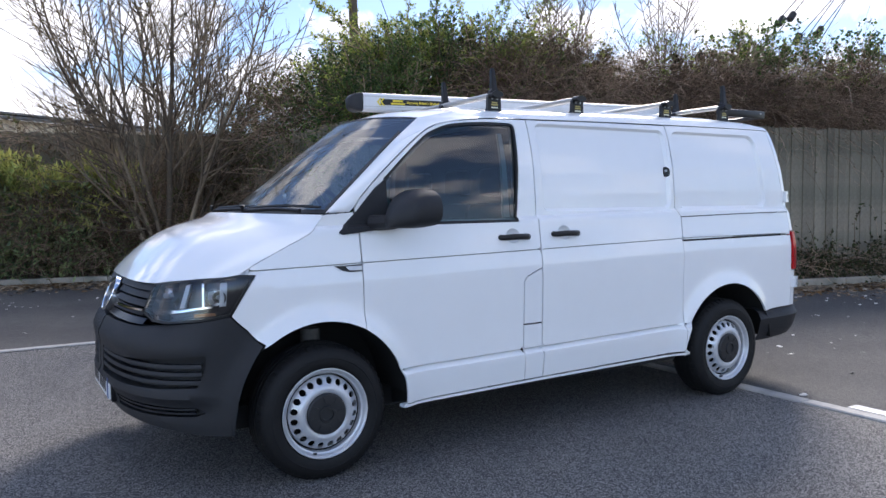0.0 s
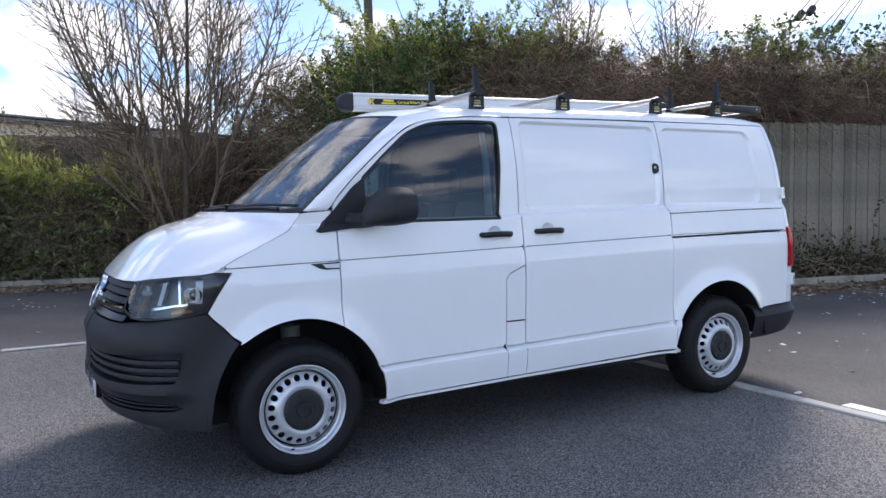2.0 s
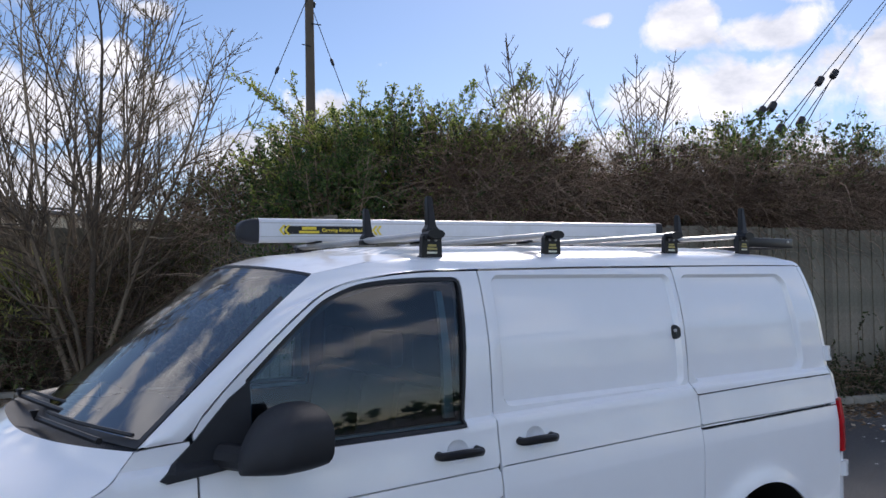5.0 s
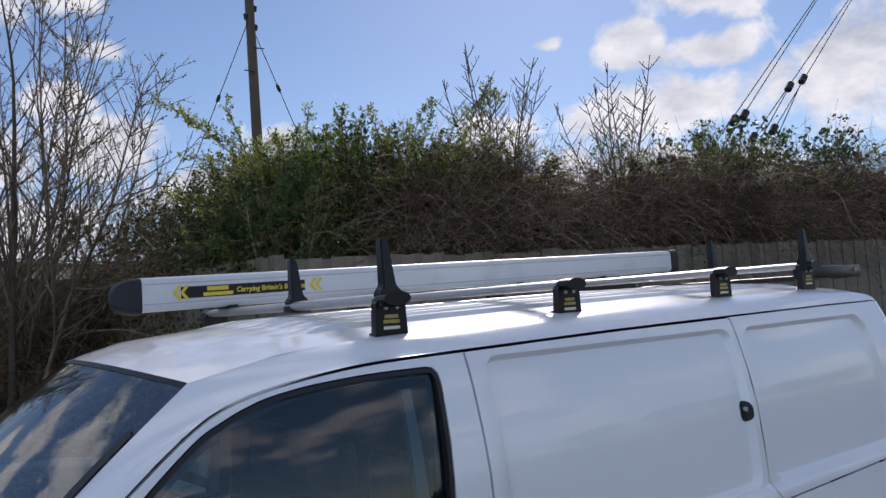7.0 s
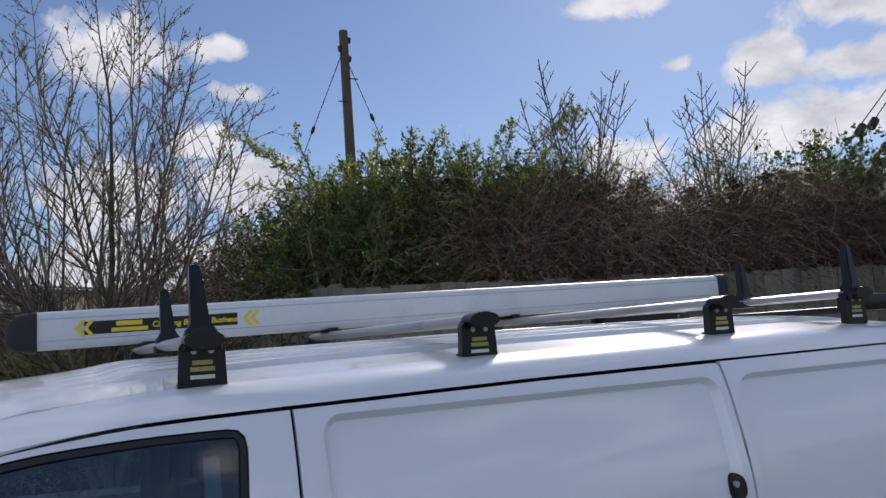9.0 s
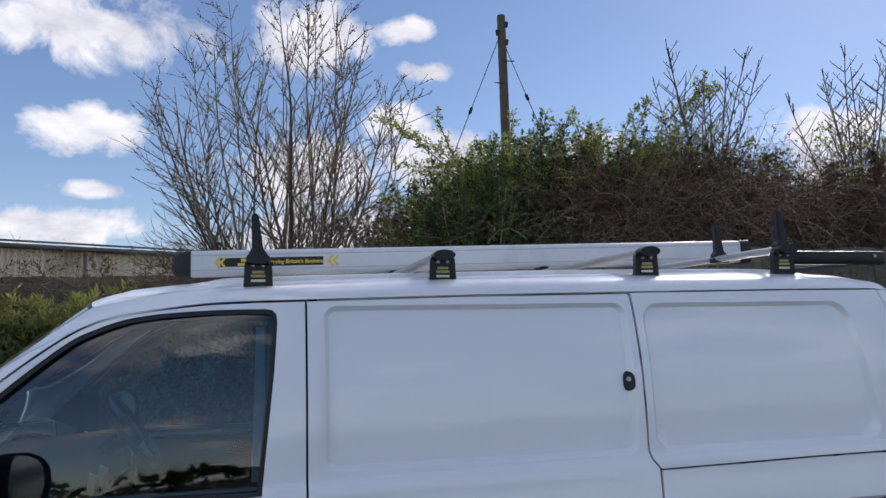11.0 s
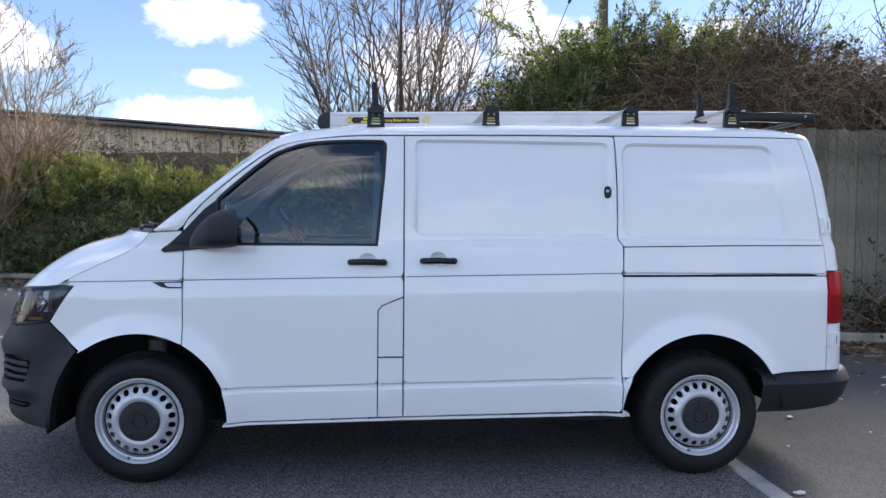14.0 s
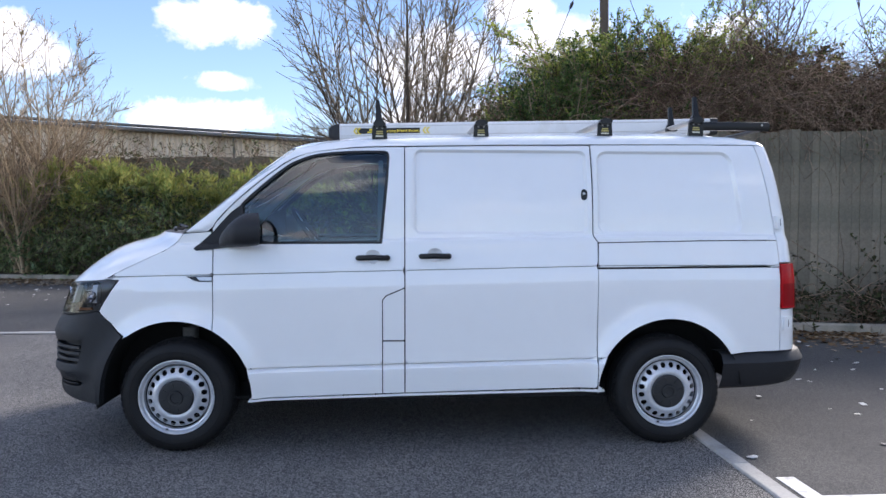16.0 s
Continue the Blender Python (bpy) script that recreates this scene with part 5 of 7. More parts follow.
# near-black sheets that paint the shade inside the seams, under the floor and in the wheel wells
lin = [(0.235, 0.32), (1.36, 0.33), (2.58, 0.345)] + [(p[0], p[1]) for p in arc(3.0, 0.335, RARCH + 0.02, 178, 25, 20)] + [(3.66, 0.56), (3.64, 1.3), (3.56, 1.85), (1.40, 1.84), (1.30, 1.835), (1.30, 1.22), (0.36, 1.22), (0.20, 1.25), (0.08, 1.28), (-0.05, 1.19), (-0.30, 1.05), (-0.30, 0.72)] + arc(0.0, 0.335, RARCH + 0.02, 128, -2, 20)
both("inner_side", sheet(lin, inset=0.056, depth=0.0, creases=False, step=0.08), M_GAP)
both("inner_frame", sheet([(0.19, 1.33), (0.41, 1.235), (1.30, 1.235), (1.36, 1.845), (1.05, 1.828), (0.80, 1.796), (0.66, 1.732), (0.54, 1.645), (0.40, 1.522), (0.24, 1.38)], [[(0.42, 1.262), (1.21, 1.262), (1.255, 1.785), (1.09, 1.790), (0.90, 1.772), (0.74, 1.728), (0.66, 1.675), (0.52, 1.560), (0.42, 1.470)]], inset=0.045, depth=0.0, creases=False, step=0.05), M_CABIN)
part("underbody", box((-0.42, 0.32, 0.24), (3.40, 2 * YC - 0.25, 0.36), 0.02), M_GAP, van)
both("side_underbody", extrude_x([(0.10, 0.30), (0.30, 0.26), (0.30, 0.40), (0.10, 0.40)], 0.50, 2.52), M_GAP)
for wx, wz in WHEELS:
    well, wf = [], []
    for i in range(25):
        a = radians(4 + (184 if wx < 1 else 172) * i / 24)
        for y in (0.045, 0.30, 0.42):
            well.append((wx + (RARCH + 0.015) * math.cos(a), y, wz + (RARCH + 0.015) * math.sin(a)))
    for i in range(24):
        for j in range(2):
            wf.append((i * 3 + j, i * 3 + j + 1, (i + 1) * 3 + j + 1, (i + 1) * 3 + j))
    wall = [(wx + (RARCH + 0.015) * math.cos(a), 0.42, wz + (RARCH + 0.015) * math.sin(a)) for a in [radians(4 + (184 if wx < 1 else 172) * i / 24) for i in range(25)]]
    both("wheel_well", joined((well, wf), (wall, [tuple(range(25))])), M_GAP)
both("suspension_strut", joined(lathe([(0.50, 0.05), (0.72, 0.05)], 14, "z", (0.03, 0.30, 0)), lathe([(0.60, 0.085), (0.62, 0.085), (0.62, 0.06)], 14, "z", (0.03, 0.30, 0))), M_STRUT := material("dusty suspension steel", (0.10, 0.095, 0.09), 0.7, var=0.3))
part("exhaust", tube(smoothed([(1.4, 1.2, 0.26), (2.6, 1.25, 0.25), (3.4, 1.3, 0.26), (3.8, 1.35, 0.27)], 4), 0.035, 10), M_STRUT, van)

# cabin
floor_b = box((0.50, 0.2, 0.42), (1.36, 2 * YC - 0.2, 0.50), 0.01)
part("cabin_floor", floor_b, M_CABIN, van)
bulk = [(x, YC + s * (half_width(x, z) - 0.04), z) for x in (1.385, 1.405) for s in (-1, 1) for z in (0.36, 0.9, 1.25, 1.6, 1.80, 1.86)]
part("bulkhead", (bulk, [(0, 1, 2, 3, 4, 5, 11, 10, 9, 8, 7, 6), (12, 18, 19, 20, 21, 22, 23, 17, 16, 15, 14, 13)]), M_CABIN, van, smooth=False)
dsec = [(-0.05, 0.86), (0.48, 0.86), (0.56, 0.92), (0.60, 1.06), (0.57, 1.19), (0.48, 1.245), (0.36, 1.255), (0.05, 1.24), (-0.10, 1.20)]
dv = [(x, y, z) for y in (0.16, 0.97, 1.78) for x, z in dsec]
KD = len(dsec)
df = [(i * KD + j, i * KD + (j + 1) % KD, (i + 1) * KD + (j + 1) % KD, (i + 1) * KD + j) for i in range(2) for j in range(KD)] + [tuple(range(KD)), tuple(range(2 * KD, 3 * KD))]
dash = part("dashboard", (dv, df), M_CABIN, van, "dark plastic dashboard")
part("dash_trim", box((0.585, 0.35, 1.10), (0.605, 1.60, 1.115), 0.003), M_STEEL, dash)
for y in (0.30, 0.88, 1.06, 1.64):
    part("air_vent", lathe([(0.59, 0.0), (0.60, 0.045), (0.575, 0.055)], 16, "x", (0, y, 1.155)), M_STEEL, dash)
stm = Matrix.Translation((0.64, 1.36, 1.31)) @ pose(0, 0, 0, 0, -126, 0)
wheel_v, wheel_f = [], []
for i in range(36):
    a = 2 * math.pi * i / 36
    for j in range(8):
        b = 2 * math.pi * j / 8
        r = 0.185 + 0.016 * math.cos(b)
        wheel_v.append(stm @ Vector((r * math.cos(a), r * math.sin(a), 0.016 * math.sin(b))))
for i in range(36):
    for j in range(8):
        wheel_f.append((i * 8 + j, ((i + 1) % 36) * 8 + j, ((i + 1) % 36) * 8 + (j + 1) % 8, i * 8 + (j + 1) % 8))
steer = part("steering_wheel", (wheel_v, wheel_f), M_CABIN, van, "dark three-spoke steering wheel")
part("wheel_hub", box((-0.075, -0.06, -0.02), (0.075, 0.06, 0.03), 0.015, m=stm), M_CABIN, steer)
for a in (0, 180, 270):
    part("wheel_spoke", box((0.06, -0.02, -0.008), (0.18, 0.02, 0.010), 0.004, m=stm @ pose(0, 0, 0, 0, 0, a)), M_STEEL, steer)
part("steering_column", tube([stm @ Vector((0, 0, 0)), stm @ Vector((0, 0, 0.25))], 0.035, 10), M_CABIN, steer)
for y0, y1 in ((0.24, 0.70), (0.70, 1.06), (1.14, 1.62)):
    seat = part("cab_seat", box((0.72, y0, 0.62), (1.24, y1, 0.80), 0.04), M_CLOTH, van, "charcoal cloth cab seat")
    part("seat_back", box((-0.06, y0 + 0.01, 0.0), (0.06, y1 - 0.01, 0.60), 0.04, m=Matrix.Translation((1.22, 0, 0.76)) @ pose(0, 0, 0, 0, 10, 0)), M_CLOTH, seat)
    part("head_rest", box((1.27, (y0 + y1) / 2 - 0.12, 1.40), (1.35, (y0 + y1) / 2 + 0.12, 1.57), 0.03), M_CLOTH, seat)
both("pillar_trim", sheet([(1.195, 1.27), (1.238, 1.27), (1.232, 1.76), (1.205, 1.76)], inset=0.085, depth=0.02, creases=False, step=0.04, gap=0.0), M_HEADLINER, None, "pale pillar trim")
# added pale rods stand in for sunlight on the far window frame's edge
both("sunlit_frame_edge", tube(smoothed([(0.37, 0.30, 1.455), (0.50, 0.315, 1.58), (0.63, 0.33, 1.69), (0.76, 0.345, 1.762)], 4), 0.009, 6), M_HEADLINER, None, "pale rod drawing the sunlit edge of the window frame")
part("headlining", box((0.80, 0.36, 1.835), (1.38, 2 * YC - 0.36, 1.85), 0.0), M_HEADLINER, van, smooth=False)
part("cargo_lining", box((1.42, 0.26, 1.80), (3.5, 2 * YC - 0.26, 1.84), 0.0), M_GAP, van, smooth=False)


# wheels
def road_wheel(cx, cz, y_out, side):
    """A steel wheel with a ring of holes, a black centre cap and a treaded tyre."""
    def put(name, vf, mat, parent, label=""):
        return part(name, vf if side == 1 else mirrored(vf), mat, parent, label)
    c = (cx, y_out, cz)
    R = 0.338
    prof_t = [(0.010, 0.218), (-0.002, 0.226), (-0.010, 0.24), (-0.013, 0.262), (-0.012, 0.285), (-0.004, 0.305), (0.008, 0.318), (0.022, 0.3275), (0.05, 0.334), (0.105, 0.336), (0.16, 0.334), (0.188, 0.3275), (0.202, 0.318), (0.214, 0.30), (0.22, 0.27), (0.215, 0.235), (0.205, 0.218)]
    tyre = put("wheel", lathe(prof_t, 72, "y", c), M_RUBBER, van, "steel road wheel with a black tyre")
    # tread: shoulder lugs and ribs
    tv, tf = [], []
    for k in range(54):
        a0 = 2 * math.pi * k / 54
        da = 2 * math.pi / 54 * 0.62
        for ya, yb, r0, r1 in ((0.010, 0.042, 0.3215, R + 0.001), (0.172, 0.202, R + 0.001, 0.3215)):
            o = len(tv)
            for a in (a0, a0 + da):
                for yy, rr in ((ya, r0), ((ya + yb) / 2, (r0 + r1) / 2 + 0.004), (yb, r1), (yb, 0.325), (ya + 0.004, 0.317)):
                    tv.append((c[0] + rr * math.cos(a), c[1] + yy, c[2] + rr * math.sin(a)))
            for j in range(5):
                tf.append((o + j, o + (j + 1) % 5, o + 5 + (j + 1) % 5, o + 5 + j))
            tf += [tuple(o + j for j in range(5)), tuple(o + 9 - j for j in range(5))]
    ribs = [lathe([(y0, 0.330), (y0 + 0.002, R), (y1 - 0.002, R), (y1, 0.330)], 72, "y", c) for y0, y1 in ((0.046, 0.075), (0.083, 0.118), (0.126, 0.165))]
    put("tread", joined((tv, tf), *ribs), M_RUBBER, tyre)
    put("sidewall_bead", lathe([(-0.0135, 0.270), (-0.0155, 0.273), (-0.0135, 0.276)], 72, "y", c), M_RUBBER, tyre)
    # rim: flange, well, disc with holes cut through
    rim_p = [(0.02, 0.205), (0.004, 0.213), (-0.004, 0.2235), (-0.008, 0.2235), (-0.0085, 0.219), (-0.003, 0.2125), (0.002, 0.2095), (0.010, 0.2075), (0.014, 0.2035), (0.016, 0.1965), (0.034, 0.1945), (0.060, 0.190), (0.070, 0.178)]
    rim = put("rim", lathe(rim_p, 72, "y", c), M_STEEL, tyre, "silver steel rim")
    NH = 20
    dv, df = [], []
    dep = lambda r: lerp_table(r, [0.06, 0.095, 0.105, 0.120, 0.136, 0.146, 0.168, 0.178, 0.1835], [0.006, 0.000, -0.010, -0.014, -0.010, 0.000, 0.016, 0.024, 0.034])
    pts, edges = [], []
    def ringp(r, n, ox=0.0, oz=0.0):
        o = len(pts)
        for k in range(n):
            a = 2 * math.pi * k / n
            pts.append(Vector((ox + r * math.cos(a), oz + r * math.sin(a))))
        return [(o + k, o + (k + 1) % n) for k in range(n)]
    edges += ringp(0.1835, 80) + ringp(0.068, 40)
    for r, n in ((0.080, 40), (0.095, 48), (0.105, 48), (0.115, 56), (0.122, 56), (0.130, 60), (0.1385, 60), (0.1805, 80)):
        ringp(r, n)
    hc = [(0.1595 * math.cos(2 * math.pi * (k + 0.5) / NH), 0.1595 * math.sin(2 * math.pi * (k + 0.5) / NH)) for k in range(NH)]
    for hx, hz in hc:
        edges += ringp(0.0165, 14, hx, hz)
    v2, e2, f2, *_ = delaunay_2d_cdt(pts, edges, [], 0, 1e-6)
    for f in f2:
        m = sum((v2[i] for i in f), Vector((0, 0))) / 3
        if 0.068 < m.length < 0.1833 and not any(math.hypot(m.x - hx, m.y - hz) < 0.0160 for hx, hz in hc):
            df.append(tuple(f))
    dv = [Vector((c[0] + p.x, c[1] + dep(p.length), c[2] + p.y)) for p in v2]
    o = len(dv)
    for hx, hz in hc:
        q = len(dv)
        for dd in (0.0, 0.012):
            for k in range(14):
                a = 2 * math.pi * k / 14
                x, z = hx + 0.0165 * math.cos(a), hz + 0.0165 * math.sin(a)
                dv.append(Vector((c[0] + x, c[1] + dep(math.hypot(x, z)) + dd, c[2] + z)))
        for k in range(14):
            df.append((q + k, q + (k + 1) % 14, q + 14 + (k + 1) % 14, q + 14 + k))
    put("wheel_disc", (dv, df), M_STEEL, rim, "silver wheel disc with a ring of holes")
    # well and drum are near-black: the shade behind the holes is in their colour
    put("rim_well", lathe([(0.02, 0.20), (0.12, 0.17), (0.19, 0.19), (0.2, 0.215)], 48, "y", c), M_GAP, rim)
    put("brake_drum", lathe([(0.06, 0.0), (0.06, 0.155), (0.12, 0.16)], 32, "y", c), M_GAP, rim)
    cap = put("centre_cap", lathe([(0.012, 0.104), (-0.014, 0.102), (-0.023, 0.094), (-0.026, 0.060), (-0.024, 0.044), (-0.032, 0.040), (-0.032, 0.030), (-0.024, 0.028), (-0.023, 0.0)], 40, "y", c), M_CAP, rim, "black plastic centre cap")
    for k in range(8):
        a = 2 * math.pi * k / 8 + 0.2
        m = Matrix.Translation(c) @ Matrix.Rotation(-a, 4, "Y")
        b = box((0.060, -0.029, -0.003), (0.090, -0.020, 0.003), 0.0015, m=m if side == 1 else Matrix.Translation((0, 2 * YC, 0)) @ Matrix.Diagonal((1, -1, 1, 1)) @ m)
        part("cap_rib", b, M_CAP, cap)
    put("valve", tube([(c[0] - 0.06, c[1] + 0.012, c[2] - 0.196), (c[0] - 0.058, c[1] - 0.012, c[2] - 0.190)], 0.005, 6), M_RUBBER, rim)


M_CAP = material("dark wheel cap plastic", (0.014, 0.0145, 0.016), 0.5, var=0.15)
for wx, wz in WHEELS:
    road_wheel(wx, wz, 0.052, 1)
    road_wheel(wx, wz, 0.052, -1)


# ---------------------------------------------------------------- roof bars and pipe carrier
BARS = (1.21, 1.853, 2.652, 3.25)
def bar_z(x):
    return 1.990 + 0.021 * (x - 1.21)



def roof_bar(x):
    """One aerofoil bar across the roof on two black feet, with load stops."""
    b = thing("roof_bar", (x, YC, 1.90), "silver roof bar on black feet on a van roof", "roof bar", "roof bars")
    BAR_Z = bar_z(x)
    sec = [(x + 0.036 * math.cos(a), BAR_Z + 0.015 * math.sin(a)) for a in np.linspace(0, 2 * math.pi, 17)[:-1]]
    v = [(px, y, pz) for y in (0.300, 2 * YC - 0.300) for px, pz in sec]
    part("bar", (v, [(i, (i + 1) % 16, 16 + (i + 1) % 16, 16 + i) for i in range(16)]), M_ALU, b, "silver aerofoil bar")
    for side in (1, -1):
        def put(name, bm_or_vf, mat, parent, label=""):
            if isinstance(bm_or_vf, tuple):
                return part(name, bm_or_vf if side == 1 else mirrored(bm_or_vf), mat, parent, label)
            if side == -1:
                bmesh.ops.transform(bm_or_vf, matrix=Matrix.Translation((0, 2 * YC, 0)) @ Matrix.Diagonal((1, -1, 1, 1)), verts=bm_or_vf.verts[:])
            return part(name, bm_or_vf, mat, parent, label)
        zb = roof_z(x, YC - 0.335)
        plate_v = [(-0.049, zb - 0.004), (0.049, zb - 0.004), (0.045, BAR_Z - 0.012), (0.032, BAR_Z + 0.004), (-0.032, BAR_Z + 0.004), (-0.045, BAR_Z - 0.012)]
        bm = bmesh.new()
        lo = [bm.verts.new((x + px, 0.305, pz)) for px, pz in plate_v]
        hi = [bm.verts.new((x + px * 0.96, 0.330, pz)) for px, pz in plate_v]
        bm.faces.new(lo); bm.faces.new(hi[::-1])
        for i in range(6):
            bm.faces.new((lo[i], lo[(i + 1) % 6], hi[(i + 1) % 6], hi[i]))
        f = put("foot", bm, M_GLOSSBLACK, b, "black steel foot")
        put("foot_base", box((x - 0.048, 0.309, zb - 0.012), (x + 0.048, 0.342, zb + 0.004), 0.003), M_GLOSSBLACK, f)
        cap = [(x + 0.040 * math.cos(a), BAR_Z + 0.019 * math.sin(a)) for a in np.linspace(0, 2 * math.pi, 17)[:-1]]
        cv = [(px, y, pz) for y in (0.268, 0.318) for px, pz in cap]
        put("bar_end_cap", (cv, [(i, (i + 1) % 16, 16 + (i + 1) % 16, 16 + i) for i in range(16)] + [tuple(range(16))[::-1]]), M_GLOSSBLACK, b, "black end cap")
        for bx_ in (-0.017, 0.017):
            put("bolt", lathe([(0.300, 0.0), (0.300, 0.006), (0.306, 0.006)], 8, "y", (x + bx_, 0, BAR_Z - 0.022)), M_ALU, f)
        # maker's mark as plain bars
        for k, (zz, ww) in enumerate(((BAR_Z - 0.045, 0.020), (BAR_Z - 0.058, 0.024))):
            put("mark_bar", box((x - ww, 0.3030, zz - 0.0045), (x + ww, 0.3045, zz + 0.0045)), M_MARK, f)
        put("mark_bar", box((x - 0.024, 0.3030, BAR_Z - 0.078), (x + 0.024, 0.3045, BAR_Z - 0.070)), M_PALEPRINT, f)
    return b


M_MARK = material("dull gold print", (0.42, 0.34, 0.10), 0.5, var=0.3, fine=200)


def load_stop(bar, x, y, h):
    """A black tapered upright standing on a bar."""
    BAR_Z = bar_z(x)
    bm = bmesh.new()
    rows = []
    for z, hw, y0, y1 in ((BAR_Z - 0.018, 0.032, -0.022, 0.022), (BAR_Z + 0.018, 0.032, -0.022, 0.022), (BAR_Z + 0.034, 0.019, -0.017, 0.017), (BAR_Z + h - 0.01, 0.012, -0.013, 0.013), (BAR_Z + h, 0.009, -0.010, 0.010)):
        rows.append([bm.verts.new((x + sx * hw - 0.012 * (z - BAR_Z) / h, y + yy, z)) for sx, yy in ((-1, y0), (1, y0), (1, y1), (-1, y1))])
    for a, b in zip(rows, rows[1:]):
        for i in range(4):
            bm.faces.new((a[i], a[(i + 1) % 4], b[(i + 1) % 4], b[i]))
    bm.faces.new(rows[0][::-1]); bm.faces.new(rows[-1])
    bmesh.ops.bevel(bm, geom=bm.edges[:], offset=0.003, segments=2, affect="EDGES")
    s = part("load_stop", bm, M_GLOSSBLACK, bar, "black plastic load stop")
    part("stop_clamp", box((x - 0.038, y - 0.026, BAR_Z - 0.021), (x + 0.038, y + 0.026, BAR_Z + 0.004), 0.006), M_GLOSSBLACK, s)


bars = [roof_bar(x) for x in BARS]
for i in (0, 3):
    load_stop(bars[i], BARS[i], 0.312, 0.155)
    load_stop(bars[i], BARS[i], 0.86 if i == 0 else 0.75, 0.150)
# rear roller on two black arms behind the last bar
roll = thing("rear_roller", (3.5, YC, 2.0), "black steel arms with a roller behind the last roof bar", "roller")
for y in (0.345, 2 * YC - 0.345):
    part("roller_arm", box((BARS[3] - 0.02, y - 0.014, 1.974), (3.755, y + 0.014, 2.030), 0.005), M_GLOSSBLACK, roll, "black steel arm")
    part("arm_bolt", lathe([(-0.02, 0.0), (-0.02, 0.007), (-0.013, 0.007)], 8, "y", (3.70, y, 2.010)), M_ALU, roll)
part("roller_tube", tube([(3.715, 0.37, 1.985), (3.715, 2 * YC - 0.37, 1.985)], 0.014, 12), M_GLOSSBLACK, roll, "black roller tube")

# pipe carrier
TY, TZ, TX0, TX1 = 1.474, 2.065, 0.876, 3.820
carrier = thing("pipe_carrier", (2.3, TY, 2.01), "white pipe carrier with black caps on roof bars", "pipe carrier")
sec = rounded(TY, TZ, 0.138, 0.122, 0.024, 5)
part("carrier_tube", extrude_x(sec, TX0, TX1, False), M_TUBE, carrier, "white rectangular tube", sharp=40)
for z in (TZ - 0.034, TZ + 0.036):
    part("tube_groove", box((TX0 + 0.01, TY - 0.0705, z - 0.002), (TX1 - 0.01, TY - 0.0675, z + 0.002)), M_ALU, carrier, smooth=False)
cv, cf = [], []
base = rounded(TY, TZ, 0.146, 0.130, 0.028, 5)
nb = len(base)
for k in range(9):
    t = k / 8
    sc = math.cos(t * math.pi / 2 * 0.97) ** 0.75
    for y, z in base:
        cv.append((TX0 + 0.004 - 0.092 * math.sin(t * math.pi / 2), TY + (y - TY) * sc, TZ - 0.004 + (z - TZ) * sc))
for k in range(8):
    for i in range(nb):
        cf.append((k * nb + i, (k + 1) * nb + i, (k + 1) * nb + (i + 1) % nb, k * nb + (i + 1) % nb))
cf.append(tuple(8 * nb + i for i in range(nb)))
part("front_cap", (cv, cf), M_BLACKPLASTIC, carrier, "domed black end cap", sharp=50)
part("rear_cap", extrude_x(rounded(TY, TZ, 0.146, 0.130, 0.028, 5), TX1 - 0.012, TX1 + 0.05), M_BLACKPLASTIC, carrier, "black hinged end cap", sharp=40)
for x in BARS:
    part("tube_clamp", box((x - 0.02, TY - 0.06, 1.985), (x + 0.02, TY + 0.06, TZ - 0.055), 0.004), M_GLOSSBLACK, carrier)
SX0, SX1 = 0.984, 1.530
yf = TY - 0.0715
sticker = part("sticker", box((SX0 + 0.03, yf, TZ - 0.021), (SX1 - 0.03, yf + 0.002, TZ + 0.021)), M_GLOSSBLACK, carrier, "black sticker with a yellow slogan", smooth=False)
for x, s in ((SX0, 1), (SX1 - 0.012, 1)):
    for d in (0.0, 0.026):
        v = [(x + d + 0.022, yf - 0.001, TZ + 0.026), (x + d, yf - 0.001, TZ), (x + d + 0.022, yf - 0.001, TZ - 0.026), (x + d + 0.036, yf - 0.001, TZ - 0.026), (x + d + 0.014, yf - 0.001, TZ), (x + d + 0.036, yf - 0.001, TZ + 0.026)]
        part("chevron", (v, [(0, 1, 4, 5), (1, 2, 3, 4)]), M_YELLOW, sticker, smooth=False)
part("mark_bar", box((SX0 + 0.125, yf - 0.0015, TZ + 0.002), (SX0 + 0.205, yf, TZ + 0.017)), M_YELLOW, sticker, smooth=False)
part("mark_bar", box((SX0 + 0.110, yf - 0.0015, TZ - 0.017), (SX0 + 0.222, yf, TZ - 0.004)), M_YELLOW, sticker, smooth=False)


def writing(text, size, m, mat, parent):
    cu = bpy.data.curves.new("writing", "FONT")
    cu.body, cu.size, cu.shear, cu.offset = text, size, 0.15, 0.0006
    ob = bpy.data.objects.new("tmp", cu)
    scene.collection.objects.link(ob)
    me = bpy.data.meshes.new_from_object(ob.evaluated_get(bpy.context.evaluated_depsgraph_get()))
    bpy.data.objects.remove(ob)
    me.transform(m)
    me.materials.clear()
    me.materials.append(mat)
    return part("lettering", me, mat, parent)


writing("Carrying Britain's Business", 0.0262, Matrix.Translation((SX0 + 0.235, yf - 0.0012, TZ - 0.009)) @ pose(0, 0, 0, 90, 0, 0), M_YELLOW, sticker)

# the carrier rises slightly to the rear with the bars
for o in carrier.children_recursive:
    o.data.transform(Matrix(((1, 0, 0, 0), (0, 1, 0, 0), (0.024, 0, 1, -0.024 * TX0), (0, 0, 0, 1))))


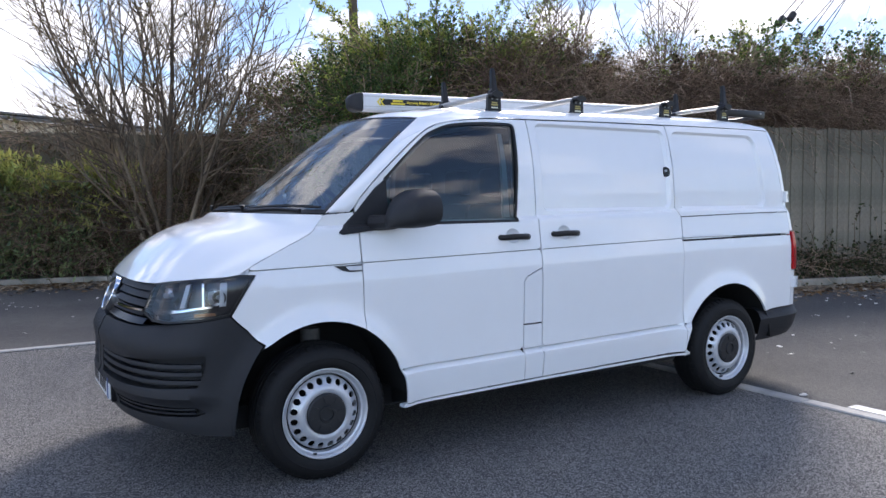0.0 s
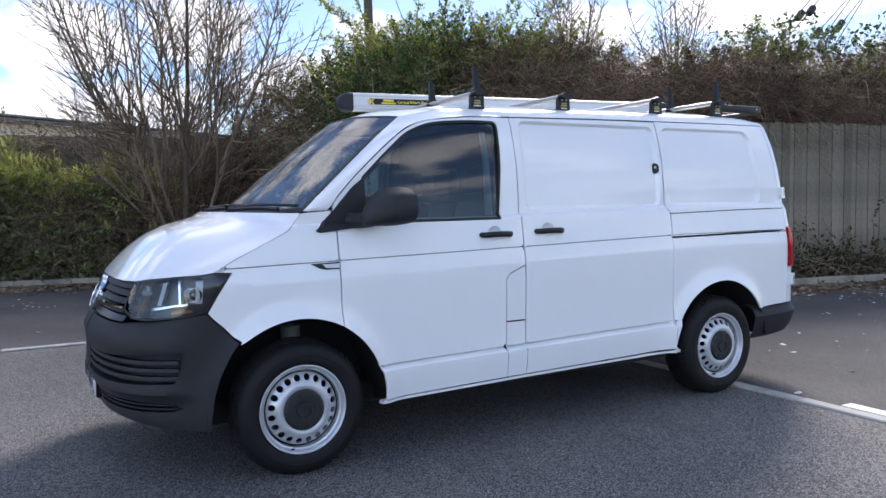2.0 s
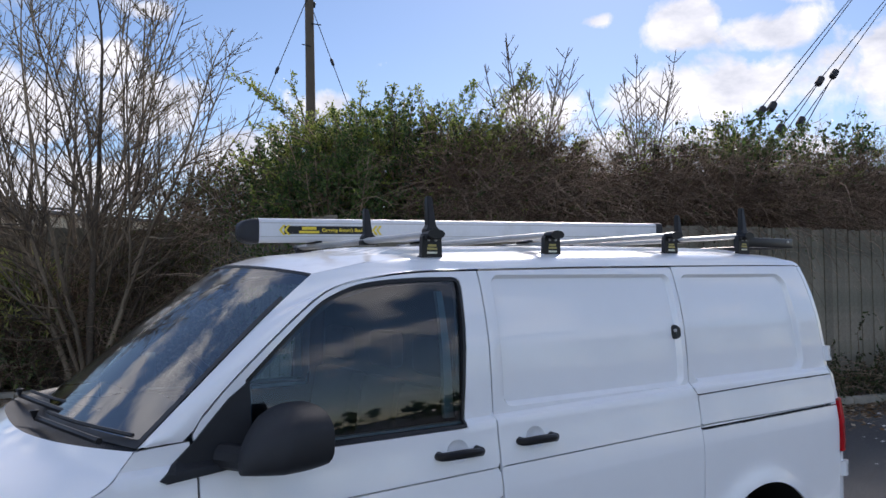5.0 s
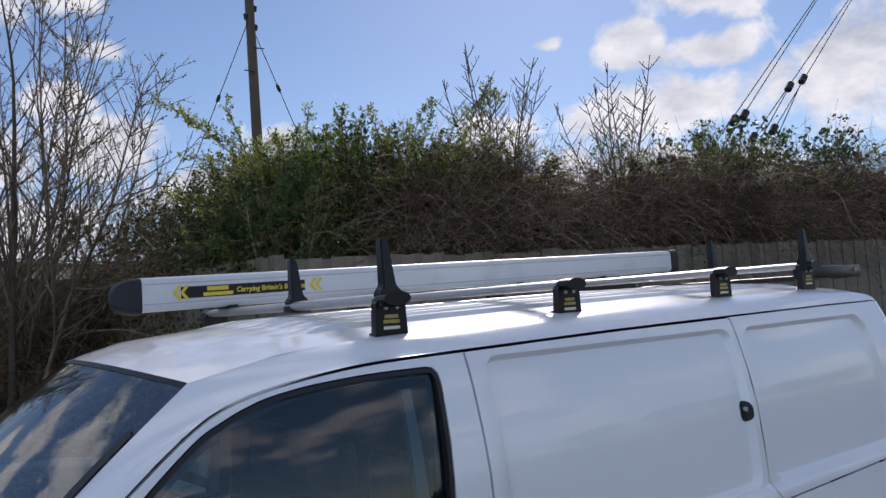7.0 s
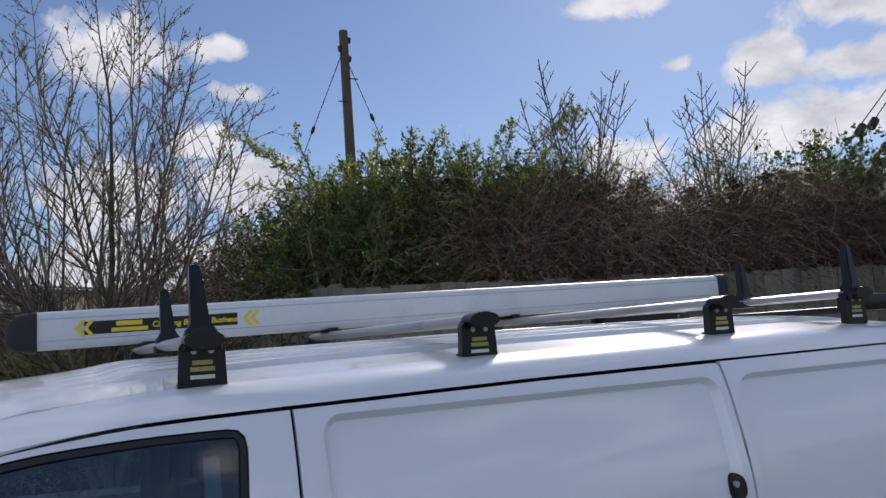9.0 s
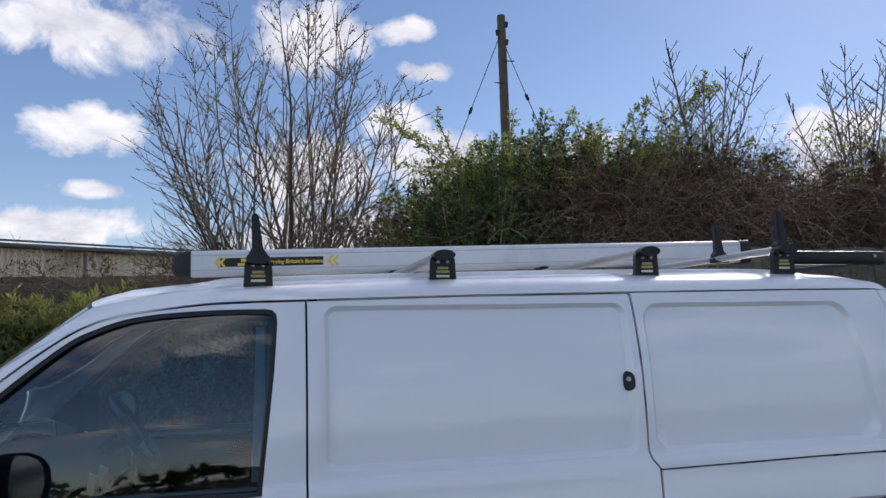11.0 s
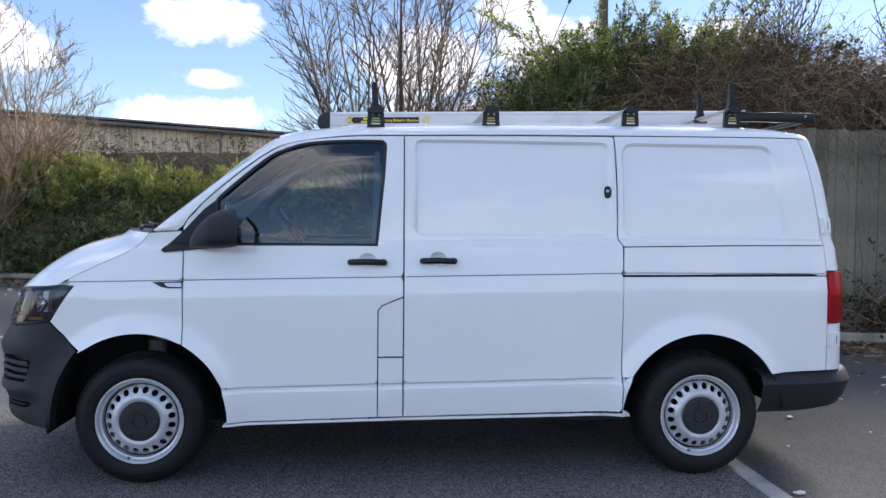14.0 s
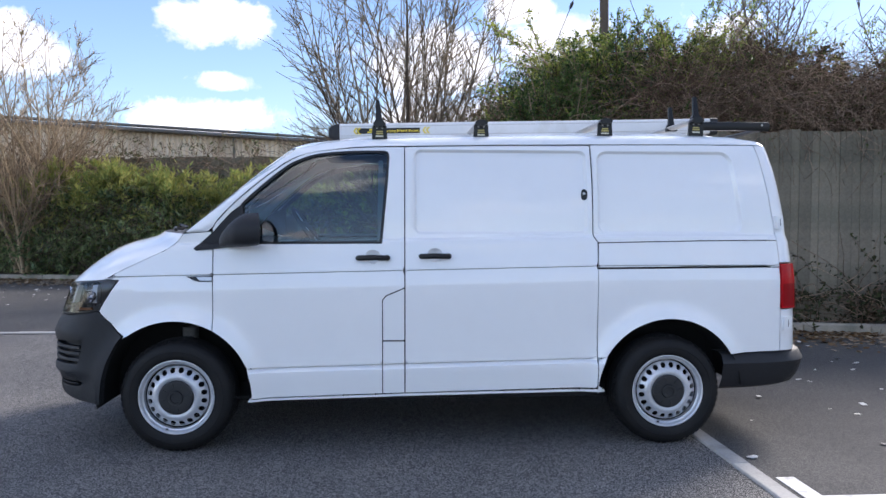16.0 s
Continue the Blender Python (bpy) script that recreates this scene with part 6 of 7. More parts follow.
# ---------------------------------------------------------------- plants
M_BARK = material("grey-brown bark", (0.152, 0.123, 0.090), 0.9, var=0.3, scale=6, fine=40, bump=0.5, bump_scale=60, island=0.2)
M_TWIG = material("grey-brown bare twig", (0.138, 0.107, 0.078), 0.85, spec=0.2, var=0.3, scale=3, fine=30, island=0.35, second=(0.235, 0.182, 0.125), second_scale=1.2, second_amount=0.5)
M_BRAMBLE = material("dead bramble stem", (0.150, 0.095, 0.062), 0.85, spec=0.2, var=0.35, scale=2, fine=30, island=0.4, second=(0.33, 0.235, 0.165), second_scale=0.9, second_amount=0.45)
M_PALETWIG = material("pale tan willow twig", (0.30, 0.215, 0.135), 0.85, var=0.3, scale=3, fine=30, island=0.35, second=(0.40, 0.30, 0.19), second_scale=1.2, second_amount=0.5)
M_IVY = leafy("dull ivy leaf", (0.052, 0.050, 0.026), (0.060, 0.075, 0.030), 0.5, 0.5, 0.3)
M_CATKIN = leafy("olive bud and catkin", (0.15, 0.13, 0.065), (0.27, 0.24, 0.13), 0.7, 0.5, 0.3)
M_GREEN = leafy("fresh green leaf", (0.15, 0.21, 0.045), (0.36, 0.39, 0.09), 0.4, 0.5, 0.5)
M_DARKGREEN = leafy("dark evergreen leaf", (0.046, 0.084, 0.028), (0.115, 0.17, 0.045), 0.35, 0.45, 0.3)
M_BROWNLEAF = leafy("brown-green bramble leaf", (0.109, 0.080, 0.041), (0.102, 0.123, 0.043), 0.5, 0.5, 0.35)
M_SHRUB = leafy("green shrub leaf", (0.110, 0.170, 0.068), (0.25, 0.31, 0.125), 0.30, 0.5, 0.45, 0.45)
M_LIME = leafy("yellow-green shrub leaf", (0.52, 0.50, 0.15), (0.22, 0.27, 0.08), 0.35, 0.5, 0.5)
M_GRASS = leafy("rough grass", (0.109, 0.138, 0.041), (0.217, 0.189, 0.087), 0.6, 0.45, 0.3)


class Bush:
    """Collects stems (three-sided rods) and leaves (folded lozenges) as arrays."""

    def __init__(self, seed):
        self.r = np.random.default_rng(seed)
        self.sv, self.sf, self.lv, self.lf = [], [], [], []
        self.ns = self.nl = 0

    def stem(self, pts, r0, r1, sides=3):
        pts = np.asarray(pts, float)
        k = len(pts)
        d = np.gradient(pts, axis=0)
        d /= np.linalg.norm(d, axis=1)[:, None] + 1e-9
        ref = np.array([0.31, 0.77, 0.55]) if abs(d[0][2]) > 0.8 else np.array([0, 0, 1.0])
        u = np.cross(d, ref); u /= np.linalg.norm(u, axis=1)[:, None] + 1e-9
        w = np.cross(d, u)
        rad = np.linspace(r0, r1, k)[:, None]
        rings = [pts + (u * math.cos(a) + w * math.sin(a)) * rad for a in [2 * math.pi * i / sides for i in range(sides)]]
        v = np.stack(rings, 1).reshape(-1, 3)
        idx = []
        for i in range(k - 1):
            for j in range(sides):
                j2 = (j + 1) % sides
                idx.append((i * sides + j, i * sides + j2, (i + 1) * sides + j2, (i + 1) * sides + j))
        self.sv.append(v); self.sf.append(np.array(idx) + self.ns)
        self.ns += len(v)

    def leaves(self, at, size, lift=None, spread=1.0, width=0.5, droop=None):
        """Lozenge leaves at points; size one number or an array."""
        at = np.asarray(at, float)
        n = len(at)
        if n == 0:
            return
        d = self.r.normal(size=(n, 3)) * spread
        if lift is not None:
            d += np.asarray(lift)
        d /= np.linalg.norm(d, axis=1)[:, None] + 1e-9
        s = self.r.normal(size=(n, 3))
        s = np.cross(d, s); s /= np.linalg.norm(s, axis=1)[:, None] + 1e-9
        nn = np.cross(d, s)
        L = (np.asarray(size) * self.r.uniform(0.65, 1.3, n))[:, None]
        wdt = L * width * 0.5
        a = at
        b = at + d * L * 0.45 + s * wdt + nn * L * 0.06
        c = at + d * L
        e = at + d * L * 0.45 - s * wdt + nn * L * 0.06
        v = np.stack([a, b, c, e], 1).reshape(-1, 3)
        f = np.arange(n)[:, None] * 4 + np.array([[0, 1, 2, 3]]) + self.nl
        self.lv.append(v); self.lf.append(f)
        self.nl += len(v)

    def mesh(self, what, name, mat):
        v, f = (self.sv, self.sf) if what == "stems" else (self.lv, self.lf)
        if not v:
            return None
        v, f = np.concatenate(v), np.concatenate(f)
        me = bpy.data.meshes.new(name)
        me.vertices.add(len(v)); me.vertices.foreach_set("co", v.astype(np.float32).ravel())
        me.loops.add(f.size); me.loops.foreach_set("vertex_index", f.astype(np.int32).ravel())
        me.polygons.add(len(f))
        me.polygons.foreach_set("loop_start", np.arange(0, f.size, 4, dtype=np.int32))
        me.update(calc_edges=True)
        me.validate()
        me.materials.append(mat)
        if what == "stems":
            me.shade_smooth()
        return me


def curve_pts(r, start, direction, length, n, wander, gravity=0.0):
    p = np.array(start, float)
    d = np.array(direction, float); d /= np.linalg.norm(d)
    out = [p.copy()]
    for i in range(n):
        d = d + r.normal(size=3) * wander + np.array([0, 0, gravity])
        d /= np.linalg.norm(d)
        p = p + d * length / n
        out.append(p.copy())
    return np.array(out)


def bare_tree(name, at, height, radius, stems, seed, label, wood, lowest=33.0, base_r=0.060, forks=4, reach=1.0, fine=1.0, catkins=0.03, catkin_from=0.5):
    """A many-stemmed bare tree: stems that fan out into a dome and turn upwards, side branches, twigs and catkins."""
    b, t = Bush(seed), Bush(seed + 1)
    r = b.r
    tips, tip_dirs = [], []
    half = height / 2
    paths = []
    for k in range(stems):
        a = 2.39996 * k + r.uniform(-0.3, 0.3)
        th = radians(2 + lowest * ((k + 0.5) / stems) ** 0.7 + r.uniform(-3, 3))
        out = np.array([math.cos(a), math.sin(a), 0.0])
        d = out * math.sin(th) + np.array([0, 0, math.cos(th)])
        L = height * r.uniform(0.26, 0.44)
        trunk = curve_pts(r, np.array(at) + out * r.uniform(0.03, 0.25), d, L, 9, 0.035, 0.004)
        r0 = base_r * r.uniform(0.65, 1.15)
        b.stem(trunk, r0, r0 * 0.62, 7)
        for c in range(forks):
            # a fork climbs until it leaves the crown, an egg standing on its tip
            i = 9 if c == 0 else int(r.integers(3, 10))
            ax = trunk[i] - trunk[i - 1]; ax /= np.linalg.norm(ax)
            side = r.normal(size=3); side -= ax * side.dot(ax); side /= np.linalg.norm(side)
            dirn = ax + side * (0.08 if c == 0 else r.uniform(0.32, 0.80)) + out * 0.12
            p, q, steps = trunk[i].copy(), dirn / np.linalg.norm(dirn), [trunk[i].copy()]
            edge = r.uniform(0.80, 1.04)
            while len(steps) < 24:
                q = q + r.normal(size=3) * 0.05 + np.array([0, 0, 0.030])
                q /= np.linalg.norm(q)
                p = p + q * 0.30
                steps.append(p.copy())
                e = p - np.array(at)
                if len(steps) > 4 and (e[0] ** 2 + e[1] ** 2) / radius ** 2 + ((e[2] - half) / half) ** 2 > edge:
                    break
            pts = np.array(steps)
            b.stem(pts, r0 * (0.60 if c == 0 else 0.42), 0.0055, 5)
            paths.append((pts, out, 1))
        paths.append((trunk, out, 5))
    for pts, out, first in paths:
        n = len(pts) - 1
        for i in range(first, n + 1):
            for _ in range(r.poisson(1.4 if first == 1 else 0.6)):
                f = 1 - (i - first) / (n - first + 1)
                p = pts[i - 1] + (pts[i] - pts[i - 1]) * r.random()
                ax = pts[i] - pts[i - 1]; ax /= np.linalg.norm(ax)
                side = r.normal(size=3); side -= ax * side.dot(ax); side /= np.linalg.norm(side)
                bd = ax * 0.75 + side * r.uniform(0.5, 0.95) + out * 0.15
                bl = reach * (0.40 + 1.25 * f ** 0.8) * r.uniform(0.55, 1.1)
                m = max(4, int(bl / 0.17))
                bp = curve_pts(r, p, bd, bl, m, 0.06, 0.055)
                b.stem(bp, 0.0062 + 0.008 * f * min(1, bl), 0.0040, 4)
                for j in range(1, m + 1):
                    tips.append(bp[j]); tip_dirs.append((bp[j] - bp[j - 1]) / np.linalg.norm(bp[j] - bp[j - 1]))
                    for _2 in range(r.poisson(0.8 * fine)):
                        bx = bp[j] - bp[j - 1]; bx /= np.linalg.norm(bx)
                        sd = r.normal(size=3); sd -= bx * sd.dot(bx); sd /= np.linalg.norm(sd)
                        tl = r.uniform(0.10, 0.42) * (0.6 + 0.6 * f)
                        tp = curve_pts(r, bp[j - 1] + (bp[j] - bp[j - 1]) * r.random(), bx + sd * r.uniform(0.5, 1.0), tl, 3, 0.07, 0.06)
                        b.stem(tp, 0.0048, 0.0030, 3)
                        for q in (1, 2, 3):
                            tips.append(tp[q]); tip_dirs.append((tp[3] - tp[0]) / (np.linalg.norm(tp[3] - tp[0]) + 1e-9))
    root = thing(name, at, label, "tree")
    part("trunk", b.mesh("stems", "trunk", wood), None, root, "thin grey-brown stems and twigs")
    P, D = np.array(tips), np.array(tip_dirs)
    high = (P[:, 2] - at[2]) / height
    keep = r.random(len(P)) < np.clip((high - catkin_from) * 1.6, 0.02, 0.6)
    P, D = np.repeat(P[keep], 3, 0), np.repeat(D[keep], 3, 0)
    P = P - D * r.uniform(0, 0.10, (len(P), 1)) + r.normal(size=P.shape) * 0.006
    t.leaves(P, catkins, D * 1.4, 0.7, 0.42)
    part("foliage", t.mesh("leaves", "foliage", M_CATKIN), None, root, "olive buds and catkins")
    return root


def sapling(at, height, seed, label):
    """A bare sapling: several thin leaders in a narrow fan with opposite side shoots that sweep upwards."""
    b = Bush(seed)
    r = b.r
    fork = np.array(at) + np.array([0, 0, height * 0.5])
    b.stem(curve_pts(r, at, (0, 0, 1), height * 0.5, 6, 0.01), 0.030, 0.022, 6)
    for k in range(9):
        a = 2.39996 * k + 0.4
        tilt = 0.06 + 0.42 * (k / 8)
        h = height * r.uniform(0.43, 0.52)
        lead = curve_pts(r, fork - np.array([0, 0, r.uniform(0, 0.5)]), (math.cos(a) * tilt, math.sin(a) * tilt, 1.0), h, 14, 0.025, 0.012)
        b.stem(lead, 0.013, 0.0055, 5)
        for j in range(3, 14):
            a2 = r.uniform(0, math.pi)
            for turn in (0, math.pi):
                if r.random() < 0.2:
                    continue
                ln = h * (0.06 + 0.019 * (14 - j)) * r.uniform(0.7, 1.3)
                sp = curve_pts(r, lead[j], (math.cos(a2 + turn), math.sin(a2 + turn), 0.9), ln, 6, 0.035, 0.05)
                b.stem(sp, 0.0066, 0.0045, 4)
                for q in (2, 4):
                    a3 = r.uniform(0, 2 * math.pi)
                    tp = curve_pts(r, sp[q], (math.cos(a3), math.sin(a3), 1.1), ln * 0.3 * r.uniform(0.4, 1.1), 3, 0.05, 0.08)
                    b.stem(tp, 0.0048, 0.0036, 3)
    root = thing("bare_sapling", at, label, "tree")
    part("trunk", b.mesh("stems", "trunk", M_BARK), None, root, "thin dark stems and twigs")


def sprays(name, anchors, seed, leaf_mat, stem_mat, label, leaf=0.046, gravity=-0.035, side_gap=0.085):
    """Long arching branches clad in short leafy side twigs: anchors of (start, direction, length)."""
    b = Bush(seed)
    r = b.r
    at, dirs = [], []
    for start, direction, length in anchors:
        n = max(6, int(length / side_gap))
        pts = curve_pts(r, start, direction, length, n, 0.055, gravity * 0.085 / max(0.05, length / n) * 0.6)
        b.stem(pts, 0.010, 0.005, 4)
        for j in range(1, n + 1):
            f = 1 - j / (n + 1)
            for _ in range(2):
                ax = pts[j] - pts[j - 1]; ax /= np.linalg.norm(ax)
                sd = r.normal(size=3); sd -= ax * sd.dot(ax); sd /= np.linalg.norm(sd)
                tp = curve_pts(r, pts[j], ax * 0.7 + sd + np.array([0, 0, 0.35]), r.uniform(0.06, 0.12) + 0.20 * f * r.random(), 4, 0.10, 0.02)
                b.stem(tp, 0.0035, 0.0018, 3)
                for q in range(1, 5):
                    for _3 in range(3):
                        at.append(tp[q] + r.normal(size=3) * 0.010); dirs.append(tp[q] - tp[q - 1])
    D = np.array(dirs); D /= np.linalg.norm(D, axis=1)[:, None] + 1e-9
    b.leaves(np.array(at), leaf, D * 0.8, 0.8, 0.5)
    c = np.mean([q[0] for q in anchors], axis=0)
    root = thing(name, (c[0], c[1], 0.1), label, "shrub", kind="stuff")
    part("stems", b.mesh("stems", "stems", stem_mat), None, root)
    part("leaves", b.mesh("leaves", "leaves", leaf_mat), None, root)
    return root


def crown_anchors(blobs, n, seed, lo, hi, outward=0.8):
    """Starts and directions of sprays on the upper surface of a set of ellipsoids."""
    r = np.random.default_rng(seed)
    out = []
    for k in range(n):
        B = blobs[r.integers(len(blobs))]
        a, q = r.uniform(0, 2 * math.pi), math.sqrt(r.random())
        up_ = math.sqrt(max(0.0, 1 - q * q))
        p = (B[0] + B[3] * math.cos(a) * q * 0.85, B[1] + B[4] * math.sin(a) * q * 0.85, B[2] + B[5] * up_ * 0.85)
        out.append((p, (math.cos(a) * outward * q, math.sin(a) * outward * q, 0.75 + 0.5 * up_), r.uniform(lo, hi)))
    return out


def blobs_points(r, blobs, n):
    """Points near the surface and inside a set of ellipsoids (x, y, z, rx, ry, rz)."""
    B = np.array(blobs)
    vol = B[:, 3] * B[:, 4] * B[:, 5]
    pick = r.choice(len(B), n, p=vol / vol.sum())
    d = r.normal(size=(n, 3)); d /= np.linalg.norm(d, axis=1)[:, None]
    rad = r.random(n) ** 0.38
    return B[pick, :3] + d * rad[:, None] * B[pick, 3:], d * rad[:, None]


def thicket(name, blobs, seed, stems, leaves, leaf_mat, stem_mat, leaf_size, label, shoots=0, arch=1.0, stem_r=0.006, shoot_len=0.7, leaf_w=0.55, clump=6, category="shrub", shoot_leaves=2, lift=0.25):
    """A tangle of arching stems with leaves in small sprays along them, and shoots that stand out of the outline."""
    b = Bush(seed)
    r = b.r
    P, d = blobs_points(r, blobs, stems)
    lp = []
    for k in range(stems):
        dirn = np.array([r.normal(), r.normal(), r.normal() * 0.6 + 0.35 * arch])
        pts = curve_pts(r, P[k], dirn, r.uniform(0.35, 1.25), 6, 0.22, -0.10 * arch)
        b.stem(pts, stem_r * r.uniform(0.5, 1.3), stem_r * 0.45, 3)
        lp.append(pts)
    for k in range(shoots):
        B = blobs[r.integers(len(blobs))]
        a = r.uniform(0, 2 * math.pi)
        q = r.uniform(0.2, 1.0)
        p = np.array([B[0] + B[3] * math.cos(a) * q * 0.9, B[1] + B[4] * math.sin(a) * q * 0.9, B[2] + B[5] * math.sqrt(max(0.05, 1 - 0.8 * q * q)) * 0.85])
        dirn = np.array([math.cos(a) * 0.5 * q, math.sin(a) * 0.5 * q, 1.0])
        pts = curve_pts(r, p, dirn, shoot_len * r.uniform(0.5, 1.3), 7, 0.12, -0.03)
        b.stem(pts, stem_r * 0.9, stem_r * 0.35, 3)
        for s in range(3):
            j = r.integers(1, 7)
            a = r.uniform(0, 2 * math.pi)
            sp = curve_pts(r, pts[j], (math.cos(a), math.sin(a), 0.5), shoot_len * 0.4 * r.uniform(0.4, 1), 4, 0.12)
            b.stem(sp, stem_r * 0.6, stem_r * 0.3, 3)
            lp += [sp] * shoot_leaves
        lp += [pts] * shoot_leaves
    if leaves:
        pick = r.integers(len(lp), size=leaves // clump)
        at = []
        for i in pick:
            q = lp[i]
            u = r.uniform(0.2, len(q) - 1.01, clump)
            k = u.astype(int)
            at.append(q[k] + (q[k + 1] - q[k]) * (u - k)[:, None] + r.normal(size=(clump, 3)) * 0.02)
        b.leaves(np.concatenate(at), leaf_size, (0, 0, lift), 1.0, leaf_w)
    base = (sum(q[0] for q in blobs) / len(blobs), sum(q[1] for q in blobs) / len(blobs), 0.1)
    root = thing(name, base, label, category, kind="stuff")
    part("stems", b.mesh("stems", "stems", stem_mat), None, root)
    if leaves:
        part("leaves", b.mesh("leaves", "leaves", leaf_mat), None, root)
    return root


bare_tree("bare_tree", (1.58, 11.5, 0.1), 7.75, 2.75, 15, 11, "many-stemmed bare tree with catkins behind the kerb", M_TWIG, catkins=0.042)
bare_tree("bare_tree", (-7.3, 13.7, 0.1), 5.9, 2.1, 11, 23, "small bare willow with fine upright twigs", M_PALETWIG, lowest=30, base_r=0.045, reach=0.95, fine=2.0, catkin_from=0.62)

sapling((6.60, 6.1, 0.3), 5.25, 31, "thin bare sapling rising out of the brambles")
sapling((8.52, 5.75, 0.3), 5.2, 37, "thin bare sapling with upswept twigs rising out of the brambles")

# evergreen bush over the fence corner
GREEN = [(3.95, 7.8, 2.3, 0.85, 1.3, 1.25), (4.6, 7.1, 2.75, 1.0, 1.0, 1.05), (5.4, 6.7, 2.72, 0.9, 0.8, 0.85), (4.4, 9.2, 2.6, 1.0, 1.2, 1.25), (3.72, 6.7, 1.9, 0.5, 0.9, 1.2), (6.2, 6.5, 2.55, 0.8, 0.7, 0.8)]
thicket("evergreen_bush", GREEN, 51, 3000, 80000, M_DARKGREEN, M_BRAMBLE, 0.050, "dense dark evergreen bush growing over the fence", shoots=40)
thicket("flowering_bush", [(q[0] + 0.05, q[1] - 0.15, q[2] + 0.25, q[3] * 0.95, q[4] * 0.9, q[5] * 0.74) for q in (GREEN[1], GREEN[2], GREEN[3], GREEN[0], GREEN[5])], 52, 1500, 45000, M_GREEN, M_BRAMBLE, 0.034, "bright green bush with long upright shoots", shoots=60, shoot_len=0.7, clump=10, shoot_leaves=5)
sprays("dark_sprays", crown_anchors(GREEN, 170, 55, 0.4, 0.85, 0.55), 56, M_DARKGREEN, M_BRAMBLE, "arching sprays of small dark green leaves")
sprays("leafy_sprays", crown_anchors([GREEN[1], GREEN[2], GREEN[5], GREEN[3]], 95, 58, 0.5, 1.05, 0.5), 59, M_GREEN, M_BRAMBLE, "long arching sprays of small bright green leaves", leaf=0.040)
sprays("tall_sprays", [((3.7, 7.0, 3.45), (-0.75, -0.1, 0.75), 1.5), ((5.7, 6.8, 3.3), (0.25, 0.1, 1.0), 1.9), ((6.1, 6.8, 3.3), (0.25, -0.1, 1.0), 1.9), ((3.85, 7.0, 3.5), (-0.7, -0.1, 0.55), 1.3), ((3.8, 7.1, 3.4), (-0.45, 0, 0.9), 1.15), ((3.9, 6.9, 3.5), (-0.9, 0.1, 0.45), 1.1), ((4.2, 7.0, 3.6), (0.2, 0, 1.0), 0.9),
                       ((5.6, 6.9, 3.3), (0.2, 0, 1.0), 1.65), ((5.9, 6.8, 3.3), (0.35, 0, 1.0), 2.15), ((6.0, 6.7, 3.2), (0.12, 0, 1.0), 1.85), ((6.2, 6.7, 3.1), (0.5, 0, 0.9), 1.7), ((5.3, 6.8, 3.4), (-0.1, 0, 1.0), 1.1), ((6.5, 6.5, 3.1), (0.1, 0, 1.0), 1.15),
                       ((4.7, 7.0, 3.6), (0.1, 0, 1.0), 0.9), ((3.4, 6.6, 2.5), (-0.9, 0, 0.6), 0.8), ((3.3, 6.8, 2.9), (-0.9, 0, 0.7), 0.8)], 57, M_GREEN, M_BRAMBLE, "tall leafy shoots standing out of the bush top", gravity=-0.05)
# brambles along the fence, with a dark ivy-grown core behind
BRAM = [(5.6 + 0.85 * k, 6.05 - 0.19 * k, 2.82 + 0.16 * math.sin(k * 1.7), 0.95, 0.70, 0.66 + 0.12 * math.sin(k * 2.3)) for k in range(13)]
thicket("ivy_hedge", [(q[0], q[1] + 0.7, q[2] - 0.15, q[3] * 1.1, 0.6, q[5] * 1.1) for q in BRAM], 63, 2500, 70000, M_IVY, M_BRAMBLE, 0.075, "dark ivy-grown hedge behind the timber fence", shoots=60)
thicket("bramble_thicket", BRAM, 61, 24000, 26000, M_BROWNLEAF, M_BRAMBLE, 0.040, "tangled brown bramble thicket spilling over the fence", shoots=420, arch=1.4, shoot_len=0.75, stem_r=0.0042)
cr = np.random.default_rng(62)
canes = Bush(62)
for k in range(50):
    q = BRAM[cr.integers(len(BRAM))]
    a = cr.uniform(0, 2 * math.pi)
    canes.stem(curve_pts(cr, (q[0], q[1] - 0.2, q[2] + q[5] * 0.5), (math.cos(a), math.sin(a) * 0.5 - 0.2, cr.uniform(0.3, 1.0)), cr.uniform(1.0, 2.2), 12, 0.05, -0.11), 0.0085, 0.004, 4)
root = thing("arching_canes", (10, 5.2, 0.1), "long arching bramble canes over the thicket", "shrub", kind="stuff")
part("stems", canes.mesh("stems", "stems", M_BRAMBLE), None, root)
thicket("briar_tops", [(q[0], q[1], q[2] + 0.30, q[3], q[4], 0.32) for q in BRAM], 64, 350, 8000, M_GREEN, M_BRAMBLE, 0.034, "sparse green briar shoots on top of the hedge", shoots=130, shoot_len=0.75, shoot_leaves=4, stem_r=0.0045)
thicket("ivy_tree", [(11.4, 5.2, 3.35, 0.9, 0.7, 0.55), (12.8, 5.0, 3.4, 0.9, 0.8, 0.6), (10.3, 5.4, 3.3, 0.7, 0.6, 0.45)], 66, 700, 7000, M_DARKGREEN, M_BRAMBLE, 0.06, "ivy with broad dark leaves over the hedge top", shoots=90, leaf_w=0.8, shoot_leaves=3)
# plants at the foot of the timber fence
FOOT = [(5.8 + 0.75 * k, 4.98 - 0.16 * k, 0.26, 0.40, 0.16, 0.16 + 0.12 * math.sin(k * 2.1 + 1) ** 2) for k in range(9)]
thicket("fence_foot_weeds", FOOT, 67, 600, 9000, M_IVY, M_BRAMBLE, 0.06, "straggling dark weeds at the foot of the fence", shoots=10, shoot_len=0.4)
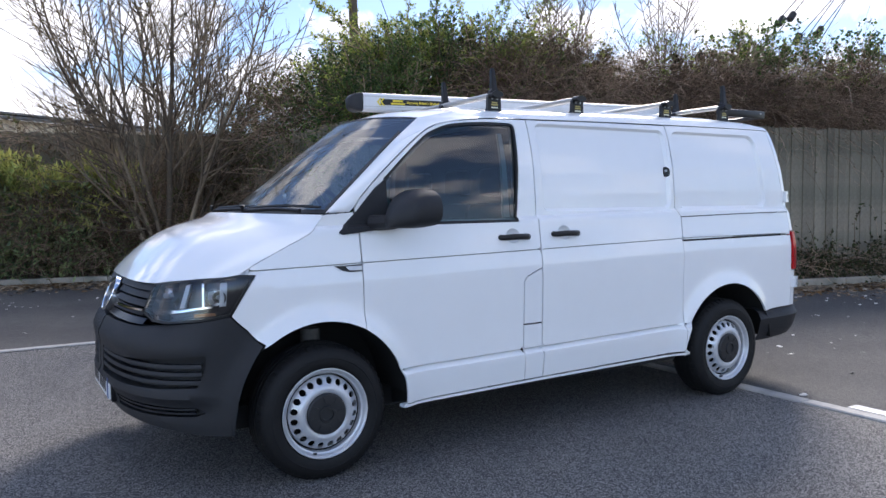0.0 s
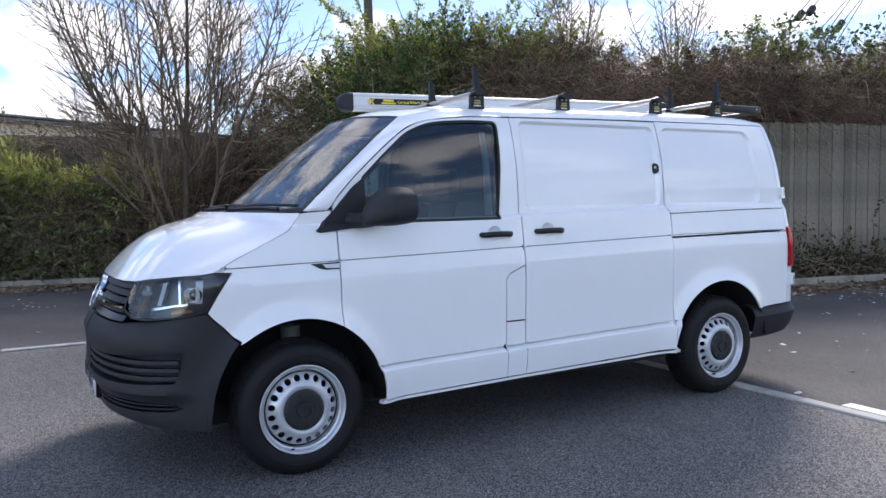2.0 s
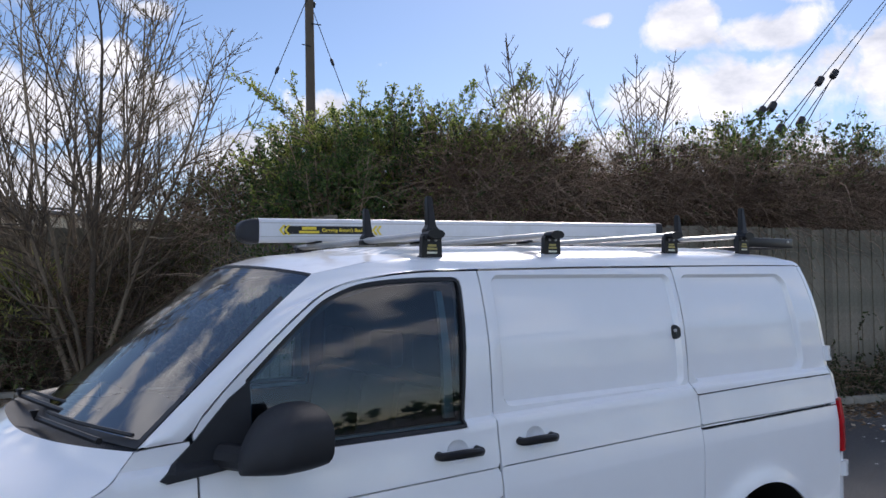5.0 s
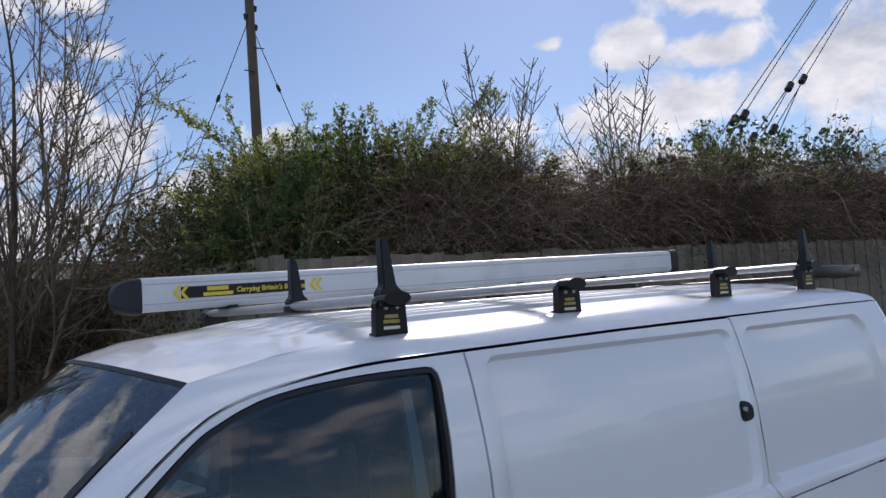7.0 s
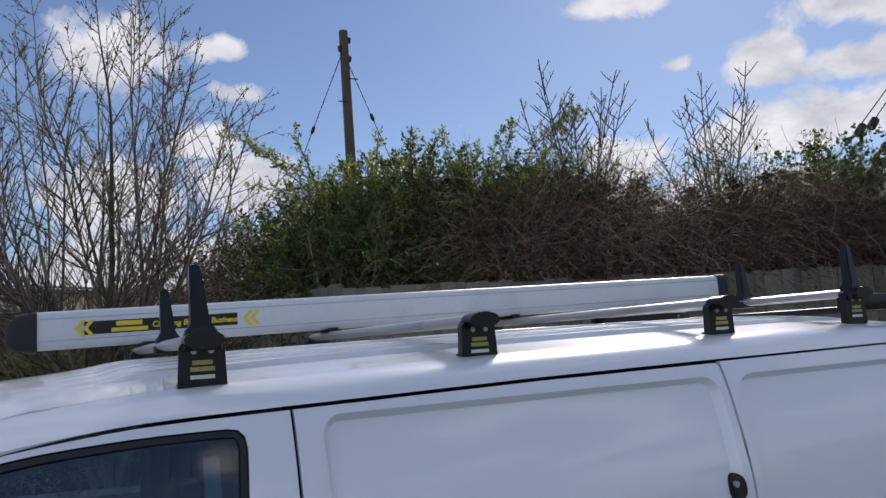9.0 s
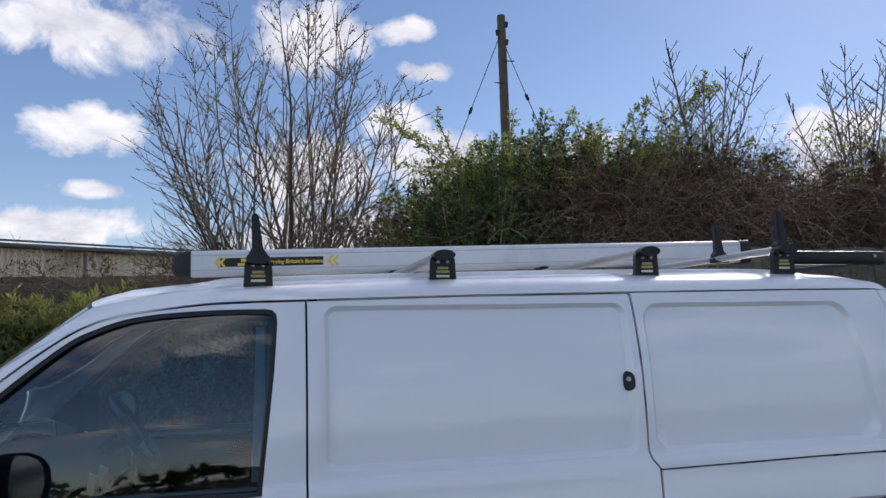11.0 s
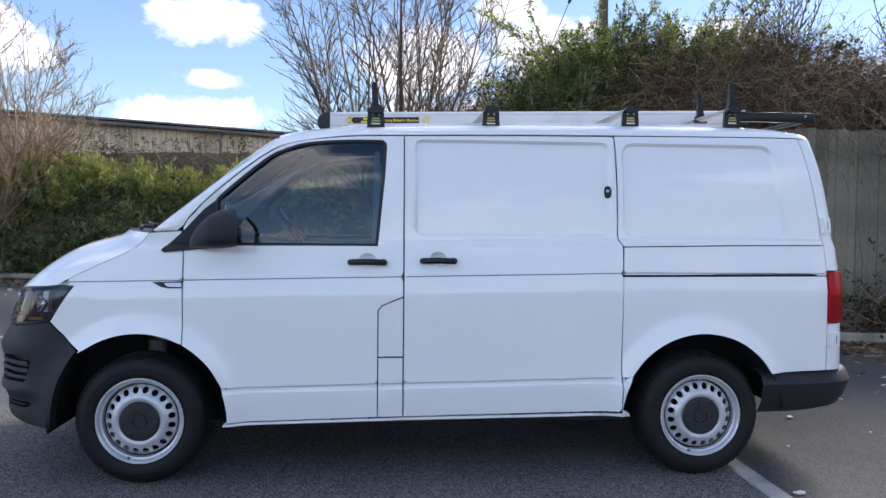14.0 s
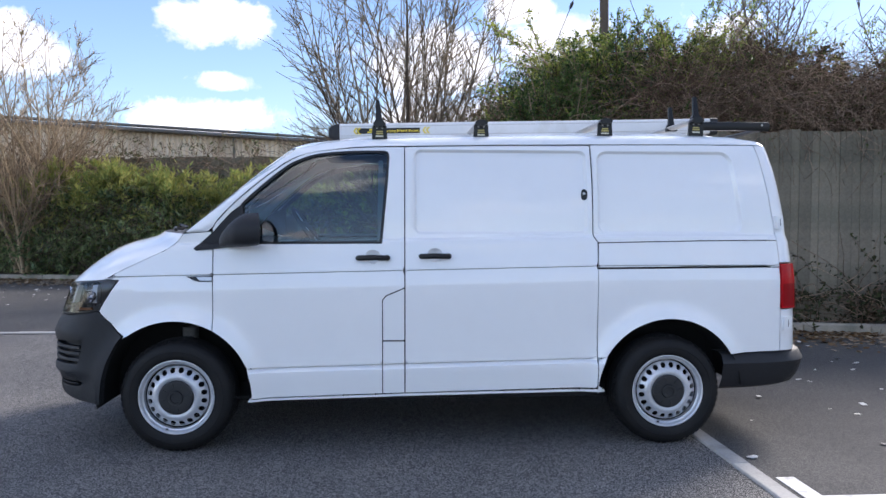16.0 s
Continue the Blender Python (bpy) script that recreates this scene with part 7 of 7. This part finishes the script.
# shrubs before the back fence
sr = random.Random(9)
LOW = [(-9.6 + 0.72 * k, 14.2 - 0.15 * k + sr.uniform(-0.2, 0.2), 0.75 + sr.uniform(-0.05, 0.3), 0.62, 0.5, 0.75 + sr.uniform(-0.1, 0.35)) for k in range(15)]
thicket("green_shrubs", LOW, 70, 2600, 44000, M_SHRUB, M_TWIG, 0.12, "dark green leafy shrubs along the kerb", shoots=120, leaf_w=0.32, shoot_len=0.6, lift=0.8)
thicket("lime_shrubs", [(q[0] + 0.2, q[1] - 0.12, q[2] + q[5] * 0.62, q[3] * 0.8, q[4], q[5] * 0.55) for q in LOW], 71, 1300, 30000, M_LIME, M_TWIG, 0.145, "yellow-green leafy shrub tops along the kerb", shoots=420, shoot_len=0.65, leaf_w=0.20, shoot_leaves=3, lift=1.6)
thicket("dead_undergrowth", [(-0.6 + 0.6 * k, 12.2 - 0.16 * k, 0.9, 0.6, 0.5, 0.95) for k in range(7)] + [(2.98, 10.9 - 0.8 * k, 1.1, 0.22, 0.6, 1.15) for k in range(4)], 75, 2600, 12000, M_BROWNLEAF, M_BRAMBLE, 0.05, "dry brown undergrowth round the tree foot", shoots=160)
thicket("brown_shrub", [(3.0, 11.6, 2.65, 0.5, 0.6, 0.55), (3.25, 10.4, 2.7, 0.45, 0.7, 0.6), (3.3, 9.2, 2.75, 0.4, 0.7, 0.6)], 79, 900, 9000, M_BROWNLEAF, M_BRAMBLE, 0.045, "brown-leaved shrub on top of the return fence", shoots=90, shoot_len=0.6)
thicket("fence_creeper", [(-7.5 + 1.1 * k, 14.55 - 0.21 * k, 2.55, 0.65, 0.25, 0.40) for k in range(8)], 76, 700, 2500, M_BROWNLEAF, M_BRAMBLE, 0.06, "brown creeper stems hanging over the back fence", shoots=90, shoot_len=0.5)
# far hedge behind the walk, mirrored in the van's windows
thicket("far_hedge", [(-46 + 4.2 * k, -66 + 3 * math.sin(k * 1.3), 0.9, 3.2, 2.0, 1.5 + 0.7 * math.sin(k * 2.7)) for k in range(26)], 78, 900, 16000, M_DARKGREEN, M_BRAMBLE, 0.55, "distant dark hedge across the car park", shoots=200, shoot_len=2.2, stem_r=0.03, leaf_w=0.7)
fr = random.Random(12)
thicket("far_trees", [(58 + 6.0 * k + fr.uniform(-2, 2), -58 + fr.uniform(-4, 4), 4.2 + 0.12 * k + fr.uniform(-0.8, 1.6), 3.4, 2.5, 2.8 + fr.uniform(-0.8, 1.4)) for k in range(13)], 80, 1400, 26000, M_DARKGREEN, M_BRAMBLE, 0.5, "distant dark trees across the car park", shoots=420, shoot_len=2.6, stem_r=0.03, leaf_w=0.6)


# ---------------------------------------------------------------- cables and litter
lines = thing("overhead_cables", (15, 8, 4), "thin dark overhead cables with black insulators", "cable")
for (x0, z0), (x1, z1) in (((19.16, 10.05), (11.43, 3.54)), ((19.18, 10.08), (11.79, 3.53)), ((21.81, 11.11), (13.2, 4.18)), ((20.48, 10.06), (14.19, 4.52)), ((15.66, 6.13), (13.91, 4.47)), ((16.25, 6.37), (14.77, 4.76))):
    part("cable", tube([(x0, 7.0, z0), (x1, 7.0, z1)], 0.011, 5), M_CABLE, lines)
for x, z in ((13.49, 5.2), (13.86, 5.34), (15.66, 6.13), (16.25, 6.37), (14.1, 4.9), (14.88, 5.14)):
    p, u = Vector((x, 7.0, z)), Vector((0.70, 0, 0.71))
    part("insulator", tube([p - u * 0.125, p - u * 0.10, p + u * 0.10, p + u * 0.125], [0.055, 0.078, 0.078, 0.055], 10), M_CABLE, lines)


def litter(name, label, line, n, spread, size, mat, seed):
    """Fallen leaves along the foot of a kerb, lying on the asphalt."""
    r = np.random.default_rng(seed)
    P = np.array([(*p, 0.0) for p in line])
    seg = np.linalg.norm(np.diff(P, axis=0), axis=1)
    pick = r.choice(len(seg), n, p=seg / seg.sum())
    at = P[pick] + (P[pick + 1] - P[pick]) * r.random(n)[:, None]
    d = (P[pick + 1] - P[pick]) / seg[pick][:, None]
    nrm = np.stack([d[:, 1], -d[:, 0], d[:, 2]], 1)
    at = at + nrm * (0.08 + np.abs(r.normal(size=n)) * spread)[:, None]
    at[:, 2] = 0.008 + r.random(n) * 0.012
    a = r.uniform(0, 2 * math.pi, n)
    L = size * r.uniform(0.5, 1.4, n)
    u = np.stack([np.cos(a), np.sin(a), r.normal(size=n) * 0.15], 1) * L[:, None]
    w = np.stack([-np.sin(a), np.cos(a), r.normal(size=n) * 0.25], 1) * L[:, None] * 0.35
    v = np.stack([at - u * 0.5, at + w, at + u * 0.5, at - w], 1).reshape(-1, 3)
    v[:, 2] = np.maximum(v[:, 2], 0.006)
    f = [tuple(4 * i + k for k in range(4)) for i in range(n)]
    me = mesh_of(name, v.tolist(), f, mat, False)
    return tagged(new(name, me), label, "leaf litter", kind="stuff")


litter("fallen_leaves", "dry brown leaves along the back kerb", KERB_BACK, 15000, 0.62, 0.085, M_LEAFLITTER, 5)
litter("fallen_leaves", "dry brown leaves along the side kerb", KERB_RIGHT, 8000, 0.5, 0.07, M_LEAFLITTER, 6)
litter("pale_litter", "pale scraps and leaves scattered over the bays", [(3.6, 4.4), (16, 1.9)], 260, 2.0, 0.055, M_PALELITTER, 7)
litter("pale_litter", "pale scraps and leaves scattered over the bays", [(-14, 12.0), (2.0, 9.6)], 260, 2.0, 0.055, M_PALELITTER, 8)
scrap = thing("crumpled_paper", (3.39, -0.27, 0.01), "small crumpled white paper scrap lying on asphalt", "litter")
bm = bmesh.new()
bmesh.ops.create_icosphere(bm, subdivisions=2, radius=1.0)
rs = random.Random(4)
for v in bm.verts:
    v.co = Vector((3.39 + v.co.x * 0.036 * rs.uniform(0.7, 1.2), -0.268 + v.co.y * 0.022 * rs.uniform(0.7, 1.2), 0.014 + v.co.z * 0.010 * rs.uniform(0.6, 1.2)))
part("paper", bm, M_PALELITTER, scrap, sharp=20)
